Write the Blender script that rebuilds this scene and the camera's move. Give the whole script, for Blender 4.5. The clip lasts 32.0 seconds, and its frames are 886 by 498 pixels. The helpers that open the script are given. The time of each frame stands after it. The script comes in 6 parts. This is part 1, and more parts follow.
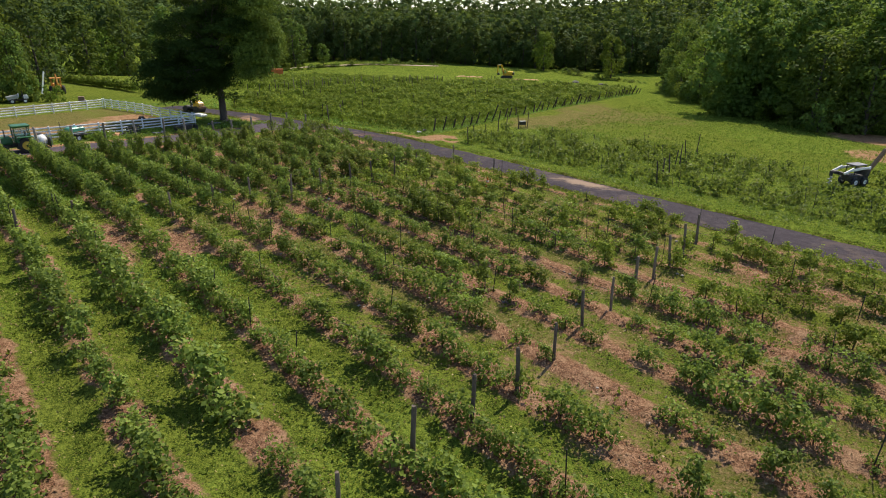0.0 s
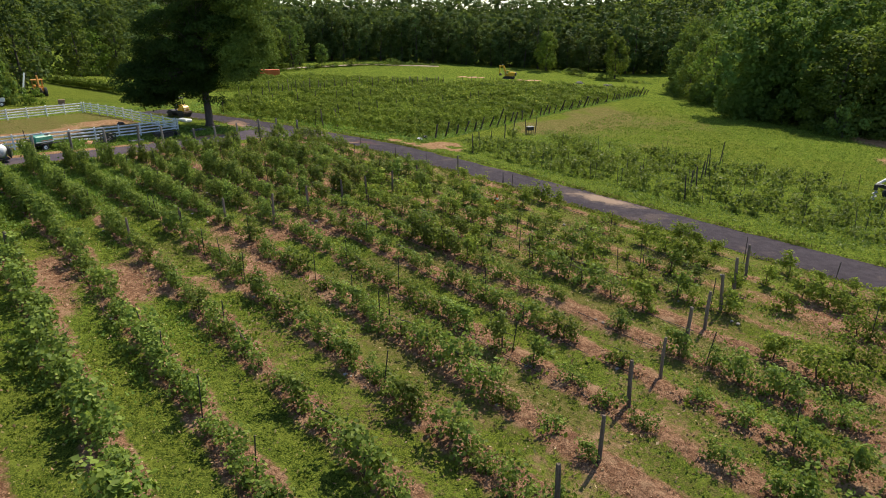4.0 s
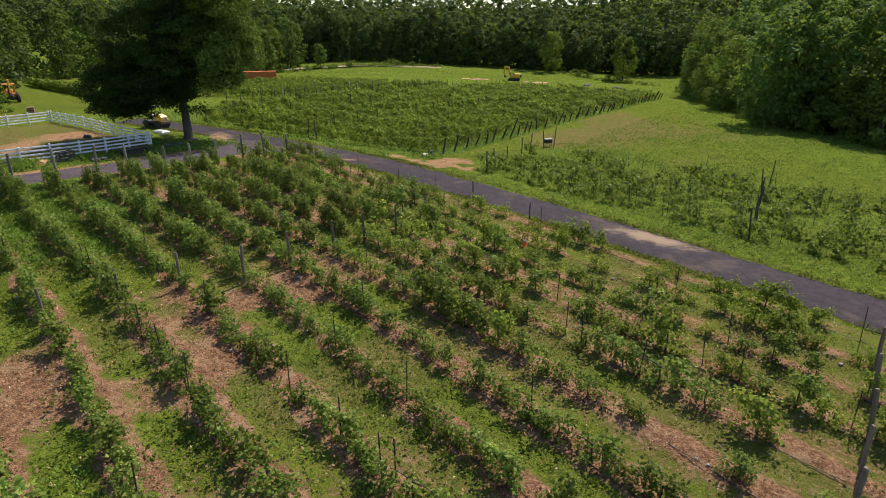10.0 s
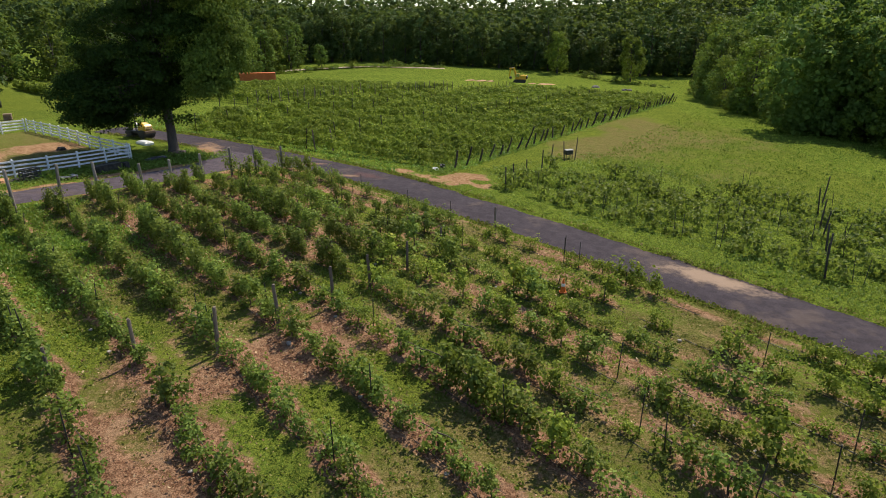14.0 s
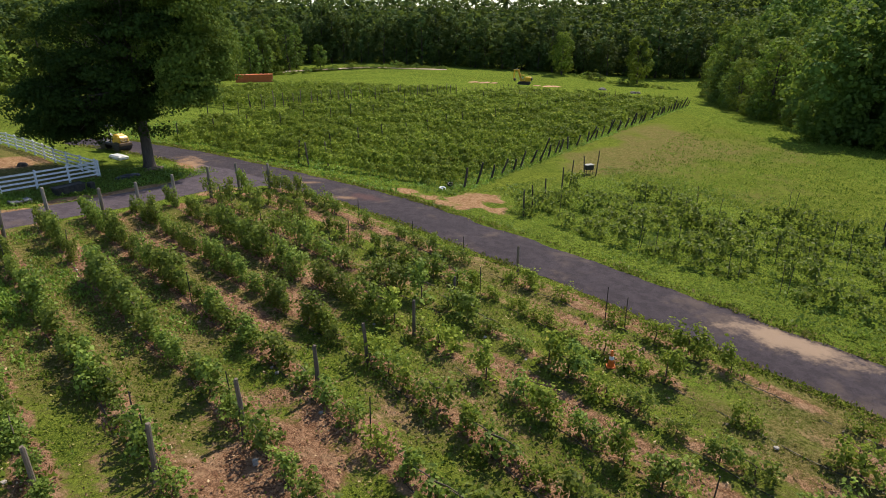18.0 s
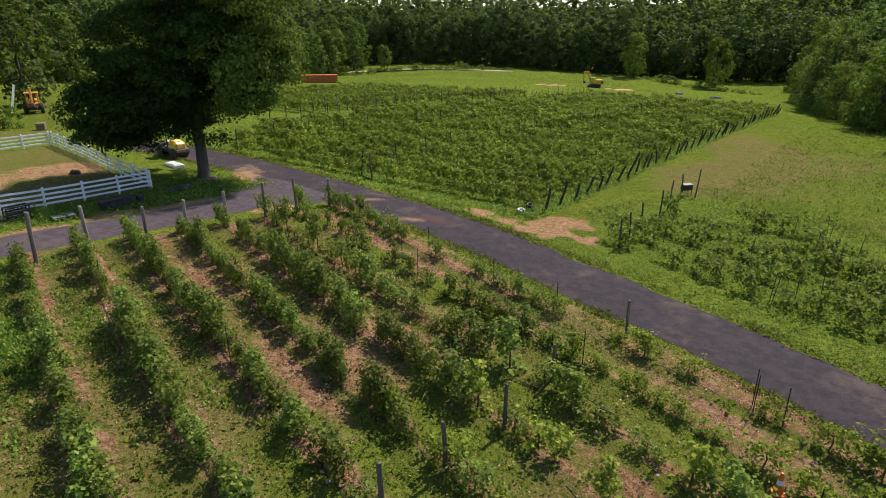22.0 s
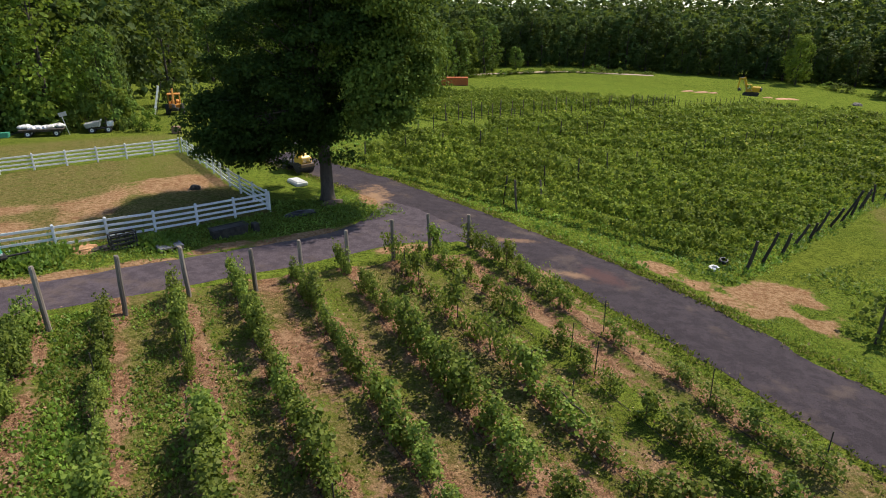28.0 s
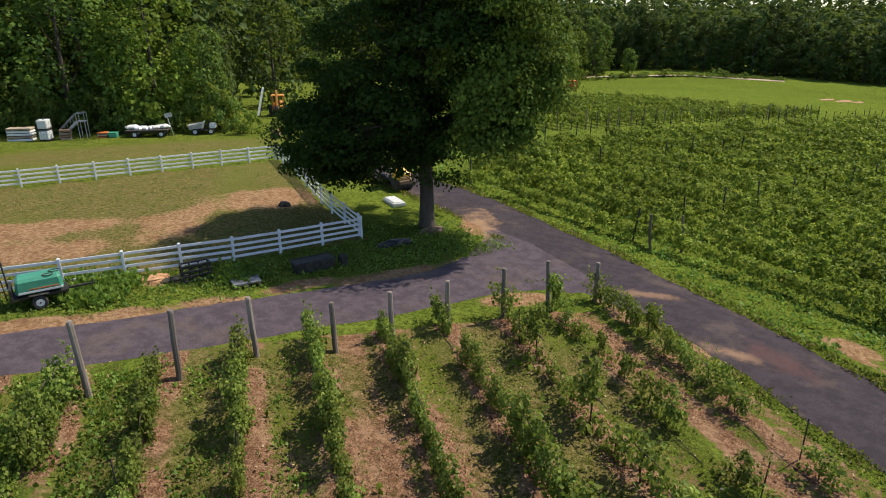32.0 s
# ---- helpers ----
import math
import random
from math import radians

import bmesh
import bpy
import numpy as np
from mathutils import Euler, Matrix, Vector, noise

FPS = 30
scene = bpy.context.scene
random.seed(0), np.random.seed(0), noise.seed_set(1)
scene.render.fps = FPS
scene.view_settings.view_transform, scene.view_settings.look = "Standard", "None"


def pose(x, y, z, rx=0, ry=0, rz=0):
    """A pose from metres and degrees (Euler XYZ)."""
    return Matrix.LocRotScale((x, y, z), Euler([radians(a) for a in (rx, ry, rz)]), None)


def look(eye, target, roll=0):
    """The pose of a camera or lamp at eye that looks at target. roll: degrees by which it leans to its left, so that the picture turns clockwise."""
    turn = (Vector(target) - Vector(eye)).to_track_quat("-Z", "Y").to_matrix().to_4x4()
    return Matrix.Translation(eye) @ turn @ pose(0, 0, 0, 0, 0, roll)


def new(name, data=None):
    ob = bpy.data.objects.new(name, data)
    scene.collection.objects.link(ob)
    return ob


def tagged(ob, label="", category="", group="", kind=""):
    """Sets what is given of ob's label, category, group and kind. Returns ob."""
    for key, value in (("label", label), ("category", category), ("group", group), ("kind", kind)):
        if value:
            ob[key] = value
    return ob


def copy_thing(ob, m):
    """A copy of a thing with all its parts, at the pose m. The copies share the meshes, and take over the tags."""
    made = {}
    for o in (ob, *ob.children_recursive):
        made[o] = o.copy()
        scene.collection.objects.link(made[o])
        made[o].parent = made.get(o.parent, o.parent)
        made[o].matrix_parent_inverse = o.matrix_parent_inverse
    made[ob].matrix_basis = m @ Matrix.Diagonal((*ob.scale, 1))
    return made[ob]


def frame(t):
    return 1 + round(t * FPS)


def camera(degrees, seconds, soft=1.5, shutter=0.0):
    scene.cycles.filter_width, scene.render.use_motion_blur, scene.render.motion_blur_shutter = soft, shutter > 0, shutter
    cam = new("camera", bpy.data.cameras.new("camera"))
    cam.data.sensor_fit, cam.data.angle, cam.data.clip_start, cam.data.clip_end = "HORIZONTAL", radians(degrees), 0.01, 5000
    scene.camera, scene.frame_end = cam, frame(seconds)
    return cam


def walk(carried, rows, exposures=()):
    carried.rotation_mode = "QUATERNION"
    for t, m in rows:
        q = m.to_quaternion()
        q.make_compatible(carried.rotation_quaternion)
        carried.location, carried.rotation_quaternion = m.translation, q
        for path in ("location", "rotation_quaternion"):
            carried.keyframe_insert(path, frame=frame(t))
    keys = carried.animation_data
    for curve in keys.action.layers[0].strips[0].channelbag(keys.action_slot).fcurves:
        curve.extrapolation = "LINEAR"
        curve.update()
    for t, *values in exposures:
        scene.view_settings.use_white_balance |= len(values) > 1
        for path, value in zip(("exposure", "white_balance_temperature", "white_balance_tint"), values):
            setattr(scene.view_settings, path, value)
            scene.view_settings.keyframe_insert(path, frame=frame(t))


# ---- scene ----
cam = camera(72.6, 32.0, 1.0)
METRES, EYE, TILT, LEAN, TURN = 52.86, 12.0, -1.5, 2.6, 0.0
ROWS = [
    (0.0, 0.0, 0.0, 0.0, 0.92, -19.17, -2.64),
    (0.5, -0.0013, 0.0137, -0.0003, 0.91, -19.17, -2.64),
    (1.0, -0.0019, 0.0277, -0.0008, 0.92, -19.16, -2.65),
    (1.5, -0.0024, 0.0417, -0.001, 0.92, -19.16, -2.65),
    (2.0, -0.0029, 0.0561, -0.001, 0.93, -19.17, -2.67),
    (2.5, -0.0038, 0.071, -0.0011, 0.92, -19.18, -2.65),
    (3.0, -0.0048, 0.0859, -0.0014, 0.93, -19.18, -2.65),
    (3.5, -0.0063, 0.1008, -0.0013, 0.91, -19.18, -2.65),
    (5.5, -0.0095, 0.1613, 0.0022, 0.98, -19.21, -2.64),
    (6.0, -0.0107, 0.1763, 0.003, 0.97, -19.23, -2.64),
    (6.5, -0.0121, 0.1909, 0.0032, 0.97, -19.22, -2.67),
    (7.0, -0.0138, 0.205, 0.0035, 0.96, -19.23, -2.66),
    (7.5, -0.0159, 0.2192, 0.0033, 0.96, -19.23, -2.66),
    (8.0, -0.018, 0.2335, 0.0033, 0.97, -19.24, -2.67),
    (8.5, -0.0204, 0.2476, 0.0036, 0.96, -19.24, -2.67),
    (9.0, -0.0228, 0.2628, 0.0035, 0.96, -19.23, -2.67),
    (9.5, -0.025, 0.2777, 0.0041, 0.99, -19.24, -2.66),
    (10.0, -0.0282, 0.2929, 0.0037, 0.96, -19.21, -2.69),
    (10.5, -0.0309, 0.3087, 0.0038, 0.98, -19.2, -2.7),
    (11.0, -0.0336, 0.3243, 0.0047, 1.0, -19.23, -2.71),
    (11.5, -0.0364, 0.34, 0.0048, 1.0, -19.22, -2.72),
    (12.0, -0.0391, 0.3563, 0.0046, 1.03, -19.22, -2.71),
    (12.5, -0.042, 0.3733, 0.0045, 1.05, -19.2, -2.71),
    (13.0, -0.0452, 0.3906, 0.0049, 1.05, -19.2, -2.7),
    (13.5, -0.048, 0.4073, 0.0054, 1.07, -19.21, -2.69),
    (14.0, -0.0509, 0.4236, 0.0057, 1.06, -19.21, -2.67),
    (14.5, -0.0543, 0.4402, 0.0059, 1.04, -19.2, -2.68),
    (16.5, -0.0621, 0.5072, 0.0099, 1.07, -19.22, -2.74),
    (17.0, -0.0631, 0.5237, 0.0107, 1.07, -19.23, -2.75),
    (17.5, -0.0644, 0.5403, 0.011, 1.1, -19.24, -2.77),
    (18.0, -0.0663, 0.5571, 0.0106, 1.12, -19.23, -2.77),
    (18.5, -0.069, 0.5739, 0.0102, 1.16, -19.24, -2.75),
    (19.0, -0.0722, 0.5902, 0.0107, 1.39, -19.27, -2.74),
    (19.5, -0.0767, 0.6055, 0.0106, 1.88, -19.28, -2.78),
    (20.0, -0.0808, 0.6199, 0.0109, 2.72, -19.31, -2.83),
    (20.5, -0.0853, 0.6342, 0.0111, 3.67, -19.35, -2.87),
    (21.0, -0.0895, 0.6485, 0.0108, 4.65, -19.38, -2.8),
    (21.5, -0.0945, 0.6627, 0.0105, 5.69, -19.43, -2.83),
    (22.0, -0.0999, 0.6761, 0.0104, 6.79, -19.47, -2.87),
    (22.5, -0.1057, 0.6892, 0.0102, 7.86, -19.51, -2.9),
    (23.0, -0.1118, 0.7025, 0.0098, 8.82, -19.53, -2.85),
    (23.5, -0.1182, 0.7151, 0.0099, 9.8, -19.57, -2.88),
    (24.0, -0.1246, 0.7278, 0.0098, 10.78, -19.6, -2.89),
    (24.5, -0.1314, 0.7409, 0.0097, 11.67, -19.64, -2.87),
    (25.0, -0.138, 0.7538, 0.0097, 12.54, -19.67, -2.9),
    (25.5, -0.145, 0.768, 0.0104, 13.46, -19.72, -2.94),
    (27.5, -0.1719, 0.825, 0.0116, 16.97, -19.92, -2.92),
    (28.0, -0.179, 0.8396, 0.0118, 18.25, -19.98, -2.93),
    (28.5, -0.1862, 0.8545, 0.0119, 19.63, -20.06, -2.95),
    (29.0, -0.194, 0.869, 0.0119, 21.0, -20.12, -2.97),
    (29.5, -0.2016, 0.883, 0.012, 22.41, -20.2, -2.99),
    (30.0, -0.21, 0.897, 0.0122, 23.67, -20.26, -3.0),
    (30.5, -0.2185, 0.9112, 0.0125, 24.82, -20.32, -3.02),
    (31.0, -0.2274, 0.9253, 0.013, 25.83, -20.39, -3.04),
    (31.5, -0.2367, 0.9394, 0.0131, 26.77, -20.44, -3.04),
    (32.0, -0.2463, 0.9532, 0.013, 27.63, -20.48, -3.04),
]
walk(cam, [(t, pose(0, 0, EYE, TILT, LEAN, TURN) @ pose(METRES * x, METRES * y, METRES * z, 90 + pitch, roll, yaw)) for t, x, y, z, yaw, pitch, roll in ROWS],
     [(0.0, 0.34, 6780, 12), (32.0, 0.34, 6780, 12)])

# ---- sky and sun: clear midday, sun ahead and to the right ----
SUN_AZ, SUN_EL = radians(35), radians(53.5)
world = bpy.data.worlds.new("sky")
scene.world = world
world.use_nodes = True
wn = world.node_tree.nodes
sky = wn.new("ShaderNodeTexSky")
sky.sky_type, sky.sun_disc = "NISHITA", False
sky.dust_density, sky.air_density = 0.4, 0.9
sky.sun_elevation, sky.sun_rotation = SUN_EL, SUN_AZ
wn["Background"].inputs["Strength"].default_value = 0.15
world.node_tree.links.new(sky.outputs[0], wn["Background"].inputs["Color"])
sun_data = bpy.data.lights.new("sun", "SUN")
sun_data.energy, sun_data.angle, sun_data.color = 5.0, radians(0.6), (1.0, 0.93, 0.80)
sun = new("sun", sun_data)
sun_way = Vector((math.sin(SUN_AZ) * math.cos(SUN_EL), math.cos(SUN_AZ) * math.cos(SUN_EL), math.sin(SUN_EL)))
sun.matrix_world = look(sun_way * 100, (0, 0, 0))

# ---- materials ----
def nodes_of(name):
    m = bpy.data.materials.new(name)
    m.use_nodes = True
    t = m.node_tree
    return m, t, t.nodes["Principled BSDF"]


def noise_node(t, scale, detail=3.0, rough=0.6, coord=None, squash=None):
    n = t.nodes.new("ShaderNodeTexNoise")
    n.inputs["Scale"].default_value, n.inputs["Detail"].default_value, n.inputs["Roughness"].default_value = scale, detail, rough
    if coord is not None:
        if squash:
            mp = t.nodes.new("ShaderNodeMapping")
            mp.inputs["Scale"].default_value = squash
            t.links.new(coord, mp.inputs[0])
            coord = mp.outputs[0]
        t.links.new(coord, n.inputs["Vector"])
    return n.outputs["Fac"]


def ramp(t, fac, lo, hi, a=0.0, b=1.0):
    r = t.nodes.new("ShaderNodeMapRange")
    r.interpolation_type = "SMOOTHSTEP"
    for i, v in enumerate((lo, hi, a, b)):
        r.inputs[i + 1].default_value = v
    t.links.new(fac, r.inputs[0])
    return r.outputs[0]


def mixc(t, fac, a, b, mode="MIX"):
    m = t.nodes.new("ShaderNodeMix")
    m.data_type, m.blend_type = "RGBA", mode
    if isinstance(fac, float):
        m.inputs[0].default_value = fac
    else:
        t.links.new(fac, m.inputs[0])
    for sock, v in ((m.inputs[6], a), (m.inputs[7], b)):
        if isinstance(v, tuple):
            sock.default_value = (*v, 1)
        else:
            t.links.new(v, sock)
    return m.outputs[2]


def maths(t, op, a, b):
    m = t.nodes.new("ShaderNodeMath")
    m.operation = op
    for sock, v in zip(m.inputs, (a, b)):
        if isinstance(v, (int, float)):
            sock.default_value = v
        else:
            t.links.new(v, sock)
    return m.outputs[0]


def bump(t, p, height, strength, dist):
    b = t.nodes.new("ShaderNodeBump")
    b.inputs["Strength"].default_value, b.inputs["Distance"].default_value = strength, dist
    t.links.new(height, b.inputs["Height"])
    t.links.new(b.outputs[0], p.inputs["Normal"])


def surface(name, c1, c2, scale=3.0, rough=0.7, metal=0.0, grain=40.0, relief=0.3, dist=0.004, stain=None, squash=None, vary=0.15):
    """A worn solid surface: broad blotches, fine grain, per-object shift, fine relief."""
    m, t, p = nodes_of(name)
    co = t.nodes.new("ShaderNodeTexCoord").outputs["Object"]
    broad = noise_node(t, scale, 4, 0.6, co, squash)
    fine = noise_node(t, grain, 3, 0.7, co, squash)
    col = mixc(t, ramp(t, broad, 0.3, 0.7), c1, c2)
    col = mixc(t, ramp(t, fine, 0.3, 0.7, 0.0, 0.35), col, tuple(v * 0.6 for v in c1))
    if stain:
        col = mixc(t, ramp(t, noise_node(t, scale * 2.3, 5, 0.7, co), 0.56, 0.7, 0.0, 0.8), col, stain)
    info = t.nodes.new("ShaderNodeObjectInfo").outputs["Random"]
    hsv = t.nodes.new("ShaderNodeHueSaturation")
    t.links.new(ramp(t, info, 0, 1, 1 - vary, 1 + vary), hsv.inputs["Value"])
    t.links.new(col, hsv.inputs["Color"])
    t.links.new(hsv.outputs[0], p.inputs["Base Color"])
    t.links.new(ramp(t, fine, 0.2, 0.8, max(rough - 0.12, 0.05), min(rough + 0.12, 1)), p.inputs["Roughness"])
    p.inputs["Metallic"].default_value = metal
    bump(t, p, fine, relief, dist)
    return m


def leaves(name, dark, light, dry=None, glow=0.35, gloss=0.65, dry_share=0.94, sheen=0.05):
    """Leaf: colour by leaf and by plant, light through the blade."""
    m, t, p = nodes_of(name)
    isl = t.nodes.new("ShaderNodeNewGeometry").outputs["Random Per Island"]
    info = t.nodes.new("ShaderNodeObjectInfo").outputs["Random"]
    co = t.nodes.new("ShaderNodeNewGeometry").outputs["Position"]
    patch = noise_node(t, 0.13, 4, 0.7, co)
    col = mixc(t, isl, dark, light)
    if dry:
        col = mixc(t, ramp(t, isl, dry_share, dry_share + 0.01), col, dry)
    hsv = t.nodes.new("ShaderNodeHueSaturation")
    t.links.new(ramp(t, info, 0, 1, 0.485, 0.512), hsv.inputs["Hue"])
    t.links.new(maths(t, "MULTIPLY", ramp(t, patch, 0.3, 0.7, 0.6, 1.4), ramp(t, info, 0, 1, 0.78, 1.2)), hsv.inputs["Value"])
    t.links.new(col, hsv.inputs["Color"])
    t.links.new(hsv.outputs[0], p.inputs["Base Color"])
    p.inputs["Roughness"].default_value = gloss
    p.inputs["Specular IOR Level"].default_value = sheen
    tr = t.nodes.new("ShaderNodeBsdfTranslucent")
    t.links.new(mixc(t, 0.5, hsv.outputs[0], (0.28, 0.37, 0.045), "MIX"), tr.inputs["Color"])
    mx = t.nodes.new("ShaderNodeMixShader")
    mx.inputs[0].default_value = glow
    t.links.new(p.outputs[0], mx.inputs[1])
    t.links.new(tr.outputs[0], mx.inputs[2])
    t.links.new(mx.outputs[0], t.nodes["Material Output"].inputs["Surface"])
    return m


VINE = leaves("vine_leaf", (0.066, 0.104, 0.022), (0.205, 0.262, 0.050), (0.30, 0.32, 0.08), 0.40, 0.5, 0.985, 0.1)
VINE_Y = leaves("vine_leaf_yellowish", (0.088, 0.126, 0.018), (0.260, 0.310, 0.048), (0.36, 0.35, 0.06), 0.38, 0.6, 0.97, 0.08)
VINE_B = leaves("vine_leaf_light", (0.070, 0.112, 0.015), (0.228, 0.300, 0.038), (0.36, 0.37, 0.05), 0.34, 0.7, 0.97, 0.12)
# the shade tree's shaded and sunlit sides put into two leaf colours
CROWN_SHADED = leaves("shaded_crown_leaf", (0.016, 0.031, 0.009), (0.034, 0.060, 0.013), None, 0.12, 0.7, 0.94, 0.02)
# the lighter one is also the field trees' own green
LIT_AND_LIGHT_LEAF = leaves("lit_and_light_leaf", (0.050, 0.092, 0.017), (0.13, 0.19, 0.032), None, 0.2)
WOOD_LEAF = leaves("woodland_leaf", (0.056, 0.096, 0.022), (0.118, 0.176, 0.038), None, 0.34)
WOOD_LEAF_B = leaves("woodland_leaf_yellowish", (0.078, 0.120, 0.017), (0.150, 0.205, 0.030), None, 0.34)
# darker woodland leaf: shade on the backlit trees put into its colour
WOOD_LEAF_SHADED = leaves("shaded_woodland_leaf", (0.040, 0.068, 0.022), (0.078, 0.116, 0.034), None, 0.24)
WEED = leaves("weed_leaf", (0.048, 0.090, 0.013), (0.175, 0.24, 0.036), (0.30, 0.27, 0.09), 0.36, 0.7, 0.97)
WEED_LUSH = leaves("lush_weed_leaf", (0.066, 0.135, 0.018), (0.19, 0.30, 0.050), None, 0.40, 0.5, 0.94, 0.2)
GRASS_BLADE = leaves("grass_blade", (0.065, 0.10, 0.014), (0.165, 0.195, 0.036), (0.32, 0.26, 0.11), 0.34, 0.7, 0.72)
LITTER = leaves("dry_litter", (0.10, 0.055, 0.032), (0.30, 0.185, 0.115), (0.42, 0.30, 0.19), 0.1, 0.9, 0.9)
BARK = surface("bark", (0.040, 0.031, 0.024), (0.085, 0.068, 0.053), 2, 0.9, 0, 18, 0.8, 0.03, None, (1, 1, 0.25))
VINE_BARK = surface("vine_bark", (0.06, 0.04, 0.028), (0.11, 0.08, 0.06), 9, 0.9, 0, 60, 0.6, 0.01, None, (1, 1, 0.3))
POST_WOOD = surface("weathered_post_wood", (0.105, 0.076, 0.054), (0.195, 0.155, 0.118), 4, 0.9, 0, 50, 0.5, 0.006, (0.08, 0.06, 0.045), (1, 1, 0.12), 0.3)
GREY_POST = surface("grey_post_wood", (0.16, 0.13, 0.105), (0.28, 0.245, 0.21), 4, 0.9, 0, 50, 0.5, 0.006, (0.09, 0.07, 0.05), (1, 1, 0.12), 0.3)
DARK_POST = surface("dark_post_wood", (0.034, 0.027, 0.021), (0.075, 0.060, 0.048), 4, 0.9, 0, 50, 0.5, 0.006, None, (1, 1, 0.12), 0.3)
STAKE = surface("dark_steel_stake", (0.03, 0.032, 0.03), (0.07, 0.06, 0.05), 6, 0.65, 0.5, 60)
HOSE = surface("black_hose", (0.012, 0.012, 0.013), (0.03, 0.03, 0.03), 4, 0.5)
VINYL = surface("white_vinyl", (0.64, 0.66, 0.69), (0.72, 0.74, 0.77), 1.5, 0.4, 0, 30, 0.05, 0.002, (0.55, 0.57, 0.50), None, 0.04)
RUSTY_RED = surface("orange_red_painted_steel", (0.56, 0.13, 0.026), (0.66, 0.18, 0.04), 0.8, 0.55, 0, 12, 0.2, 0.004, (0.20, 0.07, 0.035))
YELLOW = surface("yellow_paint", (0.64, 0.36, 0.015), (0.72, 0.43, 0.02), 1.5, 0.4, 0, 20, 0.1, 0.003, (0.35, 0.22, 0.07))
ORANGE = surface("faded_orange_paint", (0.44, 0.17, 0.025), (0.54, 0.25, 0.04), 1.5, 0.5, 0, 20, 0.1, 0.003, (0.25, 0.12, 0.06))
GREEN = surface("green_machine_paint", (0.02, 0.11, 0.035), (0.03, 0.15, 0.05), 2, 0.35, 0, 25, 0.05, 0.002, (0.05, 0.07, 0.04))
TEAL = surface("teal_green_plastic_hood", (0.04, 0.24, 0.15), (0.06, 0.30, 0.19), 2, 0.4, 0, 25, 0.05, 0.002)
WHITE_PAINT = surface("white_machine_paint", (0.70, 0.71, 0.72), (0.80, 0.80, 0.80), 2, 0.4, 0, 25, 0.05, 0.002, (0.42, 0.38, 0.33))
DARK_STEEL = surface("dark_greasy_steel", (0.025, 0.024, 0.023), (0.07, 0.062, 0.055), 4, 0.6, 0.4, 40, 0.3, 0.004)
GALV = surface("galvanised_steel", (0.42, 0.44, 0.46), (0.55, 0.56, 0.57), 5, 0.45, 0.7, 40, 0.1, 0.002)
RUBBER = surface("tyre_rubber", (0.018, 0.018, 0.018), (0.045, 0.042, 0.04), 5, 0.85, 0, 60, 0.4, 0.004)
RIM_YELLOW = surface("yellow_rim", (0.62, 0.42, 0.05), (0.7, 0.5, 0.08), 4, 0.5)
PLASTIC = surface("white_translucent_plastic", (0.68, 0.70, 0.70), (0.80, 0.81, 0.80), 3, 0.35, 0, 20, 0.05)
SHEETING = surface("crumpled_white_sheeting", (0.62, 0.61, 0.59), (0.80, 0.79, 0.77), 3, 0.55, 0, 9, 0.8, 0.05, (0.25, 0.23, 0.2))
PALLET = surface("pallet_boards", (0.28, 0.21, 0.14), (0.42, 0.35, 0.27), 3, 0.85, 0, 30, 0.4, 0.004, (0.16, 0.12, 0.09), (0.3, 3, 3), 0.3)
CONCRETE = surface("grey_concrete", (0.30, 0.30, 0.29), (0.42, 0.42, 0.40), 2, 0.9, 0, 40, 0.4, 0.004, (0.18, 0.17, 0.15))
PLY_GREY = surface("weathered_grey_plywood", (0.17, 0.17, 0.185), (0.26, 0.26, 0.27), 2, 0.85, 0, 30, 0.2, 0.003)
CONE = surface("orange_plastic", (0.72, 0.14, 0.02), (0.8, 0.2, 0.03), 4, 0.5)
STONE = surface("pale_stone", (0.24, 0.21, 0.18), (0.40, 0.36, 0.31), 5, 0.85, 0, 30, 0.5, 0.01)
BLACK_PLASTIC = surface("black_plastic", (0.012, 0.013, 0.015), (0.03, 0.03, 0.032), 3, 0.45)
WOOD_BROWN = surface("brown_timber", (0.14, 0.085, 0.05), (0.24, 0.16, 0.10), 3, 0.8, 0, 40, 0.3, 0.004, None, (0.3, 3, 3), 0.25)
GLASS, _t, _p = nodes_of("cab_glass")
_p.inputs["Base Color"].default_value, _p.inputs["Roughness"].default_value, _p.inputs["Transmission Weight"].default_value = (0.55, 0.65, 0.62, 1), 0.03, 0.85


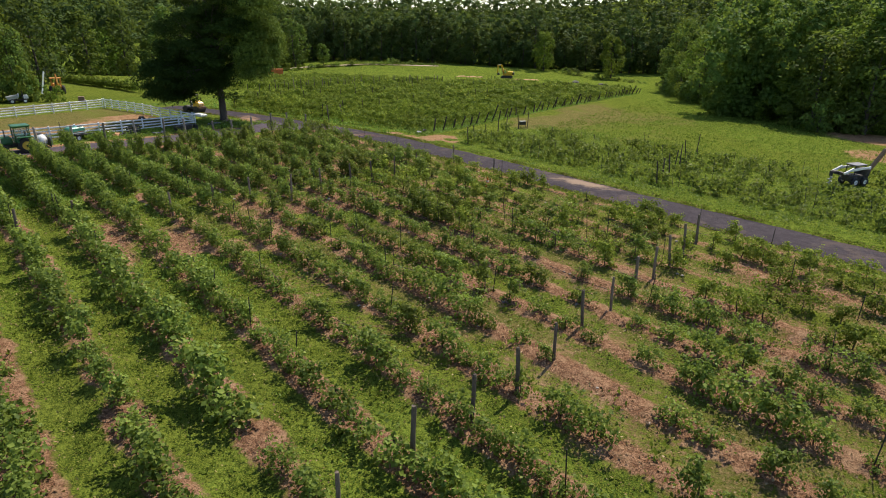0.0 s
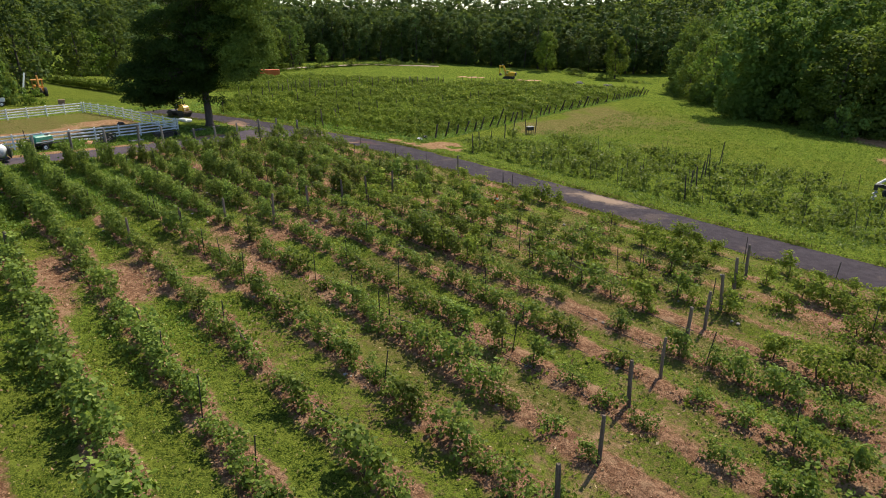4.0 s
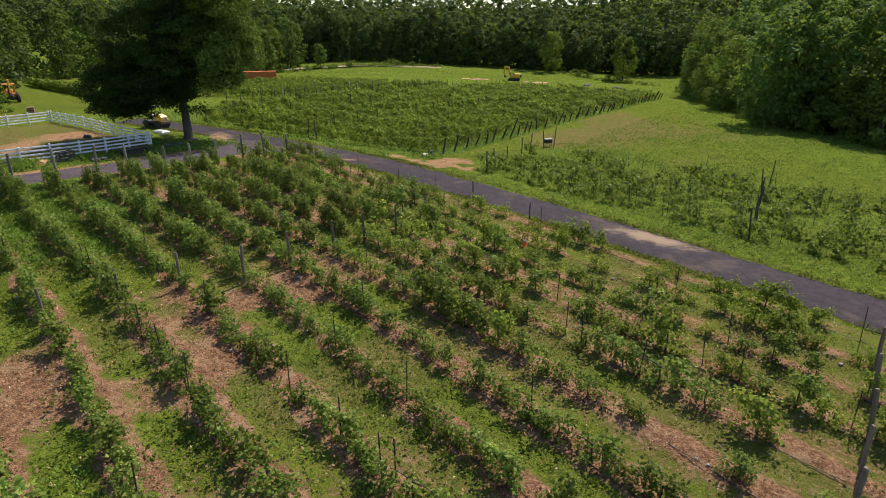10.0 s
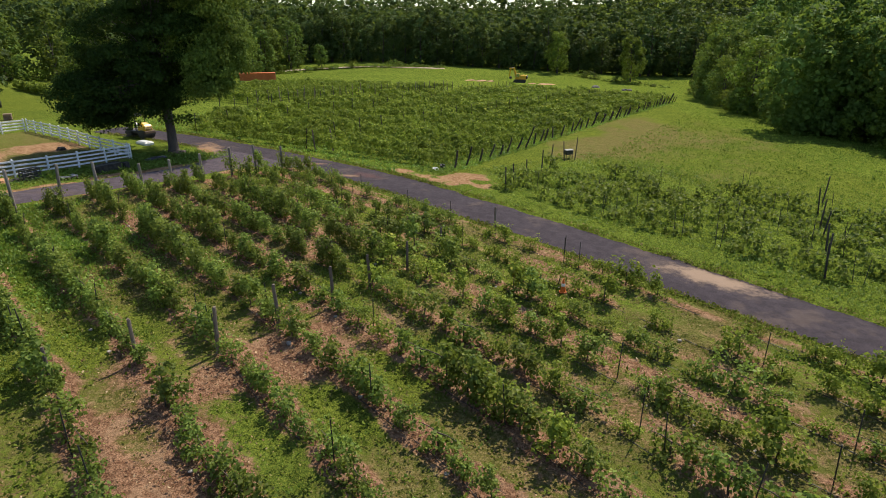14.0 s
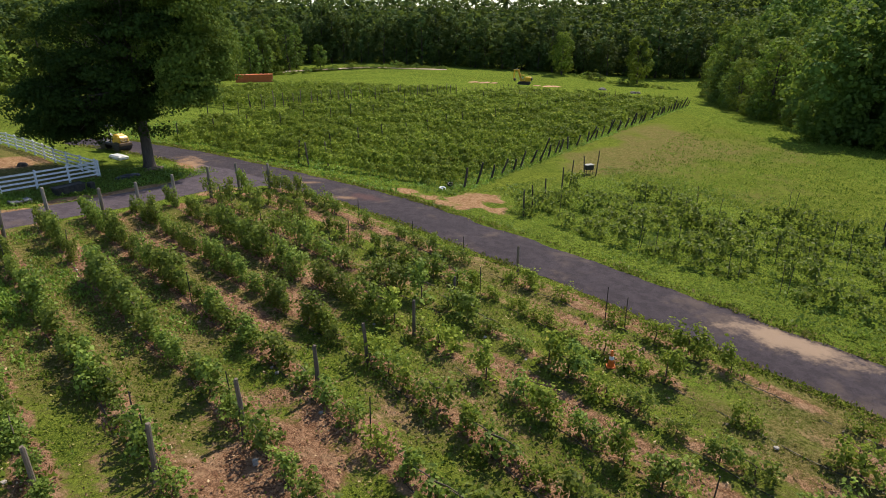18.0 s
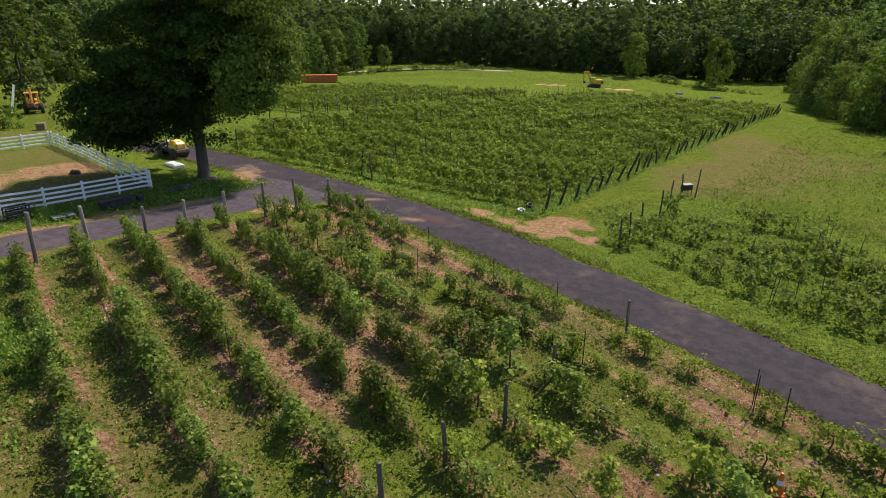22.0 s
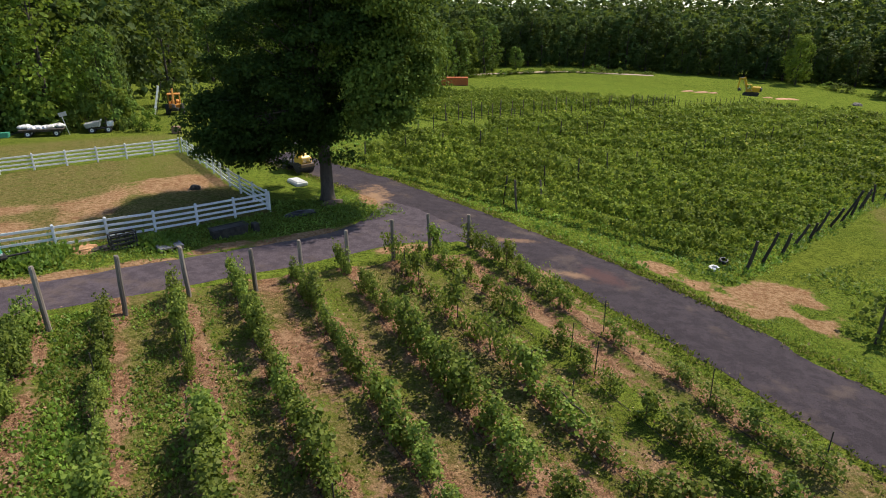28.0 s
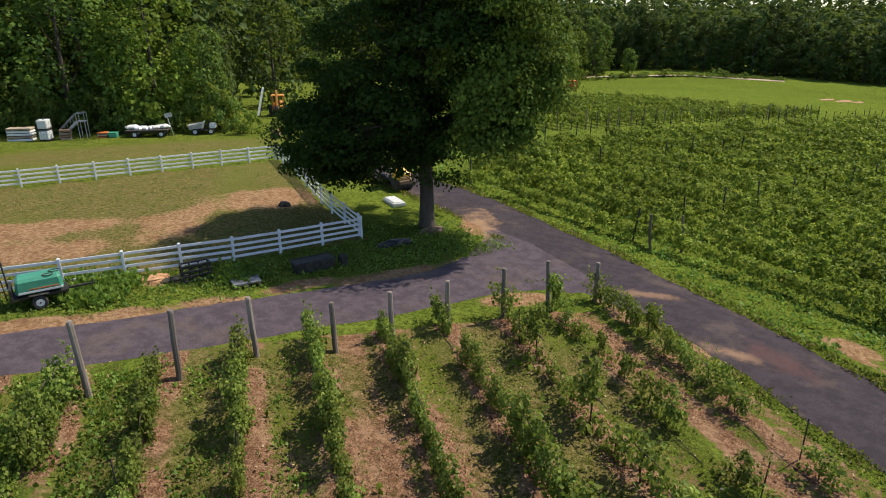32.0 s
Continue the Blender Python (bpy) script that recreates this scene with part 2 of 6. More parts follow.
def ground_material():
    m, t, p = nodes_of("turf_soil_and_dirt")
    g = t.nodes.new("ShaderNodeNewGeometry").outputs["Position"]
    att = t.nodes.new("ShaderNodeVertexColor")
    att.layer_name = "zone"
    sep = t.nodes.new("ShaderNodeSeparateColor")
    t.links.new(att.outputs["Color"], sep.inputs[0])
    big, mid, fine, tiny = (noise_node(t, s, 6, 0.75, g) for s in (0.09, 0.8, 4.2, 19.0))
    grass = mixc(t, ramp(t, mid, 0.40, 0.60), (0.062, 0.094, 0.014), (0.135, 0.170, 0.028))
    grass = mixc(t, ramp(t, big, 0.44, 0.60, 0.0, 0.5), grass, (0.125, 0.150, 0.020))
    grass = mixc(t, ramp(t, maths(t, "ADD", att.outputs["Alpha"], maths(t, "MULTIPLY", maths(t, "SUBTRACT", mid, 0.5), 1.2)), 0.35, 0.75), grass, mixc(t, ramp(t, mid, 0.42, 0.58), (0.074, 0.128, 0.016), (0.142, 0.196, 0.030)))
    grass = mixc(t, ramp(t, noise_node(t, 0.05, 5, 0.7, g, (0.4, 1.0, 1.0)), 0.46, 0.62, 0.0, 0.55), grass, (0.050, 0.088, 0.015))
    grass = mixc(t, ramp(t, fine, 0.44, 0.57, 0.0, 0.9), grass, (0.030, 0.050, 0.009))
    grass = mixc(t, ramp(t, tiny, 0.49, 0.57, 0.0, 0.75), grass, (0.19, 0.215, 0.035))
    soil = mixc(t, ramp(t, fine, 0.42, 0.58), (0.185, 0.096, 0.055), (0.345, 0.200, 0.120))
    soil = mixc(t, ramp(t, tiny, 0.48, 0.56, 0.0, 0.75), soil, (0.060, 0.033, 0.021))
    soil = mixc(t, ramp(t, mid, 0.50, 0.62, 0.0, 0.6), soil, (0.33, 0.215, 0.13))
    dirt = mixc(t, ramp(t, fine, 0.42, 0.58), (0.22, 0.122, 0.062), (0.37, 0.235, 0.135))
    dirt = mixc(t, ramp(t, mid, 0.5, 0.62, 0.0, 0.6), dirt, (0.19, 0.095, 0.052))
    dirt = mixc(t, ramp(t, tiny, 0.52, 0.6, 0.0, 0.6), dirt, (0.10, 0.075, 0.035))
    dry = mixc(t, ramp(t, fine, 0.42, 0.58), (0.100, 0.094, 0.024), (0.215, 0.172, 0.066))
    dry = mixc(t, ramp(t, tiny, 0.47, 0.54, 0.0, 0.6), dry, (0.040, 0.042, 0.012))
    dry = mixc(t, ramp(t, mid, 0.48, 0.58, 0.0, 0.7), dry, mixc(t, ramp(t, fine, 0.45, 0.55), (0.045, 0.062, 0.012), (0.115, 0.135, 0.028)))
    dry = mixc(t, ramp(t, noise_node(t, 9.0, 4, 0.8, g), 0.52, 0.60, 0.0, 0.7), dry, (0.23, 0.185, 0.085))
    broken = maths(t, "ADD", maths(t, "MULTIPLY", mid, 0.5), maths(t, "MULTIPLY", fine, 0.5))

    def masked(channel, soft):
        return ramp(t, maths(t, "ADD", channel, maths(t, "SUBTRACT", broken, 0.5)), 0.5 - soft, 0.5 + soft)

    col = mixc(t, masked(sep.outputs["Blue"], 0.22), grass, dry)
    col = mixc(t, masked(sep.outputs["Red"], 0.12), col, soil)
    col = mixc(t, masked(sep.outputs["Green"], 0.12), col, dirt)
    t.links.new(col, p.inputs["Base Color"])
    p.inputs["Roughness"].default_value = 1.0
    p.inputs["Specular IOR Level"].default_value = 0.0
    bump(t, p, maths(t, "ADD", fine, maths(t, "MULTIPLY", tiny, 0.5)), 1.0, 0.12)
    return m


def road_material(name, tone):
    """Dark asphalt millings with tracks, and loose sand and dirt spread over it in three places."""
    m, t, p = nodes_of(name)
    g = t.nodes.new("ShaderNodeNewGeometry").outputs["Position"]
    big, mid, fine = (noise_node(t, s, 5, 0.7, g) for s in (0.25, 1.6, 20.0))
    col = mixc(t, ramp(t, mid, 0.40, 0.60), tuple(tone * v for v in (0.040, 0.032, 0.038)), tuple(tone * v for v in (0.060, 0.048, 0.056)))
    col = mixc(t, ramp(t, fine, 0.48, 0.58, 0.0, 0.5), col, tuple(tone * v for v in (0.022, 0.018, 0.020)))
    col = mixc(t, ramp(t, big, 0.52, 0.64, 0.0, 0.4), col, (0.12, 0.088, 0.07))
    sep = t.nodes.new("ShaderNodeSeparateXYZ")
    t.links.new(g, sep.inputs[0])
    loose = noise_node(t, 0.9, 6, 0.75, g)
    for cx, cy, rx, ry, turn, tone in ((11.8, 54.4, 2.9, 1.3, -40, (0.31, 0.22, 0.15)), (-29.0, 85.6, 1.3, 3.2, 22, (0.34, 0.21, 0.12)), (-17.2, 80.4, 1.9, 0.40, 18, (0.22, 0.135, 0.085)), (-30.6, 73.6, 5.0, 0.6, 47, (0.19, 0.145, 0.11)), (-12.5, 76.2, 1.2, 0.45, -10, (0.25, 0.155, 0.095)), (-10.6, 76.6, 1.6, 0.8, -40, (0.085, 0.045, 0.042))):
        c, s = math.cos(radians(turn)), math.sin(radians(turn))
        dx, dy = maths(t, "SUBTRACT", sep.outputs[0], cx), maths(t, "SUBTRACT", sep.outputs[1], cy)
        a = maths(t, "DIVIDE", maths(t, "ADD", maths(t, "MULTIPLY", dx, c), maths(t, "MULTIPLY", dy, s)), rx)
        b = maths(t, "DIVIDE", maths(t, "SUBTRACT", maths(t, "MULTIPLY", dy, c), maths(t, "MULTIPLY", dx, s)), ry)
        away = maths(t, "SQRT", maths(t, "ADD", maths(t, "MULTIPLY", a, a), maths(t, "MULTIPLY", b, b)), 0)
        away = maths(t, "ADD", away, maths(t, "MULTIPLY", maths(t, "SUBTRACT", loose, 0.5), 3.2))
        col = mixc(t, ramp(t, away, 0.25, 1.35, 0.75, 0.0), col, tone)
    t.links.new(col, p.inputs["Base Color"])
    p.inputs["Roughness"].default_value = 0.95
    p.inputs["Specular IOR Level"].default_value = 0.15
    bump(t, p, fine, 0.8, 0.03)
    return m


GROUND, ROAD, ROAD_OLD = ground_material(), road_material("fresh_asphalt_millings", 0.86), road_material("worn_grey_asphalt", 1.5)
SAND = surface("spilled_pale_sand", (0.42, 0.31, 0.22), (0.56, 0.44, 0.33), 1.2, 0.95, 0, 14, 0.5, 0.02, (0.30, 0.20, 0.13))
CLAY = surface("orange_clay", (0.34, 0.17, 0.08), (0.46, 0.27, 0.14), 1.0, 0.95, 0, 9, 0.8, 0.04, (0.22, 0.10, 0.05))

# ---- mesh helpers ----
rng = np.random.default_rng(7)
R2 = 2 ** -0.5


def xy(u, v):
    """Place from the vineyard's own axes: u across the rows, v along them."""
    return (u + v) * R2, (u - v) * R2


def smooth(a, b, x):
    s = np.clip((x - a) / (b - a), 0, 1)
    return s * s * (3 - 2 * s)


def height(x, y):
    """The lie of the land: a gentle fall to the right and ahead, flat at the far field, a hill behind it."""
    x, y = np.asarray(x, float), np.asarray(y, float)
    z = -0.0454 * np.clip(x, -260, 200) - 0.0262 * np.clip(y, -150, 420)
    z = z - 3.0 * (np.maximum(0, np.minimum(y, 300) - 90) / 188) ** 2 - 0.05 * np.maximum(0, np.minimum(-x, 110) - 45)
    z = z + 3.2 * smooth(285, 345, y) + 0.158 * np.clip(y - 360, 0, 200) + 0.22 * np.clip(x - 76 - 0.16 * np.clip(y - 200, 0, 200), 0, 130) * smooth(40, 110, y) * (1 - 0.7 * smooth(260, 340, y))
    z = z + 0.085 * np.clip(x, 0, 300) * smooth(365, 480, y)
    z = z - 1.5 * smooth(200, 240, y) * (1 - smooth(285, 320, y)) * smooth(30, 60, -x)
    return z + 0.05 * np.clip(-x - 115, 0, 250)


def at(x, y, up=0.0):
    return float(x), float(y), float(height(x, y)) + up


def flat_mesh(name, V, F, mats, smooth_shade=False, slots=None):
    me = bpy.data.meshes.new(name)
    V, F = np.asarray(V, np.float32), np.asarray(F, np.int32)
    n, k = F.shape
    me.vertices.add(len(V))
    me.vertices.foreach_set("co", V.ravel())
    me.loops.add(n * k)
    me.loops.foreach_set("vertex_index", F.ravel())
    me.polygons.add(n)
    me.polygons.foreach_set("loop_start", np.arange(0, n * k, k, dtype=np.int32))
    me.polygons.foreach_set("loop_total", np.full(n, k, np.int32))
    if smooth_shade:
        me.polygons.foreach_set("use_smooth", np.ones(n, bool))
    for m in mats:
        me.materials.append(m)
    if slots is not None:
        me.polygons.foreach_set("material_index", np.asarray(slots, np.int32))
    me.update(calc_edges=True)
    return me


def part(name, bm, material, parent=None, label=""):
    """One mesh object out of a bmesh or a mesh, under a thing or a part."""
    if isinstance(bm, bmesh.types.BMesh):
        me = bpy.data.meshes.new(name)
        bm.to_mesh(me)
        bm.free()
    else:
        me = bm
    if not me.materials:
        me.materials.append(material)
    ob = new(name, me)
    if parent is not None:
        ob.parent = parent
    return tagged(ob, label) if label else ob


def thing(name, m, label, category, group="", kind=""):
    ob = new(name)
    ob.empty_display_size = 0.2
    ob.matrix_world = m
    return tagged(ob, label, category, group, kind)


def box(bm, size, place=(0, 0, 0), turn=(0, 0, 0), bevel=0.015, taper=1.0):
    """A block with rounded edges; taper narrows its top."""
    r = bmesh.ops.create_cube(bm, size=1)
    for v in r["verts"]:
        k = taper if v.co.z > 0 else 1
        v.co = Vector((v.co.x * size[0] * k, v.co.y * size[1] * k, v.co.z * size[2]))
    if bevel:
        es = list({e for v in r["verts"] for e in v.link_edges})
        got = bmesh.ops.bevel(bm, geom=es, offset=min(bevel, min(size) * 0.4), segments=1, affect="EDGES")
        vs = list({v for f in got["faces"] for v in f.verts} | {v for v in r["verts"] if v.is_valid})
    else:
        vs = r["verts"]
    bmesh.ops.transform(bm, matrix=pose(*place, *turn), verts=vs)
    return bm


def rod(bm, a, b, r0, r1=None, seg=8):
    """A round bar from a to b."""
    a, b = Vector(a), Vector(b)
    d = b - a
    m = Matrix.Translation((a + b) / 2) @ d.to_track_quat("Z", "Y").to_matrix().to_4x4()
    bmesh.ops.create_cone(bm, cap_ends=True, segments=seg, radius1=r0, radius2=r0 if r1 is None else r1, depth=d.length, matrix=m)
    return bm


def wheel_tyre(r, w, tread=14):
    """A tyre lying round the y axis with lugs and rounded shoulders."""
    bm = bmesh.new()
    prof = [(0.56, -0.42), (0.86, -0.5), (0.97, -0.36), (1.0, 0), (0.97, 0.36), (0.86, 0.5), (0.56, 0.42)]
    n = tread * 2
    rings = []
    for i in range(n):
        a = 2 * math.pi * i / n
        lug = 1.0 + (0.035 if i % 2 else 0)
        rings.append([bm.verts.new((math.cos(a) * r * p * (lug if p > 0.9 else 1), w * q, math.sin(a) * r * p * (lug if p > 0.9 else 1))) for p, q in prof])
    for i in range(n):
        j = (i + 1) % n
        for k in range(len(prof)):
            kk = (k + 1) % len(prof)
            bm.faces.new((rings[i][k], rings[i][kk], rings[j][kk], rings[j][k]))
    bmesh.ops.recalc_face_normals(bm, faces=bm.faces)
    return bm


def add_wheel(parent, place, r, w, rim_mat, label=""):
    """wheel > tyre, rim."""
    hub = bmesh.new()
    rod(hub, (0, -w * 0.5, 0), (0, w * 0.5, 0), r * 0.13, seg=10)
    wh = part("wheel", hub, DARK_STEEL, parent, label)
    wh.location = place
    part("tyre", wheel_tyre(r, w), RUBBER, wh)
    bm = bmesh.new()
    rod(bm, (0, -w * 0.3, 0), (0, w * 0.3, 0), r * 0.58, seg=16)
    for s in (-1, 1):
        rod(bm, (0, s * w * 0.3, 0), (0, s * w * 0.42, 0), r * 0.3, r * 0.22, 10)
    part("rim", bm, rim_mat, wh)
    return wh


def tubes(paths, seg=5):
    """Tapered bent tubes: arrays of points and radii joined as V, F."""
    V, F, base = [], [], 0
    ang = np.arange(seg) * 2 * np.pi / seg
    for P, Rr in paths:
        P, Rr = np.asarray(P, float), np.asarray(Rr, float)
        T = np.gradient(P, axis=0)
        T /= np.linalg.norm(T, axis=1)[:, None] + 1e-9
        ref = np.where(np.abs(T[:, 2:3]) < 0.9, [[0, 0, 1.0]], [[1.0, 0, 0]])
        A = np.cross(T, ref)
        A /= np.linalg.norm(A, axis=1)[:, None] + 1e-9
        B = np.cross(T, A)
        ring = P[:, None] + Rr[:, None, None] * (np.cos(ang)[None, :, None] * A[:, None] + np.sin(ang)[None, :, None] * B[:, None])
        n = len(P)
        V.append(ring.reshape(-1, 3))
        for i in range(n - 1):
            for k in range(seg):
                k2 = (k + 1) % seg
                F.append((base + i * seg + k, base + i * seg + k2, base + (i + 1) * seg + k2, base + (i + 1) * seg + k))
        base += n * seg
    return np.vstack(V), np.array(F)


def kites(P, D, S, fold=0.18, wide=0.5, level=0.0, N=None):
    """Folded leaf blades at P that point along D with length S, turned to the sky by level or to face N: V, F (triangles)."""
    n = len(P)
    if N is not None:
        N = N / (np.linalg.norm(N, axis=1)[:, None] + 1e-9)
        D = D - (D * N).sum(1)[:, None] * N
    D = D / (np.linalg.norm(D, axis=1)[:, None] + 1e-9)
    if N is None:
        Rn = rng.normal(size=(n, 3)) + [0, 0, level]
        B = np.cross(D, Rn)
        B /= np.linalg.norm(B, axis=1)[:, None] + 1e-9
        N = np.cross(D, B)
    else:
        B = np.cross(D, N)
    S = np.asarray(S)[:, None]
    V = np.stack([P, P + D * S * 0.45 + B * S * wide + N * S * fold, P + D * S, P + D * S * 0.45 - B * S * wide + N * S * fold], 1).reshape(-1, 3)
    i = np.arange(n)[:, None] * 4
    F = np.concatenate([i + [[0, 1, 2]], i + [[0, 2, 3]]], 1).reshape(-1, 3)
    return V, F


def moved(V, x, y, z, turn=0.0, k=1.0, kz=None):
    c, s = math.cos(turn), math.sin(turn)
    W = V * [k, k, kz or k]
    return np.stack([W[:, 0] * c - W[:, 1] * s + x, W[:, 0] * s + W[:, 1] * c + y, W[:, 2] + z], 1)


def joined(pieces):
    V, F, b = [], [], 0
    for v, f in pieces:
        V.append(v)
        F.append(f + b)
        b += len(v)
    return np.vstack(V), np.vstack(F)


# ---- the plan: roads, rows, blocks ----
ROAD_UV = [(43.6, 40), (43.8, 20), (44.2, 5), (44.6, -8), (45.1, -19), (45.5, -26), (45.8, -31), (46.3, -37), (46.7, -42), (46.8, -48), (46.9, -54), (46.7, -60.5), (45.8, -67), (44.5, -73.5), (43.2, -79), (41.6, -85.5), (39.6, -91), (37.4, -96), (35.6, -99.5)]
LANE_NEAR = [(-40, -64.5), (0, -66.6), (12, -67.1), (20.4, -67.6), (24.4, -68), (28.1, -68.8), (31.7, -69.3), (34.8, -70.1), (38.1, -70.9), (41.2, -70.4), (43.2, -67.6), (44.6, -63)]
LANE_FAR = [(-40, -67.8), (0, -70.0), (12, -70.3), (19.5, -71.1), (23.2, -71.9), (27, -72.5), (30.4, -73.2), (33.2, -73.6), (36, -74.6), (38.6, -77), (40.4, -80.4), (41.0, -86)]


def spline(pts, n):
    P = np.array(pts, float)
    d = np.r_[0, np.cumsum(np.linalg.norm(np.diff(P, axis=0), axis=1))]
    t = np.linspace(0, d[-1], n)
    Q = np.stack([np.interp(t, d, P[:, i]) for i in range(2)], 1)
    k = np.ones(9) / 9
    for _ in range(2):
        pad = np.vstack([np.repeat(Q[:1], 4, 0), Q, np.repeat(Q[-1:], 4, 0)])
        Q = np.stack([np.convolve(pad[:, i], k, "valid") for i in range(2)], 1)
    return Q


MAIN_UV = spline(ROAD_UV, 420)
MAIN_XY = np.stack(xy(MAIN_UV[:, 0], MAIN_UV[:, 1]), 1)
LANE_UV = (spline(LANE_NEAR, 300) + spline(LANE_FAR, 300)) / 2
LANE_XY = np.stack(xy(LANE_UV[:, 0], LANE_UV[:, 1]), 1)


def near_line(x, y, line):
    """Distance from places to a line of points."""
    x, y = np.atleast_1d(x), np.atleast_1d(y)
    out = np.empty(len(x))
    for i in range(0, len(x), 20000):
        d = (x[i:i + 20000, None] - line[None, ::3, 0]) ** 2 + (y[i:i + 20000, None] - line[None, ::3, 1]) ** 2
        out[i:i + 20000] = np.sqrt(d.min(1))
    return out


ROW_V = (-70, -65, -50, -40, -12, 14)


def row_base(v):
    """Where the row nearest the road runs: it bends a little on the way."""
    return np.interp(v, ROW_V, (41.95, 41.95, 41.95, 42.3, 40.2, 38.6))


def row_step(v):
    return np.interp(v, ROW_V, (2.82, 2.82, 2.83, 2.86, 2.83, 2.80))


def row_u(k, v):
    """Where row k of the near block runs."""
    return row_base(v) - k * row_step(v)


ROWS_A = 18
ROW_END = -67.6


def ragged(n, seed, size=0.2):
    r = np.random.default_rng(seed)
    a = np.convolve(r.normal(size=n + 30), np.ones(5) / 5, "same")[15:n + 15] + 2.2 * np.convolve(r.normal(size=n + 30), np.ones(25) / 25, "same")[15:n + 15]
    return a * size


def ribbon(name, left, right, up, mat, across=6):
    n = len(left)
    V = []
    for j in range(across + 1):
        s = j / across
        P = left * (1 - s) + right * s
        crown = 0.05 * (1 - (2 * s - 1) ** 2)
        V.append(np.stack([P[:, 0], P[:, 1], height(P[:, 0], P[:, 1]) + up + crown - (0.03 if j in (0, across) else 0)], 1))
    V = np.stack(V, 1).reshape(-1, 3)
    i = np.arange(n - 1)[:, None] * (across + 1) + np.arange(across)[None]
    i = i.ravel()
    F = np.stack([i, i + 1, i + across + 2, i + across + 1], 1)
    return new(name, flat_mesh(name, V, F, [mat], True))


T = np.gradient(MAIN_XY, axis=0)
T /= np.linalg.norm(T, axis=1)[:, None]
SIDE = np.stack([-T[:, 1], T[:, 0]], 1)
half = 2.45
road = ribbon("road", MAIN_XY + SIDE * (half + ragged(420, 1))[:, None], MAIN_XY - SIDE * (half + ragged(420, 2))[:, None], 0.045, ROAD)
tagged(road, "dark purple-grey asphalt millings farm road curving between vineyard blocks", "road", kind="structure")
ln, lf = spline(LANE_NEAR, 300), spline(LANE_FAR, 300)
ln[:, 1] += ragged(300, 3, 0.1)
lf[:, 1] += ragged(300, 4, 0.1)
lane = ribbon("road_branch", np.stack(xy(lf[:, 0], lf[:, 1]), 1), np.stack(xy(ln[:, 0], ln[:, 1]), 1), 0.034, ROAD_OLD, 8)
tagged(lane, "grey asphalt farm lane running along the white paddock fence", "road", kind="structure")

# block across the road: row ends along a line of leaning posts
B_O, B_L, B_R = np.array((-3.2, 81.7)), np.array((0.48, 0.877)), np.array((-0.913, 0.407))
PADDOCK = [(-33.4, 79.2), (-39.5, 82.9), (-53.8, 94.0), (-62.7, 76.0), (-71.0, 59.5), (-49.5, 50.5), (-40.9, 65.6)]


def inside(x, y, poly):
    hit = np.zeros(len(x), bool)
    for i in range(len(poly)):
        (x0, y0), (x1, y1) = poly[i - 1], poly[i]
        c = ((y0 > y) != (y1 > y)) & (x < (x1 - x0) * (y - y0) / (y1 - y0 + 1e-12) + x0)
        hit ^= c
    return hit


def blob(x, y, cx, cy, rx, ry, turn=0.0):
    """1 in the middle of a patch, 0 outside."""
    c, s = math.cos(radians(turn)), math.sin(radians(turn))
    a, b = (x - cx) * c + (y - cy) * s, -(x - cx) * s + (y - cy) * c
    return 1 - smooth(0.35, 1.25, np.sqrt((a / rx) ** 2 + (b / ry) ** 2))


def fbm(x, y, s, seed=0.0):
    """Cheap smooth unevenness from crossed waves."""
    return (np.sin(x * s + 1.3 * np.sin(y * s * 0.7 + seed) + seed) + np.sin(y * s * 1.13 + 1.7 * np.sin(x * s * 0.9 + seed * 2)) + np.sin((x + y) * s * 2.3 + seed) * 0.5) / 2.5


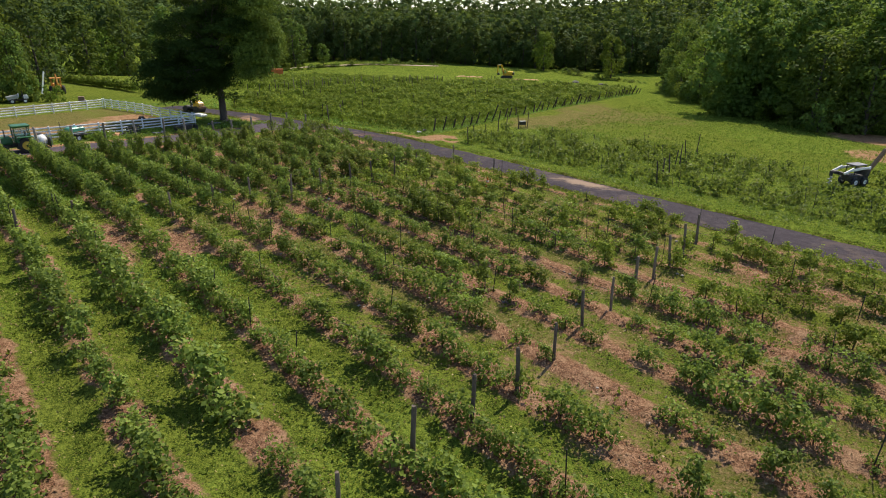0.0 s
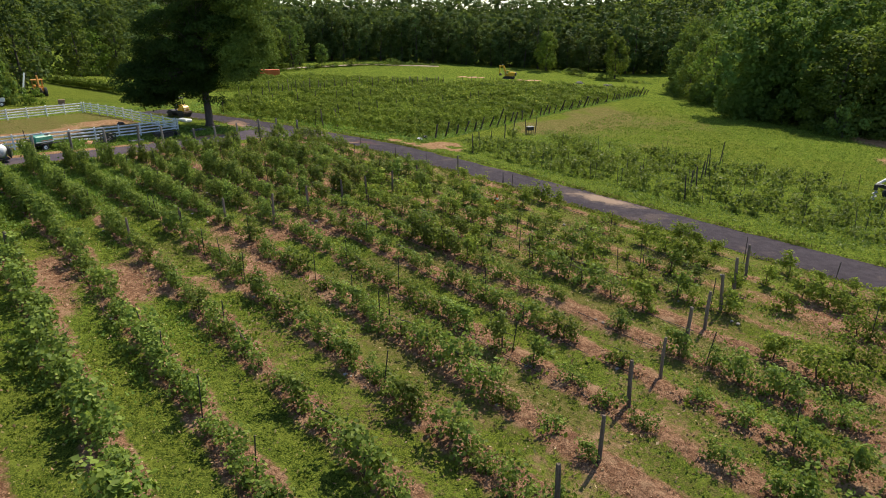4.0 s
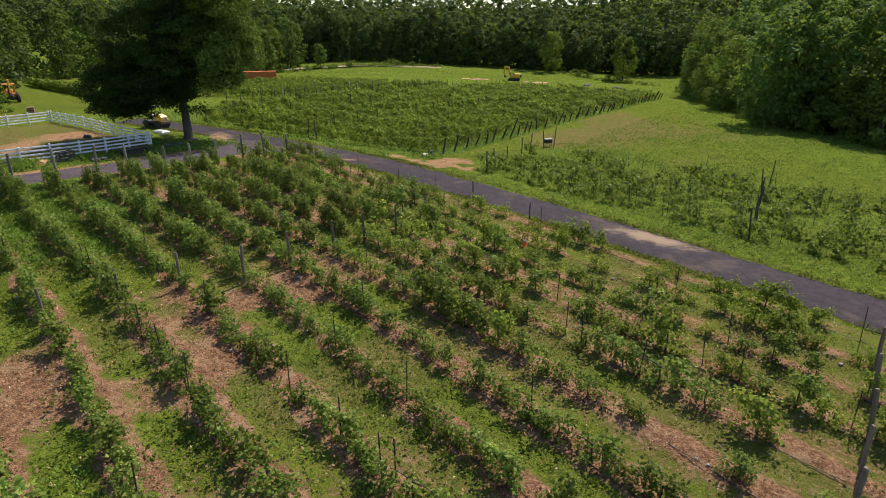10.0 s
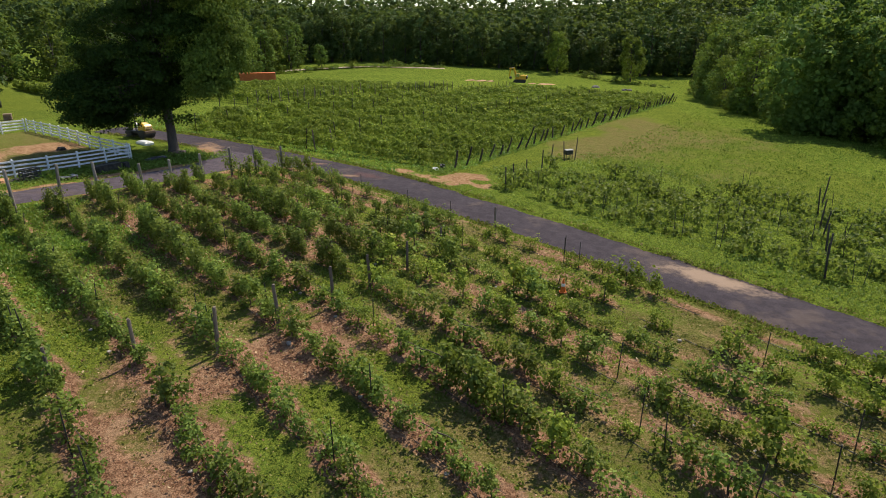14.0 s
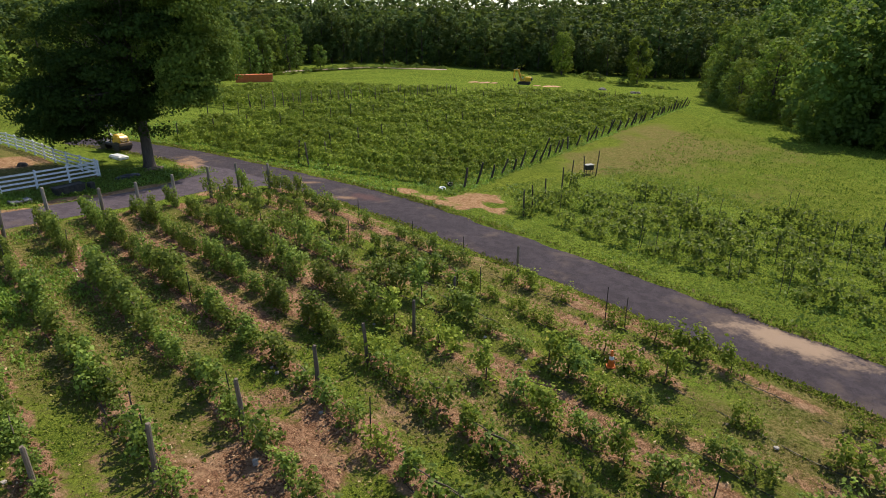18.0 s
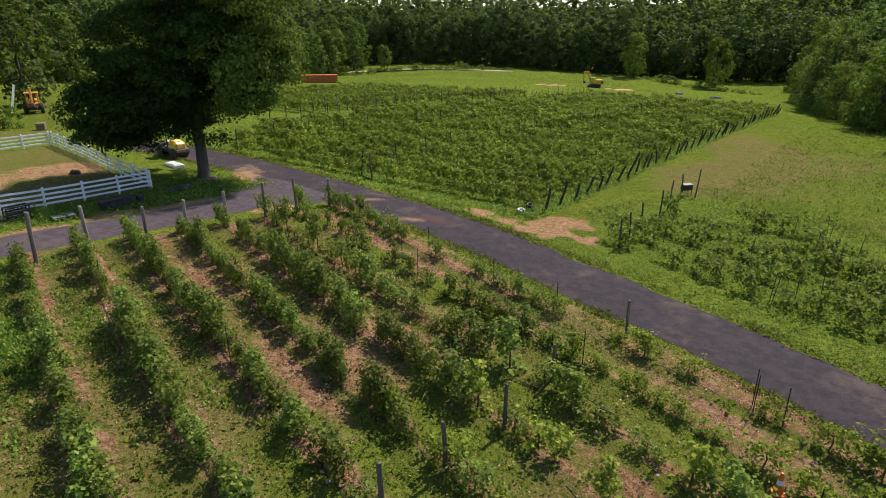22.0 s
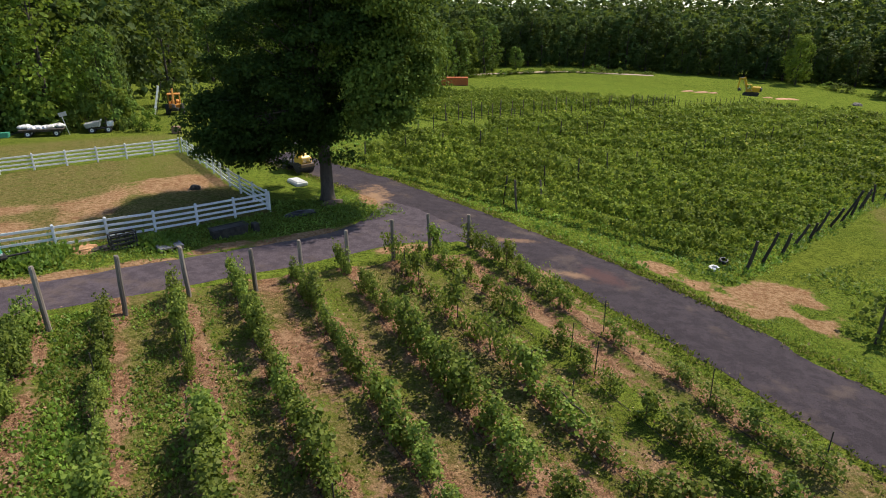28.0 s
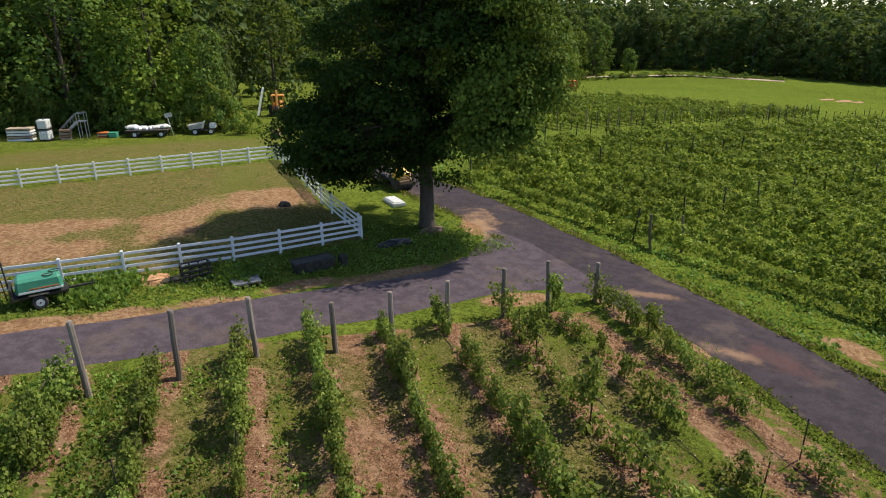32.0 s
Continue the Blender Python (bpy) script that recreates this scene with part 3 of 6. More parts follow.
def zones(x, y):
    u, v = (x + y) * R2, (x - y) * R2
    dm, dl = near_line(x, y, MAIN_XY), near_line(x, y, LANE_XY)
    k = (row_base(v) - u) / row_step(v)
    off = (k - np.round(k)) * 2.83
    block = (k > -0.6) & (v > ROW_END - 0.4) & (v < 40)
    strip = np.exp(-((off + 0.18 + 0.16 * fbm(x, y, 1.7, 5.0)) / 0.72) ** 2) * block
    worn = 0.42 + 0.22 * smooth(-58, -30, v) + 0.38 * fbm(x, y, 0.23, 1.0) + 0.5 * fbm(x, y, 1.25, 2.0)
    soil = strip * np.clip(worn + 0.48, 0, 1.15)
    soil = soil * (1 - 0.45 * smooth(25, 33, u) * smooth(-52, -44, v))
    bare = block * smooth(14, 22, u) * smooth(-22, -10, v) * (1 - smooth(36, 41, u))
    soil = np.maximum(soil, bare * (0.36 + 0.34 * fbm(x, y, 0.6, 4.0)))
    patchy = block * smooth(-36, -28, v + 6 * fbm(x, y, 0.15)) * smooth(8, 14, u) * (1 - smooth(26, 32, u)) * 0.40
    soil = np.maximum(soil, patchy + 0.2 * patchy * fbm(x, y, 0.8, 3.0))
    wheel = block * (0.50 + 0.32 * fbm(x, y, 0.4, 6.0)) * smooth(0.5, 0.9, np.abs(off))
    soil = np.maximum(soil, wheel * smooth(20, 30, u) * smooth(-70, -50, -np.abs(v + 55)) * 0.9)
    dirt = np.maximum(blob(x, y, -1.8, 77.3, 5.6, 3.9, -20), blob(x, y, -6.0, 78.6, 4.5, 1.3, -35)) * (0.62 + 0.55 * fbm(x, y, 0.8, 2.2) + 0.4 * fbm(x, y, 2.3, 1.0))
    for cx, cy, rx, ry, tn in ((-17.6, 78.9, 2.2, 0.8, 20), (-22.5, 76.2, 2.6, 1.0, 45), (-28.6, 86.2, 2.2, 3.0, 20), (-36.5, 64.9, 1.5, 0.9, 57), (-33.5, 68.6, 1.0, 0.5, 57), (-32.3, 71.6, 2.6, 0.8, 60),
                               (-13.3, 76.0, 1.6, 0.9, -30), (-38.4, 67.9, 1.0, 0.7, 0), (68, 98, 9, 11, 0), (57.0, 80.0, 6, 8, -30), (-79.5, 116.6, 1.6, 1.0, 20)):
        dirt = np.maximum(dirt, 0.85 * blob(x, y, cx, cy, rx, ry, tn))
    shoulder = np.exp(-((np.minimum(np.abs(dm - 2.5), np.abs(dl - 1.9)) / 0.45) ** 2))
    dirt = np.maximum(dirt, shoulder * (0.20 + 0.34 * fbm(x, y, 0.35, 5.0)))
    away = np.interp(u, LANE_UV[:, 0], LANE_UV[:, 1]) - v
    dirt = np.maximum(dirt, smooth(1.2, 1.7, away) * (1 - smooth(2.4, 3.6, away)) * (u > 8) * (1 - smooth(36, 38, u)) * (0.60 + 0.42 * fbm(x, y, 0.55, 3.7)))
    soil = np.maximum(soil, 0.62 * blob(x, y, -19.5, 32.5, 1.3, 6.5, 38) * (1 + 0.4 * fbm(x, y, 1.0, 3.0)))
    soil = np.maximum(soil, block * 0.74 * np.maximum(blob(x, y, -10.6, 44.0, 5.0, 8.5, -45), blob(x, y, -13.5, 35.0, 5.2, 7.8, -45)) * (0.85 + 0.5 * fbm(x, y, 0.7, 2.0) + 0.3 * fbm(x, y, 1.9, 4.0)))
    pad = inside(x, y, PADDOCK)
    soil = np.maximum(soil, pad * blob(x, y, -52.5, 62.0, 5.5, 3.5, 60) * 0.62)
    dry = pad * (0.74 + 0.26 * fbm(x, y, 0.3, 7.0))
    dirt = np.maximum(dirt, pad * (blob(x, y, -43.5, 83.5, 9.0, 4.6, 48) * 0.74 + blob(x, y, -47.5, 70.0, 10.0, 5.5, 60) * 0.68 + blob(x, y, -54.0, 63.0, 9.0, 7.0, 60) * 0.74) * (0.85 + 0.4 * fbm(x, y, 0.7, 1.0)))
    dry = np.maximum(dry, (0.86 * blob(x, y, 20, 112, 8, 32, -26) + 0.5 * blob(x, y, 34, 112, 18, 44, -20)) * (0.8 + 0.5 * fbm(x, y, 0.17, 3.0) + 0.4 * fbm(x, y, 0.6, 1.0)))
    dry = np.maximum(dry, 0.66 * blob(x, y, -71, 88, 7, 26, -32))
    dry = np.maximum(dry, 0.60 * block * smooth(8, 18, u) * (0.7 + 0.6 * fbm(x, y, 0.5, 9.0)))
    dry = np.maximum(dry, block * smooth(15, 23, u) * (1 - smooth(36, 41, u)) * smooth(42, 48, -v) * (0.72 + 0.4 * fbm(x, y, 0.8, 5.0)))
    dry = np.maximum(dry, block * smooth(20, 30, u) * smooth(-40, -28, v) * (0.5 + 0.4 * fbm(x, y, 0.6, 1.5)))
    dry = np.where((dm < 4.5) & (u > 45), dry * 0.3, dry) * np.where((u > 46) & (v > -56), smooth(66, 74, u), 1.0)
    return soil, dirt, dry, dm, dl, strip


def lush(x, y):
    """Where the grass is freshest: the far field, the road's verge, the alleys away from the worn middle."""
    u, v = (x + y) * R2, (x - y) * R2
    q = (x - B_O[0]) * B_R[0] + (y - B_O[1]) * B_R[1]
    w = np.maximum(smooth(185, 215, y), 0.85 * smooth(2.2, 3.2, near_line(x, y, MAIN_XY)) * (1 - smooth(5, 11, near_line(x, y, MAIN_XY))))
    w = np.maximum(w, 0.75 * (1 - smooth(2.6, 5.0, near_line(x, y, LANE_XY))))
    w = np.maximum(w, 0.9 * smooth(40, 46, q) * (1 - smooth(60, 66, q)) * (y > 85))
    w = np.maximum(w, 0.8 * (u > 47) * (v > -56) * (1 - smooth(68, 76, u)))
    w = np.maximum(w, 0.9 * (1 - smooth(5, 13, np.abs(x - 52 - 0.06 * (y - 100)))) * (y > 80) * (y < 200))
    alley = (u < 42) * (v > ROW_END) * (0.22 + 0.22 * (1 - smooth(14, 24, u)) + 0.5 * fbm(x, y, 0.21, 6.0)) * (1 - 0.45 * smooth(18, 30, u) * smooth(42, 50, -v)) * (1 - 0.4 * smooth(22, 32, u) * smooth(-36, -26, v))
    return np.maximum(w, alley)


def ground_sheet():
    def axis(fine_lo, fine_hi, step, lo, hi):
        mid = np.arange(fine_lo, fine_hi + step, step)
        a, b = [fine_lo], [fine_hi]
        while a[-1] > lo:
            a.append(a[-1] - max(step, (fine_lo - a[-1]) * 0.14 + step))
        while b[-1] < hi:
            b.append(b[-1] + max(step, (b[-1] - fine_hi) * 0.14 + step))
        return np.r_[a[:0:-1], mid, b[1:]]

    X, Y = axis(-50, 34, 0.3, -3200, 3200), axis(6, 92, 0.3, -3200, 3600)
    gx, gy = np.meshgrid(X, Y)
    x, y = gx.ravel(), gy.ravel()
    soil, dirt, dry, dm, dl, strip = zones(x, y)
    clear = smooth(2.2, 3.4, np.minimum(dm, dl + 0.5))
    z = height(x, y) + clear * (strip * (0.19 + 0.10 * fbm(x, y, 2.3, 4.0) + 0.06 * fbm(x, y, 6.1, 2.0)) + 0.035 * fbm(x, y, 1.1, 3.0) + 0.025 * fbm(x, y, 2.9, 1.0))
    nx, ny = len(X), len(Y)
    i = (np.arange(ny - 1)[:, None] * nx + np.arange(nx - 1)[None]).ravel()
    me = flat_mesh("ground", np.stack([x, y, z], 1), np.stack([i, i + 1, i + nx + 1, i + nx], 1), [GROUND], True)
    att = me.color_attributes.new("zone", "FLOAT_COLOR", "POINT")
    att.data.foreach_set("color", np.stack([soil, dirt, dry, lush(x, y)], 1).astype(np.float32).ravel())
    return tagged(new("ground", me), "sloping farm ground with mown grass, reddish soil strips and dirt patches", "ground", kind="structure")


ground_sheet()


# ---- white paddock fence ----
def fence_run(points, spacing, label):
    ob = thing("paddock_fence", pose(*at(*points[0])), label, "fence", "paddock fence runs")
    ob_inv = ob.matrix_world.inverted()
    post_me, cap_me = None, None
    P = np.array(points)
    d = np.r_[0, np.cumsum(np.linalg.norm(np.diff(P, axis=0), axis=1))]
    n = max(1, round(d[-1] / spacing))
    spots = [(float(np.interp(s, d, P[:, 0])), float(np.interp(s, d, P[:, 1]))) for s in np.linspace(0, d[-1], n + 1)]
    rails = {}
    for i, (x, y) in enumerate(spots):
        here = pose(*at(x, y)) if i == n else look((*at(x, y),), (spots[i + 1][0], spots[i + 1][1], at(x, y)[2]))
        ang = math.degrees(math.atan2(spots[min(i + 1, n)][1] - spots[max(i - 1, 0)][1], spots[min(i + 1, n)][0] - spots[max(i - 1, 0)][0]))
        if post_me is None:
            bm = bmesh.new()
            box(bm, (0.13, 0.13, 1.5), (0, 0, 0.67), bevel=0.01)
            po = part("post", bm, VINYL, ob)
            post_me = po.data
            bm = bmesh.new()
            box(bm, (0.16, 0.16, 0.03), (0, 0, 1.425), bevel=0.008)
            box(bm, (0.14, 0.14, 0.06), (0, 0, 1.465), bevel=0.0, taper=0.15)
            ca = part("cap", bm, VINYL, po)
            cap_me = ca.data
        else:
            po = part("post", post_me, VINYL, ob)
            ca = part("cap", cap_me, VINYL, po)
        po.matrix_basis = ob_inv @ pose(*at(x, y), rng.normal() * 0.6, rng.normal() * 0.6, ang)
        if i < n:
            a, b = Vector(at(x, y)), Vector(at(*spots[i + 1]))
            length = (b - a).length
            for hgt in (0.30, 0.63, 0.96, 1.29):
                bm = bmesh.new()
                box(bm, (length - 0.10, 0.045, 0.14), bevel=0.008)
                ra = part("rail", bm, VINYL, ob)
                m = (b - a).to_track_quat("X", "Z").to_matrix().to_4x4()
                ra.matrix_basis = ob_inv @ Matrix.Translation((a + b) / 2 + Vector((0, 0, hgt + rng.normal() * 0.006))) @ m
    return ob


fence_run([(-33.75, 79.1), (-36.6, 72.9), (-40.9, 65.6), (-46.0, 57.6), (-50.5, 49.5)], 2.62, "white vinyl four-rail fence beside the farm lane and shade tree")
fence_run([(-34.2, 79.5), (-39.5, 82.9), (-53.8, 94.0)], 2.5, "white vinyl four-rail fence closing the paddock end near the tree")
fence_run([(-54.0, 93.8), (-62.7, 76.0), (-71.0, 59.5)], 2.55, "white vinyl four-rail fence at the back of the paddock")

# ---- vines ----
def vine_leaves(count, tall, wide, long, size, low=0.55, droop=0.6):
    """Leaves of one trellised vine: most shoots stand up from the cordon, some hang out and down, a few reach over the rest."""
    shoots = max(7, int(count / 22))
    n = max(3, int(count / shoots))
    P, D = [], []
    for s in range(shoots):
        x0 = rng.normal(0, long * 0.55)
        side = rng.choice((-1, 1))
        q = rng.random(n)
        if rng.random() < 0.62:
            top = tall * (rng.uniform(0.6, 1.0) if rng.random() < 0.8 else rng.uniform(1.0, 1.3))
            z0 = low * rng.uniform(0.7, 1.9)
            drift, sway = rng.normal(0, wide * 0.4), rng.normal(0, 0.16)
            px, py, pz = x0 + sway * q, drift * q, z0 + (top - z0) * q
            fat = 0.13 * (1.25 - 0.8 * q)
        else:
            z0 = tall * rng.uniform(0.45, 0.85)
            out = wide * rng.uniform(0.5, 1.15) * side
            px, py, pz = x0 + rng.normal(0, 0.3) * q, out * np.sqrt(q), z0 + 0.12 * np.sin(q * 3) - (z0 - 0.12) * q ** 1.7 * rng.uniform(droop - 0.35, droop + 0.15)
            fat = 0.11
        P.append(np.stack([px + rng.normal(0, 1, n) * fat, py + rng.normal(0, 1, n) * fat, pz + rng.normal(0, 0.06, n)], 1))
        D.append(np.stack([rng.normal(0, 1, n), side * 0.4 + rng.normal(0, 1, n), -0.3 + rng.normal(0, 0.55, n)], 1))
    P, D = np.vstack(P), np.vstack(D)
    P[:, 2] = np.maximum(P[:, 2], 0.1)
    return kites(P, D, size * rng.uniform(0.65, 1.35, len(P)), 0.16, 0.42, 0.9)


def vine_wood(tall, long):
    """Trunk and cordon, a bent tube each."""
    bend = rng.normal(0, 0.06, 2)
    hgt = rng.uniform(0.75, 0.95)
    trunk = [([(0, 0, -0.08), (bend[0], bend[1], hgt * 0.5), (bend[0] * 0.4, 0, hgt)], (0.045, 0.034, 0.03))]
    cordon = [([(-long, 0, hgt + 0.05), (-long * 0.5, rng.normal(0, 0.04), hgt + 0.08), (0, 0, hgt), (long * 0.5, rng.normal(0, 0.04), hgt + 0.08), (long, 0, hgt + 0.05)], (0.01, 0.02, 0.028, 0.02, 0.01))]
    return tubes(trunk, 5), tubes(cordon, 5)


def trellis_heads(lobes, per, size, tall, seed, long=0.85, wide=0.16, low=0.55, big=0.46):
    """A stretch of trellised vine: leafy heads side by side along the wire, lit tops and shaded flanks."""
    g = np.random.default_rng(seed)
    P, D, N = [], [], []
    for i in range(lobes):
        r = g.uniform(0.55 * big, big)
        c = np.array((g.uniform(-long, long), g.normal(0, wide), g.uniform(low, 1.0) * tall - r))
        q = g.normal(size=(per, 3)) + [0, 0, 0.25]
        q /= np.linalg.norm(q, axis=1)[:, None]
        P.append(c + q * (r * g.uniform(0.55, 1.3, per))[:, None] * [1.15, 0.9, 0.9])
        N.append(q + [0, 0, 0.4] + g.normal(0, 0.45, (per, 3)))
        D.append(g.normal(0, 1, (per, 3)) + [0, 0, -0.5])
    P, D, N = np.vstack(P), np.vstack(D), np.vstack(N)
    P[:, 2] = np.maximum(P[:, 2], 0.12)
    return kites(P, D, size * g.uniform(0.6, 1.4, len(P)), 0.14, 0.46, 0.0, N)


VINES = []
for i in range(14):
    full = i > 8
    tall = (1.6, 1.75, 1.35, 1.9, 1.55, 1.1, 1.7, 1.45, 1.8, 1.6, 1.75, 1.5, 1.7, 1.65)[i]
    long = (1.0, 0.85, 1.15, 0.75, 1.05, 0.75, 0.95, 0.9, 0.7, 1.0, 0.95, 1.05, 1.0, 0.8)[i]
    body = trellis_heads((11, 12, 10, 11, 10, 6, 13, 8, 10, 15, 16, 14, 15, 12)[i], 52 if full else 36, 0.125 if full else 0.148, tall, 80 + i, long * 0.85, 0.16 if full else 0.24, 0.22 if full else 0.2, 0.36)
    shoots = vine_leaves((170, 180, 150, 190, 160, 110, 190, 140, 170, 200, 210, 190, 200, 170)[i], tall * 1.08, (0.5, 0.42, 0.6, 0.4, 0.54, 0.5, 0.46, 0.6, 0.5, 0.46, 0.42, 0.5, 0.44, 0.4)[i], long, 0.13 if full else 0.15, 0.2 if full else 0.35, 0.8)
    VINES.append((joined([body, shoots]), *vine_wood(tall, 0.8)))
VINE_MESH = [(flat_mesh("foliage", *lv, [VINE]), flat_mesh("trunk", *wd, [VINE_BARK], True), flat_mesh("cordon", *co, [VINE_BARK], True)) for lv, wd, co in VINES]
ROW_TURN = radians(-45)


def vine_spots():
    """Every plant of the near block: place, size, variant, and whether it is a single thing."""
    out = []
    for k in range(ROWS_A):
        v = np.interp(k, (0, 6, 8, 18), (-68.4, -66.2, -64.6, -64.6))
        while v < 14:
            u = float(row_u(k, v)) + rng.normal(0, 0.07)
            x, y = xy(u, v)
            gone = 0.07
            scale = rng.uniform(0.6, 1.06) * (1 + 0.2 * float(fbm(x, y, 0.45, 3.3)))
            if v < -44:
                scale *= 1.08
            if u > 16 and v > -17:
                gone, scale = 0.22, scale * 0.92
            if k == 0:
                gone, scale = 0.14, scale * 0.84
            if k >= 10:
                gone, scale = 0.05, scale * (1.2 if k > 10 else 1.0)
            if k == 1:
                scale *= 0.88
            if v > -45 and u < 26:
                scale *= 0.92
            if rng.random() > gone and y > 2:
                single = (v < -44 and k <= 8) or (-44 <= v < -14 and 2 <= k <= 10 and (k + int(v)) % 3)
                out.append((x, y, scale, int(rng.integers(9)) if v > -43 or k < 3 else 9 + int(rng.integers(5)), single, k))
            v += 1.5 * rng.uniform(0.7, 1.3)
    return out


def trained(x, y):
    """Vines near the lane are trained higher and narrower than the older ones."""
    s = float(smooth(50, 60, (y - x) * R2))
    return 1 - 0.2 * s, 1 + 0.2 * s


singles, rest_leaf, rest_wood, road_leaf = 0, [], [], []
proto = {}
for x, y, scale, kind, single, k in vine_spots():
    turn = ROW_TURN + rng.normal(0, 0.08) + (math.pi if rng.random() < 0.5 else 0)
    z = at(x, y)[2] + 0.10
    if single and singles < 300:
        singles += 1
        m = Matrix.Translation((x, y, z)) @ Matrix.Rotation(turn, 4, "Z")
        if kind not in proto:
            ob = thing("grapevine", m, "leafy green grapevine trained along the row over reddish soil", "grapevine", "grapevines of the near block")
            part("foliage", VINE_MESH[kind][0], VINE, ob)
            part("trunk", VINE_MESH[kind][1], VINE_BARK, ob)
            part("cordon", VINE_MESH[kind][2], VINE_BARK, ob)
            proto[kind] = ob
        else:
            ob = copy_thing(proto[kind], m)
        kw, kz = trained(x, y)
        ob.scale = (scale, scale * kw, scale * kz)
    else:
        (lv, lf_), (wv, wf), _c = VINES[kind]
        kw, kz = trained(x, y)
        (road_leaf if (x + y) * R2 > 27 else rest_leaf).append((moved(lv * [1, kw, 1], x, y, z, turn, scale, scale * kz), lf_))
        rest_wood.append((moved(wv, x, y, z, turn, scale), wf))
lv, lf_ = joined(rest_leaf)
tagged(new("grapevine_foliage", flat_mesh("grapevine_foliage", lv, lf_, [VINE])), "green foliage of the other grapevines in the near block", "grapevines", kind="stuff")
lv, lf_ = joined(road_leaf)
tagged(new("grapevine_foliage", flat_mesh("grapevine_foliage", lv, lf_, [VINE_Y])), "yellowish-green foliage of the grapevines nearest the road", "grapevines", kind="stuff")
wv, wf = joined(rest_wood)
tagged(new("grapevine_trunks", flat_mesh("grapevine_trunks", wv, wf, [VINE_BARK], True)), "gnarled brown trunks of the other grapevines in the near block", "grapevines", kind="stuff")


# ---- trellis posts ----
def post_mesh(r, h, seed):
    """A round, weathered, slightly bent post with an uneven top."""
    g = np.random.default_rng(seed)
    bm = bmesh.new()
    rings = []
    for i, s in enumerate((0, 0.3, 0.65, 0.97, 1.0)):
        rr = r * (1.12 - 0.16 * s) * (0.88 if s == 1.0 else 1)
        ox, oy = g.normal(0, 0.012, 2)
        rings.append([bm.verts.new((ox + rr * math.cos(a * math.pi / 4.5) * g.uniform(0.93, 1.07), oy + rr * math.sin(a * math.pi / 4.5) * g.uniform(0.93, 1.07), -0.35 + (h + 0.35) * s + (g.normal(0, 0.012) if s > 0.9 else 0))) for a in range(9)])
    for a, b in zip(rings, rings[1:]):
        for i in range(9):
            bm.faces.new((a[i], a[(i + 1) % 9], b[(i + 1) % 9], b[i]))
    bm.faces.new(rings[-1])
    me = bpy.data.meshes.new("post")
    bm.to_mesh(me)
    bm.free()
    return me


POSTS = [post_mesh(0.07, 2.0, 1), post_mesh(0.062, 1.85, 2), post_mesh(0.078, 2.15, 3)]
STOUT = post_mesh(0.105, 2.15, 7)
THIN = [post_mesh(0.06, 1.9, 4), post_mesh(0.055, 2.1, 5)]
TALL = post_mesh(0.09, 2.9, 6)
for me in POSTS:
    me.materials.append(POST_WOOD)
STOUT.materials.append(GREY_POST)
for me in THIN + [TALL]:
    me.materials.append(DARK_POST)


def post(me, x, y, lean=(0, 0), label="grey weathered round wooden trellis post standing among vines", group="trellis posts of the near block", k=1.0):
    ob = new("trellis_post", me)
    ob.matrix_world = pose(*at(x, y), lean[0], lean[1], rng.uniform(0, 360))
    ob.matrix_world = pose(*at(x, y)) @ Matrix.Rotation(radians(lean[0]), 4, "X") @ Matrix.Rotation(radians(lean[1]), 4, "Y") @ Matrix.Rotation(rng.uniform(0, 6), 4, "Z") @ Matrix.Diagonal((1, 1, k, 1))
    return tagged(ob, label, "post", group)


# three lines of posts cross the rows: at the lane, in the middle, and where the drone set out
LANE_POSTS = [(41.9, -68.8), (39.1, -68.4), (36.5, -67.9), (33.7, -67.4), (31.1, -67.1), (28.65, -66.5), (25.6, -66.6), (22.9, -65.6), (20.1, -65.2), (17.2, -65.2), (14.4, -65.2), (11.6, -65.2), (8.7, -65.2), (5.9, -65.2)]
LANE_TALL = (2.1, 2.5, 2.6, 2.4, 2.2, 2.25, 2.65, 2.95, 2.95, 2.85, 2.8, 2.8, 2.8, 2.8)
MID_POSTS = [(42.9, -42.8), (37.1, -42.1), (33.6, -41.0), (30.7, -40.5), (27.95, -39.8), (24.95, -39.5), (22.0, -39.0), (19.4, -40.2), (16.6, -40.0), (13.6, -39.6), (7.9, -39.2), (5.0, -39.0)]
FRONT_POSTS = [(37.5, -15.1), (34.6, -14.6), (31.8, -14.1), (29.3, -13.8), (26.7, -13.5), (23.8, -13.1), (21.1, -12.9), (17.6, -11.9), (14.7, -11.4), (12.1, -11.2), (9.4, -11.0), (6.4, -10.5)]
for line in (LANE_POSTS, MID_POSTS, FRONT_POSTS):
    for i, (u, v) in enumerate(line):
        if line is LANE_POSTS:
            post(STOUT, *xy(u, v), rng.normal(0, 2.0, 2), k=LANE_TALL[i] / 2.15)
        else:
            post(POSTS[int(rng.integers(3))], *xy(u, v), rng.normal(0, 2.0, 2))

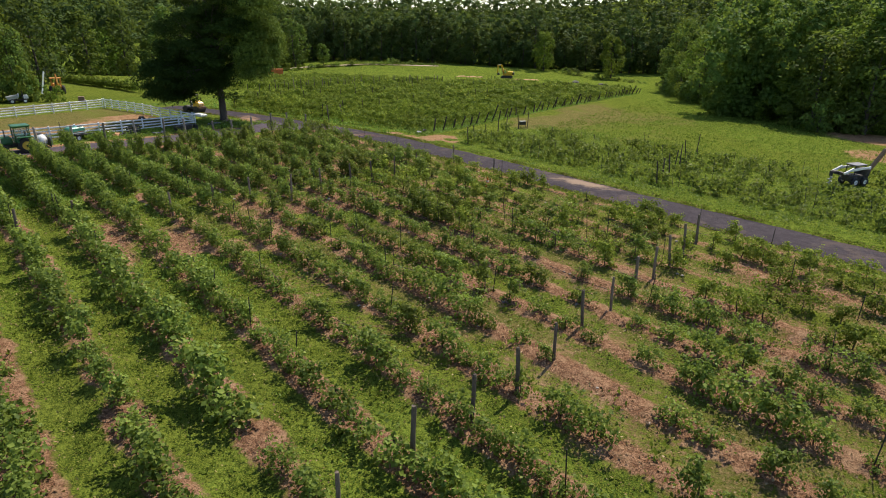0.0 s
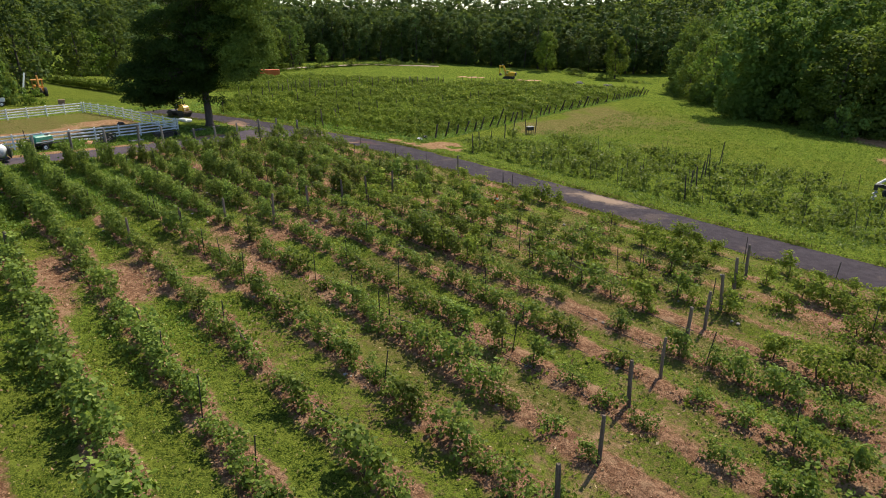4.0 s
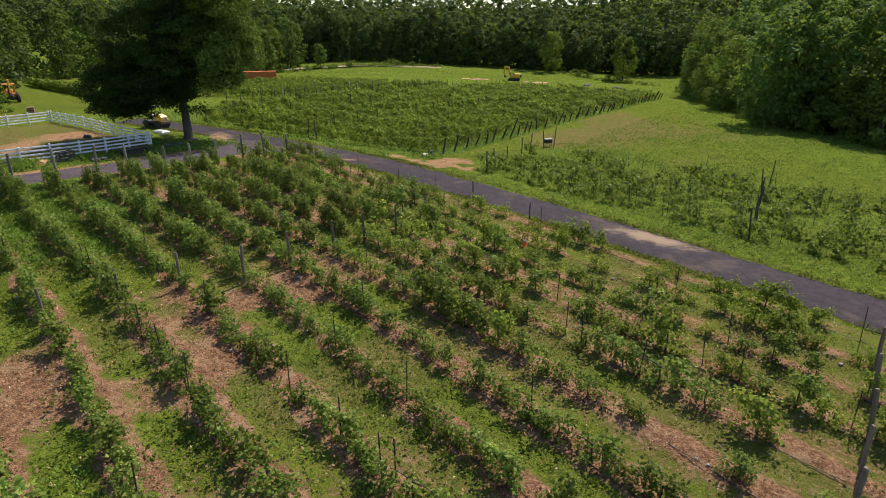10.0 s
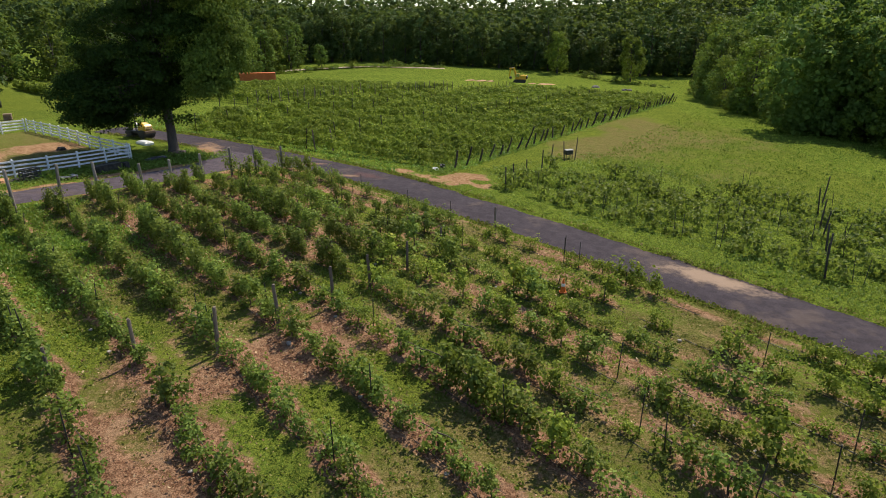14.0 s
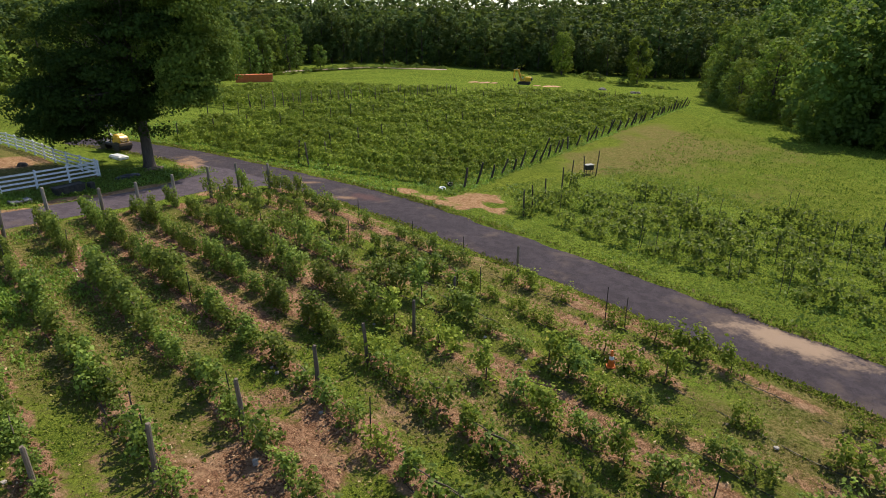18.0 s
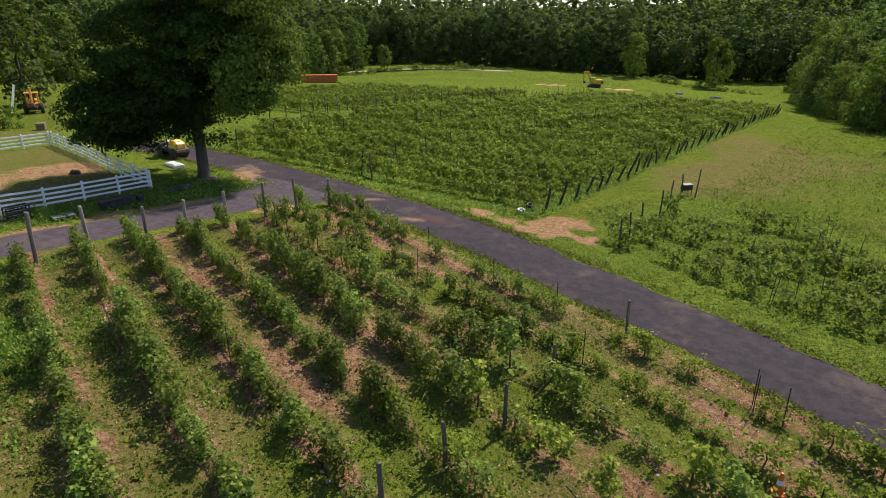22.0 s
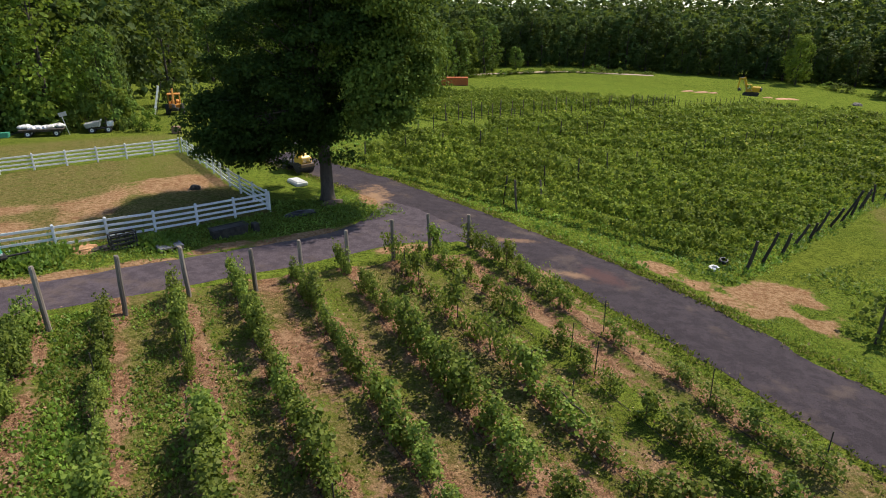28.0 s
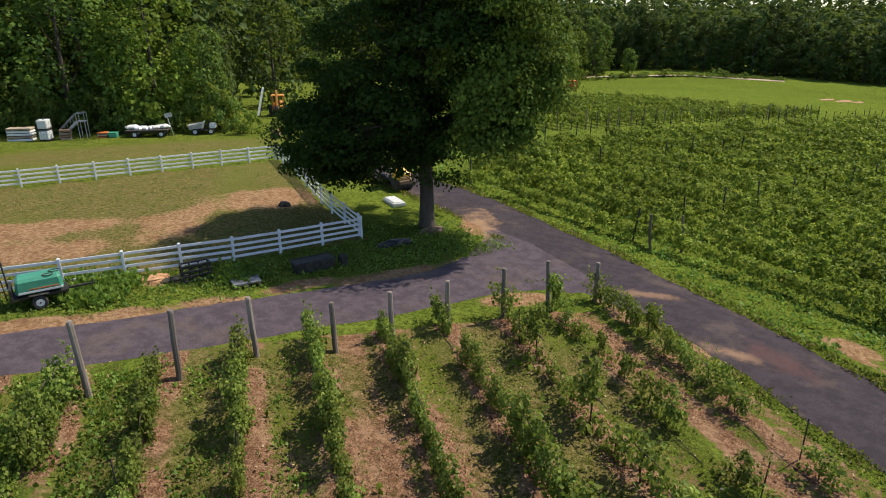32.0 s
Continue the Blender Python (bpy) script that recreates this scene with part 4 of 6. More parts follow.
# thin dark stakes at single plants
for i in range(150):
    k, v = int(rng.integers(ROWS_A)), rng.uniform(-66, 8)
    x, y = xy(float(row_u(k, v)) + rng.normal(0, 0.1), v)
    if y < 6:
        continue
    if i == 0:
        bm = bmesh.new()
        rod(bm, (0, 0, -0.3), (0, 0, 1.75), 0.022, seg=5)
        rod(bm, (-0.03, 0, 1.35), (0.03, 0, 1.35), 0.012, seg=4)
        me = bpy.data.meshes.new("stake")
        bm.to_mesh(me)
        bm.free()
        me.materials.append(STAKE)
        STAKE_ME = me
    ob = new("vine_stake", STAKE_ME)
    ob.matrix_world = pose(*at(x, y), rng.normal(0, 3), rng.normal(0, 3), 0)
    tagged(ob, "thin dark steel stake holding up a young vine", "stake", "vine stakes")

# black drip hoses along the rows next to the road
for k in range(0, 8):
    vv = np.linspace(-66.5, -14, 90)
    uu = row_u(k, vv) + 0.10 * np.sin(vv * 0.8 + k) - 0.25
    X, Y = xy(uu, vv)
    Z = height(X, Y) + 0.15 + 0.03 * np.sin(vv * 1.7)
    V, F = tubes([(np.stack([X, Y, Z], 1), np.full(90, 0.016))], 4)
    tagged(new("drip_hose", flat_mesh("drip_hose", V, F, [HOSE], True)), "black plastic drip hose lying along a vine row", "hose", "drip hoses")

# ---- block across the road: dense rows, row ends held by leaning posts ----
BVINES = [trellis_heads(9, 24, 0.21, (1.75, 1.85, 1.6, 1.8, 1.95, 1.7)[i], 60 + i) for i in range(6)]
BVINES_FAR = [trellis_heads(7, 15, 0.29, (1.75, 1.9, 1.6, 1.8, 2.0, 1.7)[i], 70 + i) for i in range(6)]


def b_end(p):
    return 36.0 + 9.5 * min(1.0, p / 16.0)


pieces, p, row = [], 0.3, 0
B_ROWS = []
while p < 123:
    B_ROWS.append(p)
    q, stop = 1.0, b_end(p) - rng.uniform(0, 1.5)
    far = p > 26
    row_k = rng.uniform(0.88, 1.12)
    while q < stop:
        P = B_O + p * B_L + q * B_R
        v_, f_ = (BVINES_FAR if far else BVINES)[int(rng.integers(6))]
        if rng.random() > 0.08:
            pieces.append((moved(v_, P[0], P[1], at(*P)[2], math.atan2(B_R[1], B_R[0]) + rng.normal(0, 0.1), rng.uniform(0.78, 1.2) * row_k * (1.12 if far else 1)), f_))
        q += 1.55 * (1.1 if far else 1) * rng.uniform(0.9, 1.1)
    p += 2.55
for p in np.arange(29.5, 103, 2.6):
    for q in np.arange(55, min(84, 55 + 1.2 * (103 - p)), 1.75):
        P = B_O + p * B_L + (q + rng.normal(0, 0.15)) * B_R
        v_, f_ = BVINES_FAR[int(rng.integers(6))]
        pieces.append((moved(v_, P[0], P[1], at(*P)[2], math.atan2(B_R[1], B_R[0]), rng.uniform(0.95, 1.25)), f_))
for r_ in range(5):
    for s in np.arange(0, 1, 0.035):
        x, y = -100 + 38 * s - r_ * 2.2, 160 - 37 * s + r_ * 2.6
        v_, f_ = BVINES_FAR[int(rng.integers(6))]
        pieces.append((moved(v_, x, y, at(x, y)[2], -0.77, rng.uniform(0.95, 1.25)), f_))
V, F = joined(pieces)
tagged(new("vineyard_foliage", flat_mesh("vineyard_foliage", V, F, [VINE_B])), "dense bright green rows of grapevines in the block across the road", "grapevines", kind="stuff")

for i, p in enumerate(B_ROWS):
    if i > 3 and rng.random() < 0.22:
        continue
    P = B_O + p * B_L - rng.uniform(0.3, 0.9) * B_R
    a = math.degrees(math.atan2(B_R[1], B_R[0]))
    ob = new("end_post", THIN[i % 2] if i not in (24, 44) else TALL)
    ob.matrix_world = pose(*at(*P)) @ Matrix.Rotation(radians(rng.normal(16, 7)), 4, Vector((B_R[1], -B_R[0], 0))) @ Matrix.Diagonal((1.7, 1.7, (0.86 + rng.uniform(-0.15, 0.2)) if i % 11 != 7 else 1.35, 1))
    tagged(ob, "dark thick leaning wooden end post bracing a vine row", "post", "leaning end posts of the far block")
for q in (18.0, 34.0, 46.0, 54.0):
    for i, p in enumerate(B_ROWS):
        if q < 50 and q > b_end(p) + 1 or q > 50 and (p < 29 or p > 103) or (q in (18.0, 34.0) and i % 2):
            continue
        P = B_O + p * B_L + (q + rng.normal(0, 0.3)) * B_R
        post(THIN[i % 2] if q < 50 else POSTS[i % 3], *P, rng.normal(0, 3, 2), "slim dark trellis post rising out of the vine canopy", "trellis posts of the far block", rng.uniform(1.15, 1.4))
for x, y, k in ((-18.0, 88.0, 1.1), (-16.2, 88.8, 1.12)):
    post(POSTS[2], x, y, (2, -5), "thick grey wooden post at the vineyard edge beside the road", "trellis posts of the far block", k)

# ---- young block on the right of the road ----
CV = [trellis_heads(n, 22, 0.215, t, 90 + n, 0.7, 0.26, 0.25, 0.42) for n, t in ((6, 1.2), (8, 1.4), (5, 1.05), (7, 1.5), (4, 0.85))]
pieces = []
for k in range(9):
    v = -51.5 - 0.6 * k if k < 5 else -52 + 4.2 * (2.6 * k - 12.2)
    while v < 14:
        u = 53.2 + 2.6 * k + 0.12 * (-20 - v) * 0.15
        x, y = xy(u + rng.normal(0, 0.15), v)
        if rng.random() > 0.12 and math.hypot(x - 39.0, y - 60.0) > 2.8:
            v_, f_ = CV[int(rng.integers(5))]
            pieces.append((moved(v_, x, y, at(x, y)[2], ROW_TURN + rng.normal(0, 0.2), rng.uniform(0.8, 1.25)), f_))
        v += 1.75 * rng.uniform(0.75, 1.25)
V, F = joined(pieces)
tagged(new("young_vine_foliage", flat_mesh("young_vine_foliage", V, F, [VINE])), "green foliage of young vines on the slope beside the road", "grapevines", kind="stuff")
C_POSTS = [(1.8, 74.0, 8, 1.12), (2.6, 75.0, 0, 1.05), (4.3, 79.8, -3, 0.9), (6.0, 81.8, 0, 1.25), (7.3, 84.9, 0, 1.2), (9.6, 89.5, 0, 1.15), (10.9, 90.2, 0, 1.25), (19.1, 55.4, 2, 1.1), (20.2, 57.2, -2, 1.1), (21.8, 60.0, 1, 1.15),
           (23.4, 63.2, 0, 1.05), (25.2, 66.6, 3, 1.1), (27.2, 70.4, -2, 1.1), (30.3, 75.1, 0, 1.15)]
for x, y, lean, k in C_POSTS:
    post(THIN[int(rng.integers(2))], x, y, (lean, rng.normal(0, 3)), "dark slender wooden row post on the young vine block", "row posts of the young block", k)
for i in range(60):
    v, k = rng.uniform(-52, 6), int(rng.integers(9))
    x, y = xy(53.2 + 2.6 * k, v)
    ob = new("vine_stake", STAKE_ME)
    ob.matrix_world = pose(*at(x, y), rng.normal(0, 4), rng.normal(0, 4), 0)
    tagged(ob, "thin dark steel stake holding up a young vine", "stake", "vine stakes of the young block")


# ---- trees ----
def tree_arrays(tall, spread, lobes, per, size, crown_low, trunk_r, lean=0.0, seed=1, full=0.6):
    """Trunk and limbs as tubes; the crown is a heap of leafy boughs, each a ragged shell of blades that face outward."""
    g = np.random.default_rng(seed)
    zz = np.linspace(-0.3, tall * 0.82, 7)
    ox, oy = np.cumsum(g.normal(0, 0.02 * tall, 7)) * 0.35 + lean * zz / tall, np.cumsum(g.normal(0, 0.02 * tall, 7)) * 0.35
    ox[:2], oy[:2] = ox[0], oy[0]
    ox, oy = ox - ox[0], oy - oy[0]
    paths = [(np.stack([ox, oy, zz], 1), trunk_r * np.array((1.45, 1.0, 0.86, 0.7, 0.5, 0.3, 0.12)))]
    P, D, N = [], [], []
    for i in range(lobes):
        s = min(1.0, max(0.0, (i + g.uniform(0, 1)) / lobes))
        a = i * 2.39996 + g.normal(0, 0.4)
        r = spread * g.uniform(0.24, 0.44) * (1 - 0.3 * s)
        env = spread * math.sin(math.pi * (0.16 + 0.78 * s)) ** full
        away = max(0.0, env - r * 0.8) * g.uniform(0.5, 1.15)
        h = crown_low + r * 0.6 + (tall - crown_low - r * 1.2) * s
        c = np.array((np.interp(h * 0.8, zz, ox) + away * math.cos(a), np.interp(h * 0.8, zz, oy) + away * math.sin(a), h))
        if i % 2 == 0:
            z0 = max(crown_low * 0.7, h - away * 0.75 - 0.1 * tall)
            root = np.array((np.interp(z0, zz, ox), np.interp(z0, zz, oy), z0))
            r0 = trunk_r * 0.3 * (1 - 0.6 * s)
            paths.append(([root, (root + c) / 2 + [0, 0, 0.06 * away], c], (r0, r0 * 0.55, r0 * 0.15)))
        out = np.array((math.cos(a), math.sin(a), 1.6 * s - 0.5))
        out /= np.linalg.norm(out)
        q = g.normal(size=(per * 2, 3))
        q /= np.linalg.norm(q, axis=1)[:, None]
        q = q[np.argsort(-(q @ out) + g.normal(0, 0.35, len(q)))[:per]]
        dent = 1 + 0.22 * np.sin(q[:, 0] * 5 + i) * np.sin(q[:, 1] * 5 + 2 * i) + 0.14 * np.sin(q[:, 2] * 9 + i)
        P.append(c + q * (r * dent * (0.72 + 0.38 * g.random(per)))[:, None] * [1.1, 1.1, 0.82])
        N.append(q + [0, 0, 0.35] + g.normal(0, 0.5, (per, 3)))
        D.append(g.normal(0, 1, (per, 3)) + [0, 0, -0.5])
    P, D, N = np.vstack(P), np.vstack(D), np.vstack(N)
    P[:, 2] = np.maximum(P[:, 2], 0.2)
    return kites(P, D, size * g.uniform(0.6, 1.45, len(P)), 0.12, 0.5, 0.0, N), tubes(paths, 6)


def tree(name, x, y, turn, k, data, leaf, label, category="tree", group="", kz=None):
    ob = thing(name, Matrix.Translation(at(x, y, -0.1)) @ Matrix.Rotation(turn, 4, "Z"), label, category, group)
    part("crown", flat_mesh("crown", *data[0], [leaf]), leaf, ob)
    part("trunk", flat_mesh("trunk", *data[1], [BARK], True), BARK, ob)
    ob.scale = (k, k, kz or k)
    return ob


def shade_tree(lobes):
    """The big tree: one trunk, a low drooping lobe over the paddock and a higher one over the road."""
    g = np.random.default_rng(5)
    parts_, limbs = [], [([(0, 0, -0.3), (0.02, 0, 0.7), (0, 0.05, 2.5), (-0.15, 0.1, 6), (-0.3, 0, 11), (-0.6, 0, 17), (-0.8, 0, 22)], (0.75, 0.52, 0.46, 0.42, 0.32, 0.2, 0.08))]
    P, D, N = [], [], []
    for cx, cy, rad, low, top, n in lobes:
        for c in range(n):
            h = low + (top - low) * g.random()
            s = (h - low) / (top - low)
            reach = rad * (0.5 + 0.5 * math.sin(math.pi * (0.15 + 0.8 * s))) * math.sqrt(g.uniform(0.1, 1.25))
            a = g.uniform(0, 2 * math.pi)
            tip = np.array((cx + reach * math.cos(a), cy + reach * math.sin(a), h))
            if c % 4 == 0:
                z0 = max(6.0, h * 0.66)
                root = np.array((-0.2 - 0.02 * z0, 0.0, z0))
                r0 = 0.15 * (1 - 0.6 * s)
                limbs.append(([root, (root + tip) / 2 + [0, 0, 0.6 + 0.3 * max(0, z0 - h)], tip], (r0, r0 * 0.6, 0.02)))
            cr, per = g.uniform(0.6, 1.45), 215
            q = g.normal(size=(per, 3))
            q /= np.linalg.norm(q, axis=1)[:, None]
            q *= (g.random(per) ** 0.5)[:, None] * cr * [1.2, 1.2, 0.6]
            q[:, 2] -= 0.25 * (q[:, 0] ** 2 + q[:, 1] ** 2) / cr
            P.append(tip + q)
            D.append(q / cr + g.normal(0, 0.7, (per, 3)) + [0, 0, -0.45])
            N.append(q / cr + [0, 0, 0.5] + g.normal(0, 0.45, (per, 3)))
    P, D, N = np.vstack(P), np.vstack(D), np.vstack(N)
    P[:, 2] = np.maximum(P[:, 2], 1.2)
    return kites(P, D, 0.20 * g.uniform(0.6, 1.4, len(P)), 0.15, 0.46, 0.0, N), tubes(limbs, 8)


# crown split by light: dark leaves for shade, lighter ones for the sun side
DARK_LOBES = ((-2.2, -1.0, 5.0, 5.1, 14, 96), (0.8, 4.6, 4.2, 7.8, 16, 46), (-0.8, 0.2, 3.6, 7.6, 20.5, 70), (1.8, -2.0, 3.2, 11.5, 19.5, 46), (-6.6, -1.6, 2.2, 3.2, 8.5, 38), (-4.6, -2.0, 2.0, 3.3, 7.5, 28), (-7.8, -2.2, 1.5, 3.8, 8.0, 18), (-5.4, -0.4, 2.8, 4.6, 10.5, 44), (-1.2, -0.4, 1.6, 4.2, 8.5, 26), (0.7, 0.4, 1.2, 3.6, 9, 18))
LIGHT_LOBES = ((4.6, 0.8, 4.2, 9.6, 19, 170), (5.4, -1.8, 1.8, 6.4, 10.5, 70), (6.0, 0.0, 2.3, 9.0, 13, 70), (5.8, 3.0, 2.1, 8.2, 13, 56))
big_tree = tree("shade_tree", -31.6, 83.5, 0.0, 1.0, shade_tree(DARK_LOBES), CROWN_SHADED, "tall shade tree with a thick trunk beside the farm lane, crown coloured dark as shaded")
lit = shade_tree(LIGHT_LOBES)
part("outer_crown", flat_mesh("outer_crown", *lit[0], [LIT_AND_LIGHT_LEAF]), LIT_AND_LIGHT_LEAF, big_tree, "outer boughs over the road, coloured lighter green as sunlit")

# ---- woods ----
WOODS = [tree_arrays(21, 5.2, 30, 62, 0.60, 0.6, 0.30, 0.3, 21), tree_arrays(24, 4.6, 34, 58, 0.58, 0.8, 0.32, -0.4, 22, 0.5), tree_arrays(18, 5.8, 28, 64, 0.62, 0.4, 0.30, 0.2, 23),
         tree_arrays(22, 4.4, 32, 58, 0.58, 0.6, 0.28, 0.5, 24, 0.8), tree_arrays(15, 5.2, 26, 66, 0.58, 0.3, 0.24, 0.0, 25)]
FARW = [tree_arrays(21 + i, 5.8 - 0.3 * i, 15, 27, 1.15, 0.6, 0.3, 0.0, 41 + i, 0.5) for i in range(4)]
YARD = [tree_arrays(15, 4.8, 32, 82, 0.40, 0.5, 0.24, 0.0, 51), tree_arrays(18, 4.6, 36, 80, 0.40, 0.6, 0.26, 0.3, 52), tree_arrays(12, 4.6, 29, 84, 0.38, 0.4, 0.2, -0.2, 53)]
LIGHT = tree_arrays(17, 5.6, 36, 105, 0.50, 1.4, 0.28, 0.2, 26)
BUSH = [tree_arrays(3.2, 2.4, 9, 60, 0.30, 0.1, 0.05, 0, 31), tree_arrays(4.6, 2.8, 11, 62, 0.32, 0.1, 0.06, 0, 32), tree_arrays(2.2, 2.6, 9, 60, 0.28, 0.05, 0.04, 0, 33)]
first = {}


def planted(kind, i, x, y, k, kz, data, leaf, label, category, group):
    key = (kind, i, leaf.name)
    m = Matrix.Translation(at(x, y, -0.15)) @ Matrix.Rotation(rng.uniform(0, 6.28), 4, "Z")
    if key not in first:
        first[key] = tree(kind, x, y, 0.0, 1.0, data, leaf, label, category, group)
        ob = first[key]
        ob.matrix_world = m
    else:
        ob = copy_thing(first[key], m)
    ob.scale = (k, k, kz)
    return ob


def edge_points(line, step, rows, depth, jitter):
    P = np.array(line, float)
    d = np.r_[0, np.cumsum(np.linalg.norm(np.diff(P, axis=0), axis=1))]
    out = []
    for r_ in range(rows):
        for s in np.arange(rng.uniform(0, step), d[-1], step):
            x, y = np.interp(s, d, P[:, 0]), np.interp(s, d, P[:, 1])
            j = min(np.searchsorted(d, s, "right") - 1, len(P) - 2)
            t = (P[j + 1] - P[j]) / np.linalg.norm(P[j + 1] - P[j])
            nrm = np.array((-t[1], t[0]))
            q = np.array((x, y)) + nrm * (r_ * depth) + rng.normal(0, jitter, 2)
            out.append((q[0], q[1], r_))
    return out


RIGHT_EDGE = [(165, 132), (122, 130), (96, 127), (82, 120), (74, 108), (66, 104), (64, 114), (64, 130), (65, 147), (66, 164), (69, 186), (75, 208), (85, 236), (100, 270), (108, 306)]
FAR_EDGE = [(190, 330), (120, 335), (60, 345), (0, 350), (-60, 346), (-120, 335)]
LEFT_EDGE = [(-78, 330), (-92, 262), (-112, 215), (-122, 185), (-138, 150)]
BARN_EDGE = [(-79.5, 104.8), (-84, 101.5), (-90, 97.2), (-98, 91.5), (-113, 79), (-125, 66)]
far_pieces, right_pieces = [], []


def woods(points, group, tall=1.0, limit=2, main=None, yellow=0.25, kinds=WOODS, vary=0.2):
    for x, y, r_ in points:
        i = int(rng.integers(len(kinds)))
        k = rng.uniform(1 - vary, 1 + vary) * tall
        leaf = WOOD_LEAF_B if rng.random() < yellow else (main or WOOD_LEAF)
        if r_ < limit:
            planted("woodland_tree" if kinds is WOODS else "broadleaf_tree", i, x, y, k * rng.uniform(0.95, 1.35), k * rng.uniform(0.85, 1.12), kinds[i], leaf, "broadleaf tree at the edge of the dense green woods", "tree", group)
        else:
            v_, f_ = (WOODS if x > 30 and y < 240 else FARW)[i % 4][0]
            (right_pieces if x > 30 and y < 320 else far_pieces).append((moved(v_, x, y, at(x, y)[2], rng.uniform(0, 6), k), f_))


right = edge_points(RIGHT_EDGE[::-1], 6.2, 5, 6.8, 1.5)
woods(right, "trees of the right-hand wood", 1.0, 2, None, 0.3, YARD, 0.32)
woods(edge_points(FAR_EDGE[::-1], 6.0, 3, 7.0, 1.6), "trees of the far wood", 1.1, 1, WOOD_LEAF_SHADED, 0.0)
woods(edge_points(LEFT_EDGE[::-1], 8.0, 3, 8.0, 1.8), "trees of the left-hand wood", 1.0, 1)
woods(edge_points(BARN_EDGE, 6.0, 8, -6.5, 1.5), "trees behind the machine yard", 1.1, 2, None, 0.2, YARD)
planted("broadleaf_tree", 2, -75.2, 105.6, 0.8, 1.05, YARD[2], WOOD_LEAF, "broadleaf tree overhanging the parked farm machines", "tree", "trees behind the machine yard")
for x, y in ((-92, 122), (-99, 113), (-88, 131)):
    planted("woodland_tree", 2, x, y, 1.0, 1.05, WOODS[2], WOOD_LEAF_SHADED, "broadleaf tree at the edge of the dense green woods", "tree", "trees behind the machine yard")
planted("broadleaf_tree", 2, -76.2, 108.4, 0.62, 1.0, YARD[2], WOOD_LEAF_SHADED, "broadleaf tree overhanging the parked farm machines", "tree", "trees behind the machine yard")
# the wooded hill behind, one crown close to the next
for ring in range(7):
    for q in np.arange(-300, 400, 9.5):
        x, y = q + rng.normal(0, 2.5), 366 + ring * 25 + rng.normal(0, 5) - 0.0008 * q * q
        v_, f_ = FARW[int(rng.integers(4))][0]
        far_pieces.append((moved(v_, x, y, at(x, y)[2], rng.uniform(0, 6), rng.uniform(1.25, 1.5), rng.uniform(0.93, 1.07)), f_))
V, F = joined(far_pieces)
used = np.zeros(len(V), bool)
used[F.ravel()] = True
F = (np.cumsum(used) - 1)[F]
tagged(new("far_woods", flat_mesh("far_woods", V[used], F, [WOOD_LEAF_SHADED])), "dense green broadleaf woods on the hill behind the far field", "woods", kind="stuff")
V, F = joined(right_pieces)
tagged(new("inner_woods", flat_mesh("inner_woods", V, F, [WOOD_LEAF])), "sunlit crowns of the woods behind their front trees", "woods", kind="stuff")

# ---- machines and yard things ----
DARK_STONE = surface("dark_field_stone", (0.07, 0.065, 0.055), (0.15, 0.14, 0.12), 3, 0.9, 0, 12, 0.6, 0.03)
WET_PLY = surface("dark_weathered_plywood", (0.14, 0.145, 0.165), (0.22, 0.22, 0.24), 2, 0.8, 0, 30, 0.2, 0.003, (0.05, 0.045, 0.04))

def bmx(*ops):
    """A bmesh out of box and rod calls given as tuples."""
    bm = bmesh.new()
    for op, *args in ops:
        (box if op == "box" else rod)(bm, *args)
    return bm


def facing(x, y, yaw, up=0.0):
    return pose(*at(x, y, up), 0, 0, yaw)


def container():
    ob = thing("shipping_container", facing(-72.9, 243.2, 17), "long orange-red steel shipping container standing beyond the vines", "container")
    bm = bmx(("box", (12.1, 2.36, 2.5), (0, 0, 1.42), (0, 0, 0), 0.01))
    for i in range(40):
        for s in (-1, 1):
            box(bm, (0.17, 0.05, 2.3), (-5.85 + 0.3 * i, s * 1.2, 1.42), (0, 0, 0), 0.015)
    part("wall", bm, RUSTY_RED, ob)
    part("roof", bmx(("box", (12.1, 2.4, 0.05), (0, 0, 2.72))), RUSTY_RED, ob)
    for x in (-6.05, 6.05):
        for y in (-1.17, 1.17):
            part("corner_post", bmx(("box", (0.16, 0.16, 2.72), (x, y, 1.38))), RUSTY_RED, ob)
    for y in (-1.19, 1.19):
        part("bottom_rail", bmx(("box", (12.1, 0.12, 0.2), (0, y, 0.1))), DARK_STEEL, ob)
        part("top_rail", bmx(("box", (12.1, 0.1, 0.12), (0, y, 2.68))), RUSTY_RED, ob)
    for y in (-0.58, 0.58):
        d = part("door", bmx(("box", (0.06, 1.12, 2.4), (6.1, y, 1.4))), RUSTY_RED, ob)
        part("lock_rod", bmx(("rod", (6.16, y * 0.5, 0.25), (6.16, y * 0.5, 2.6), 0.025)), GALV, d)


container()


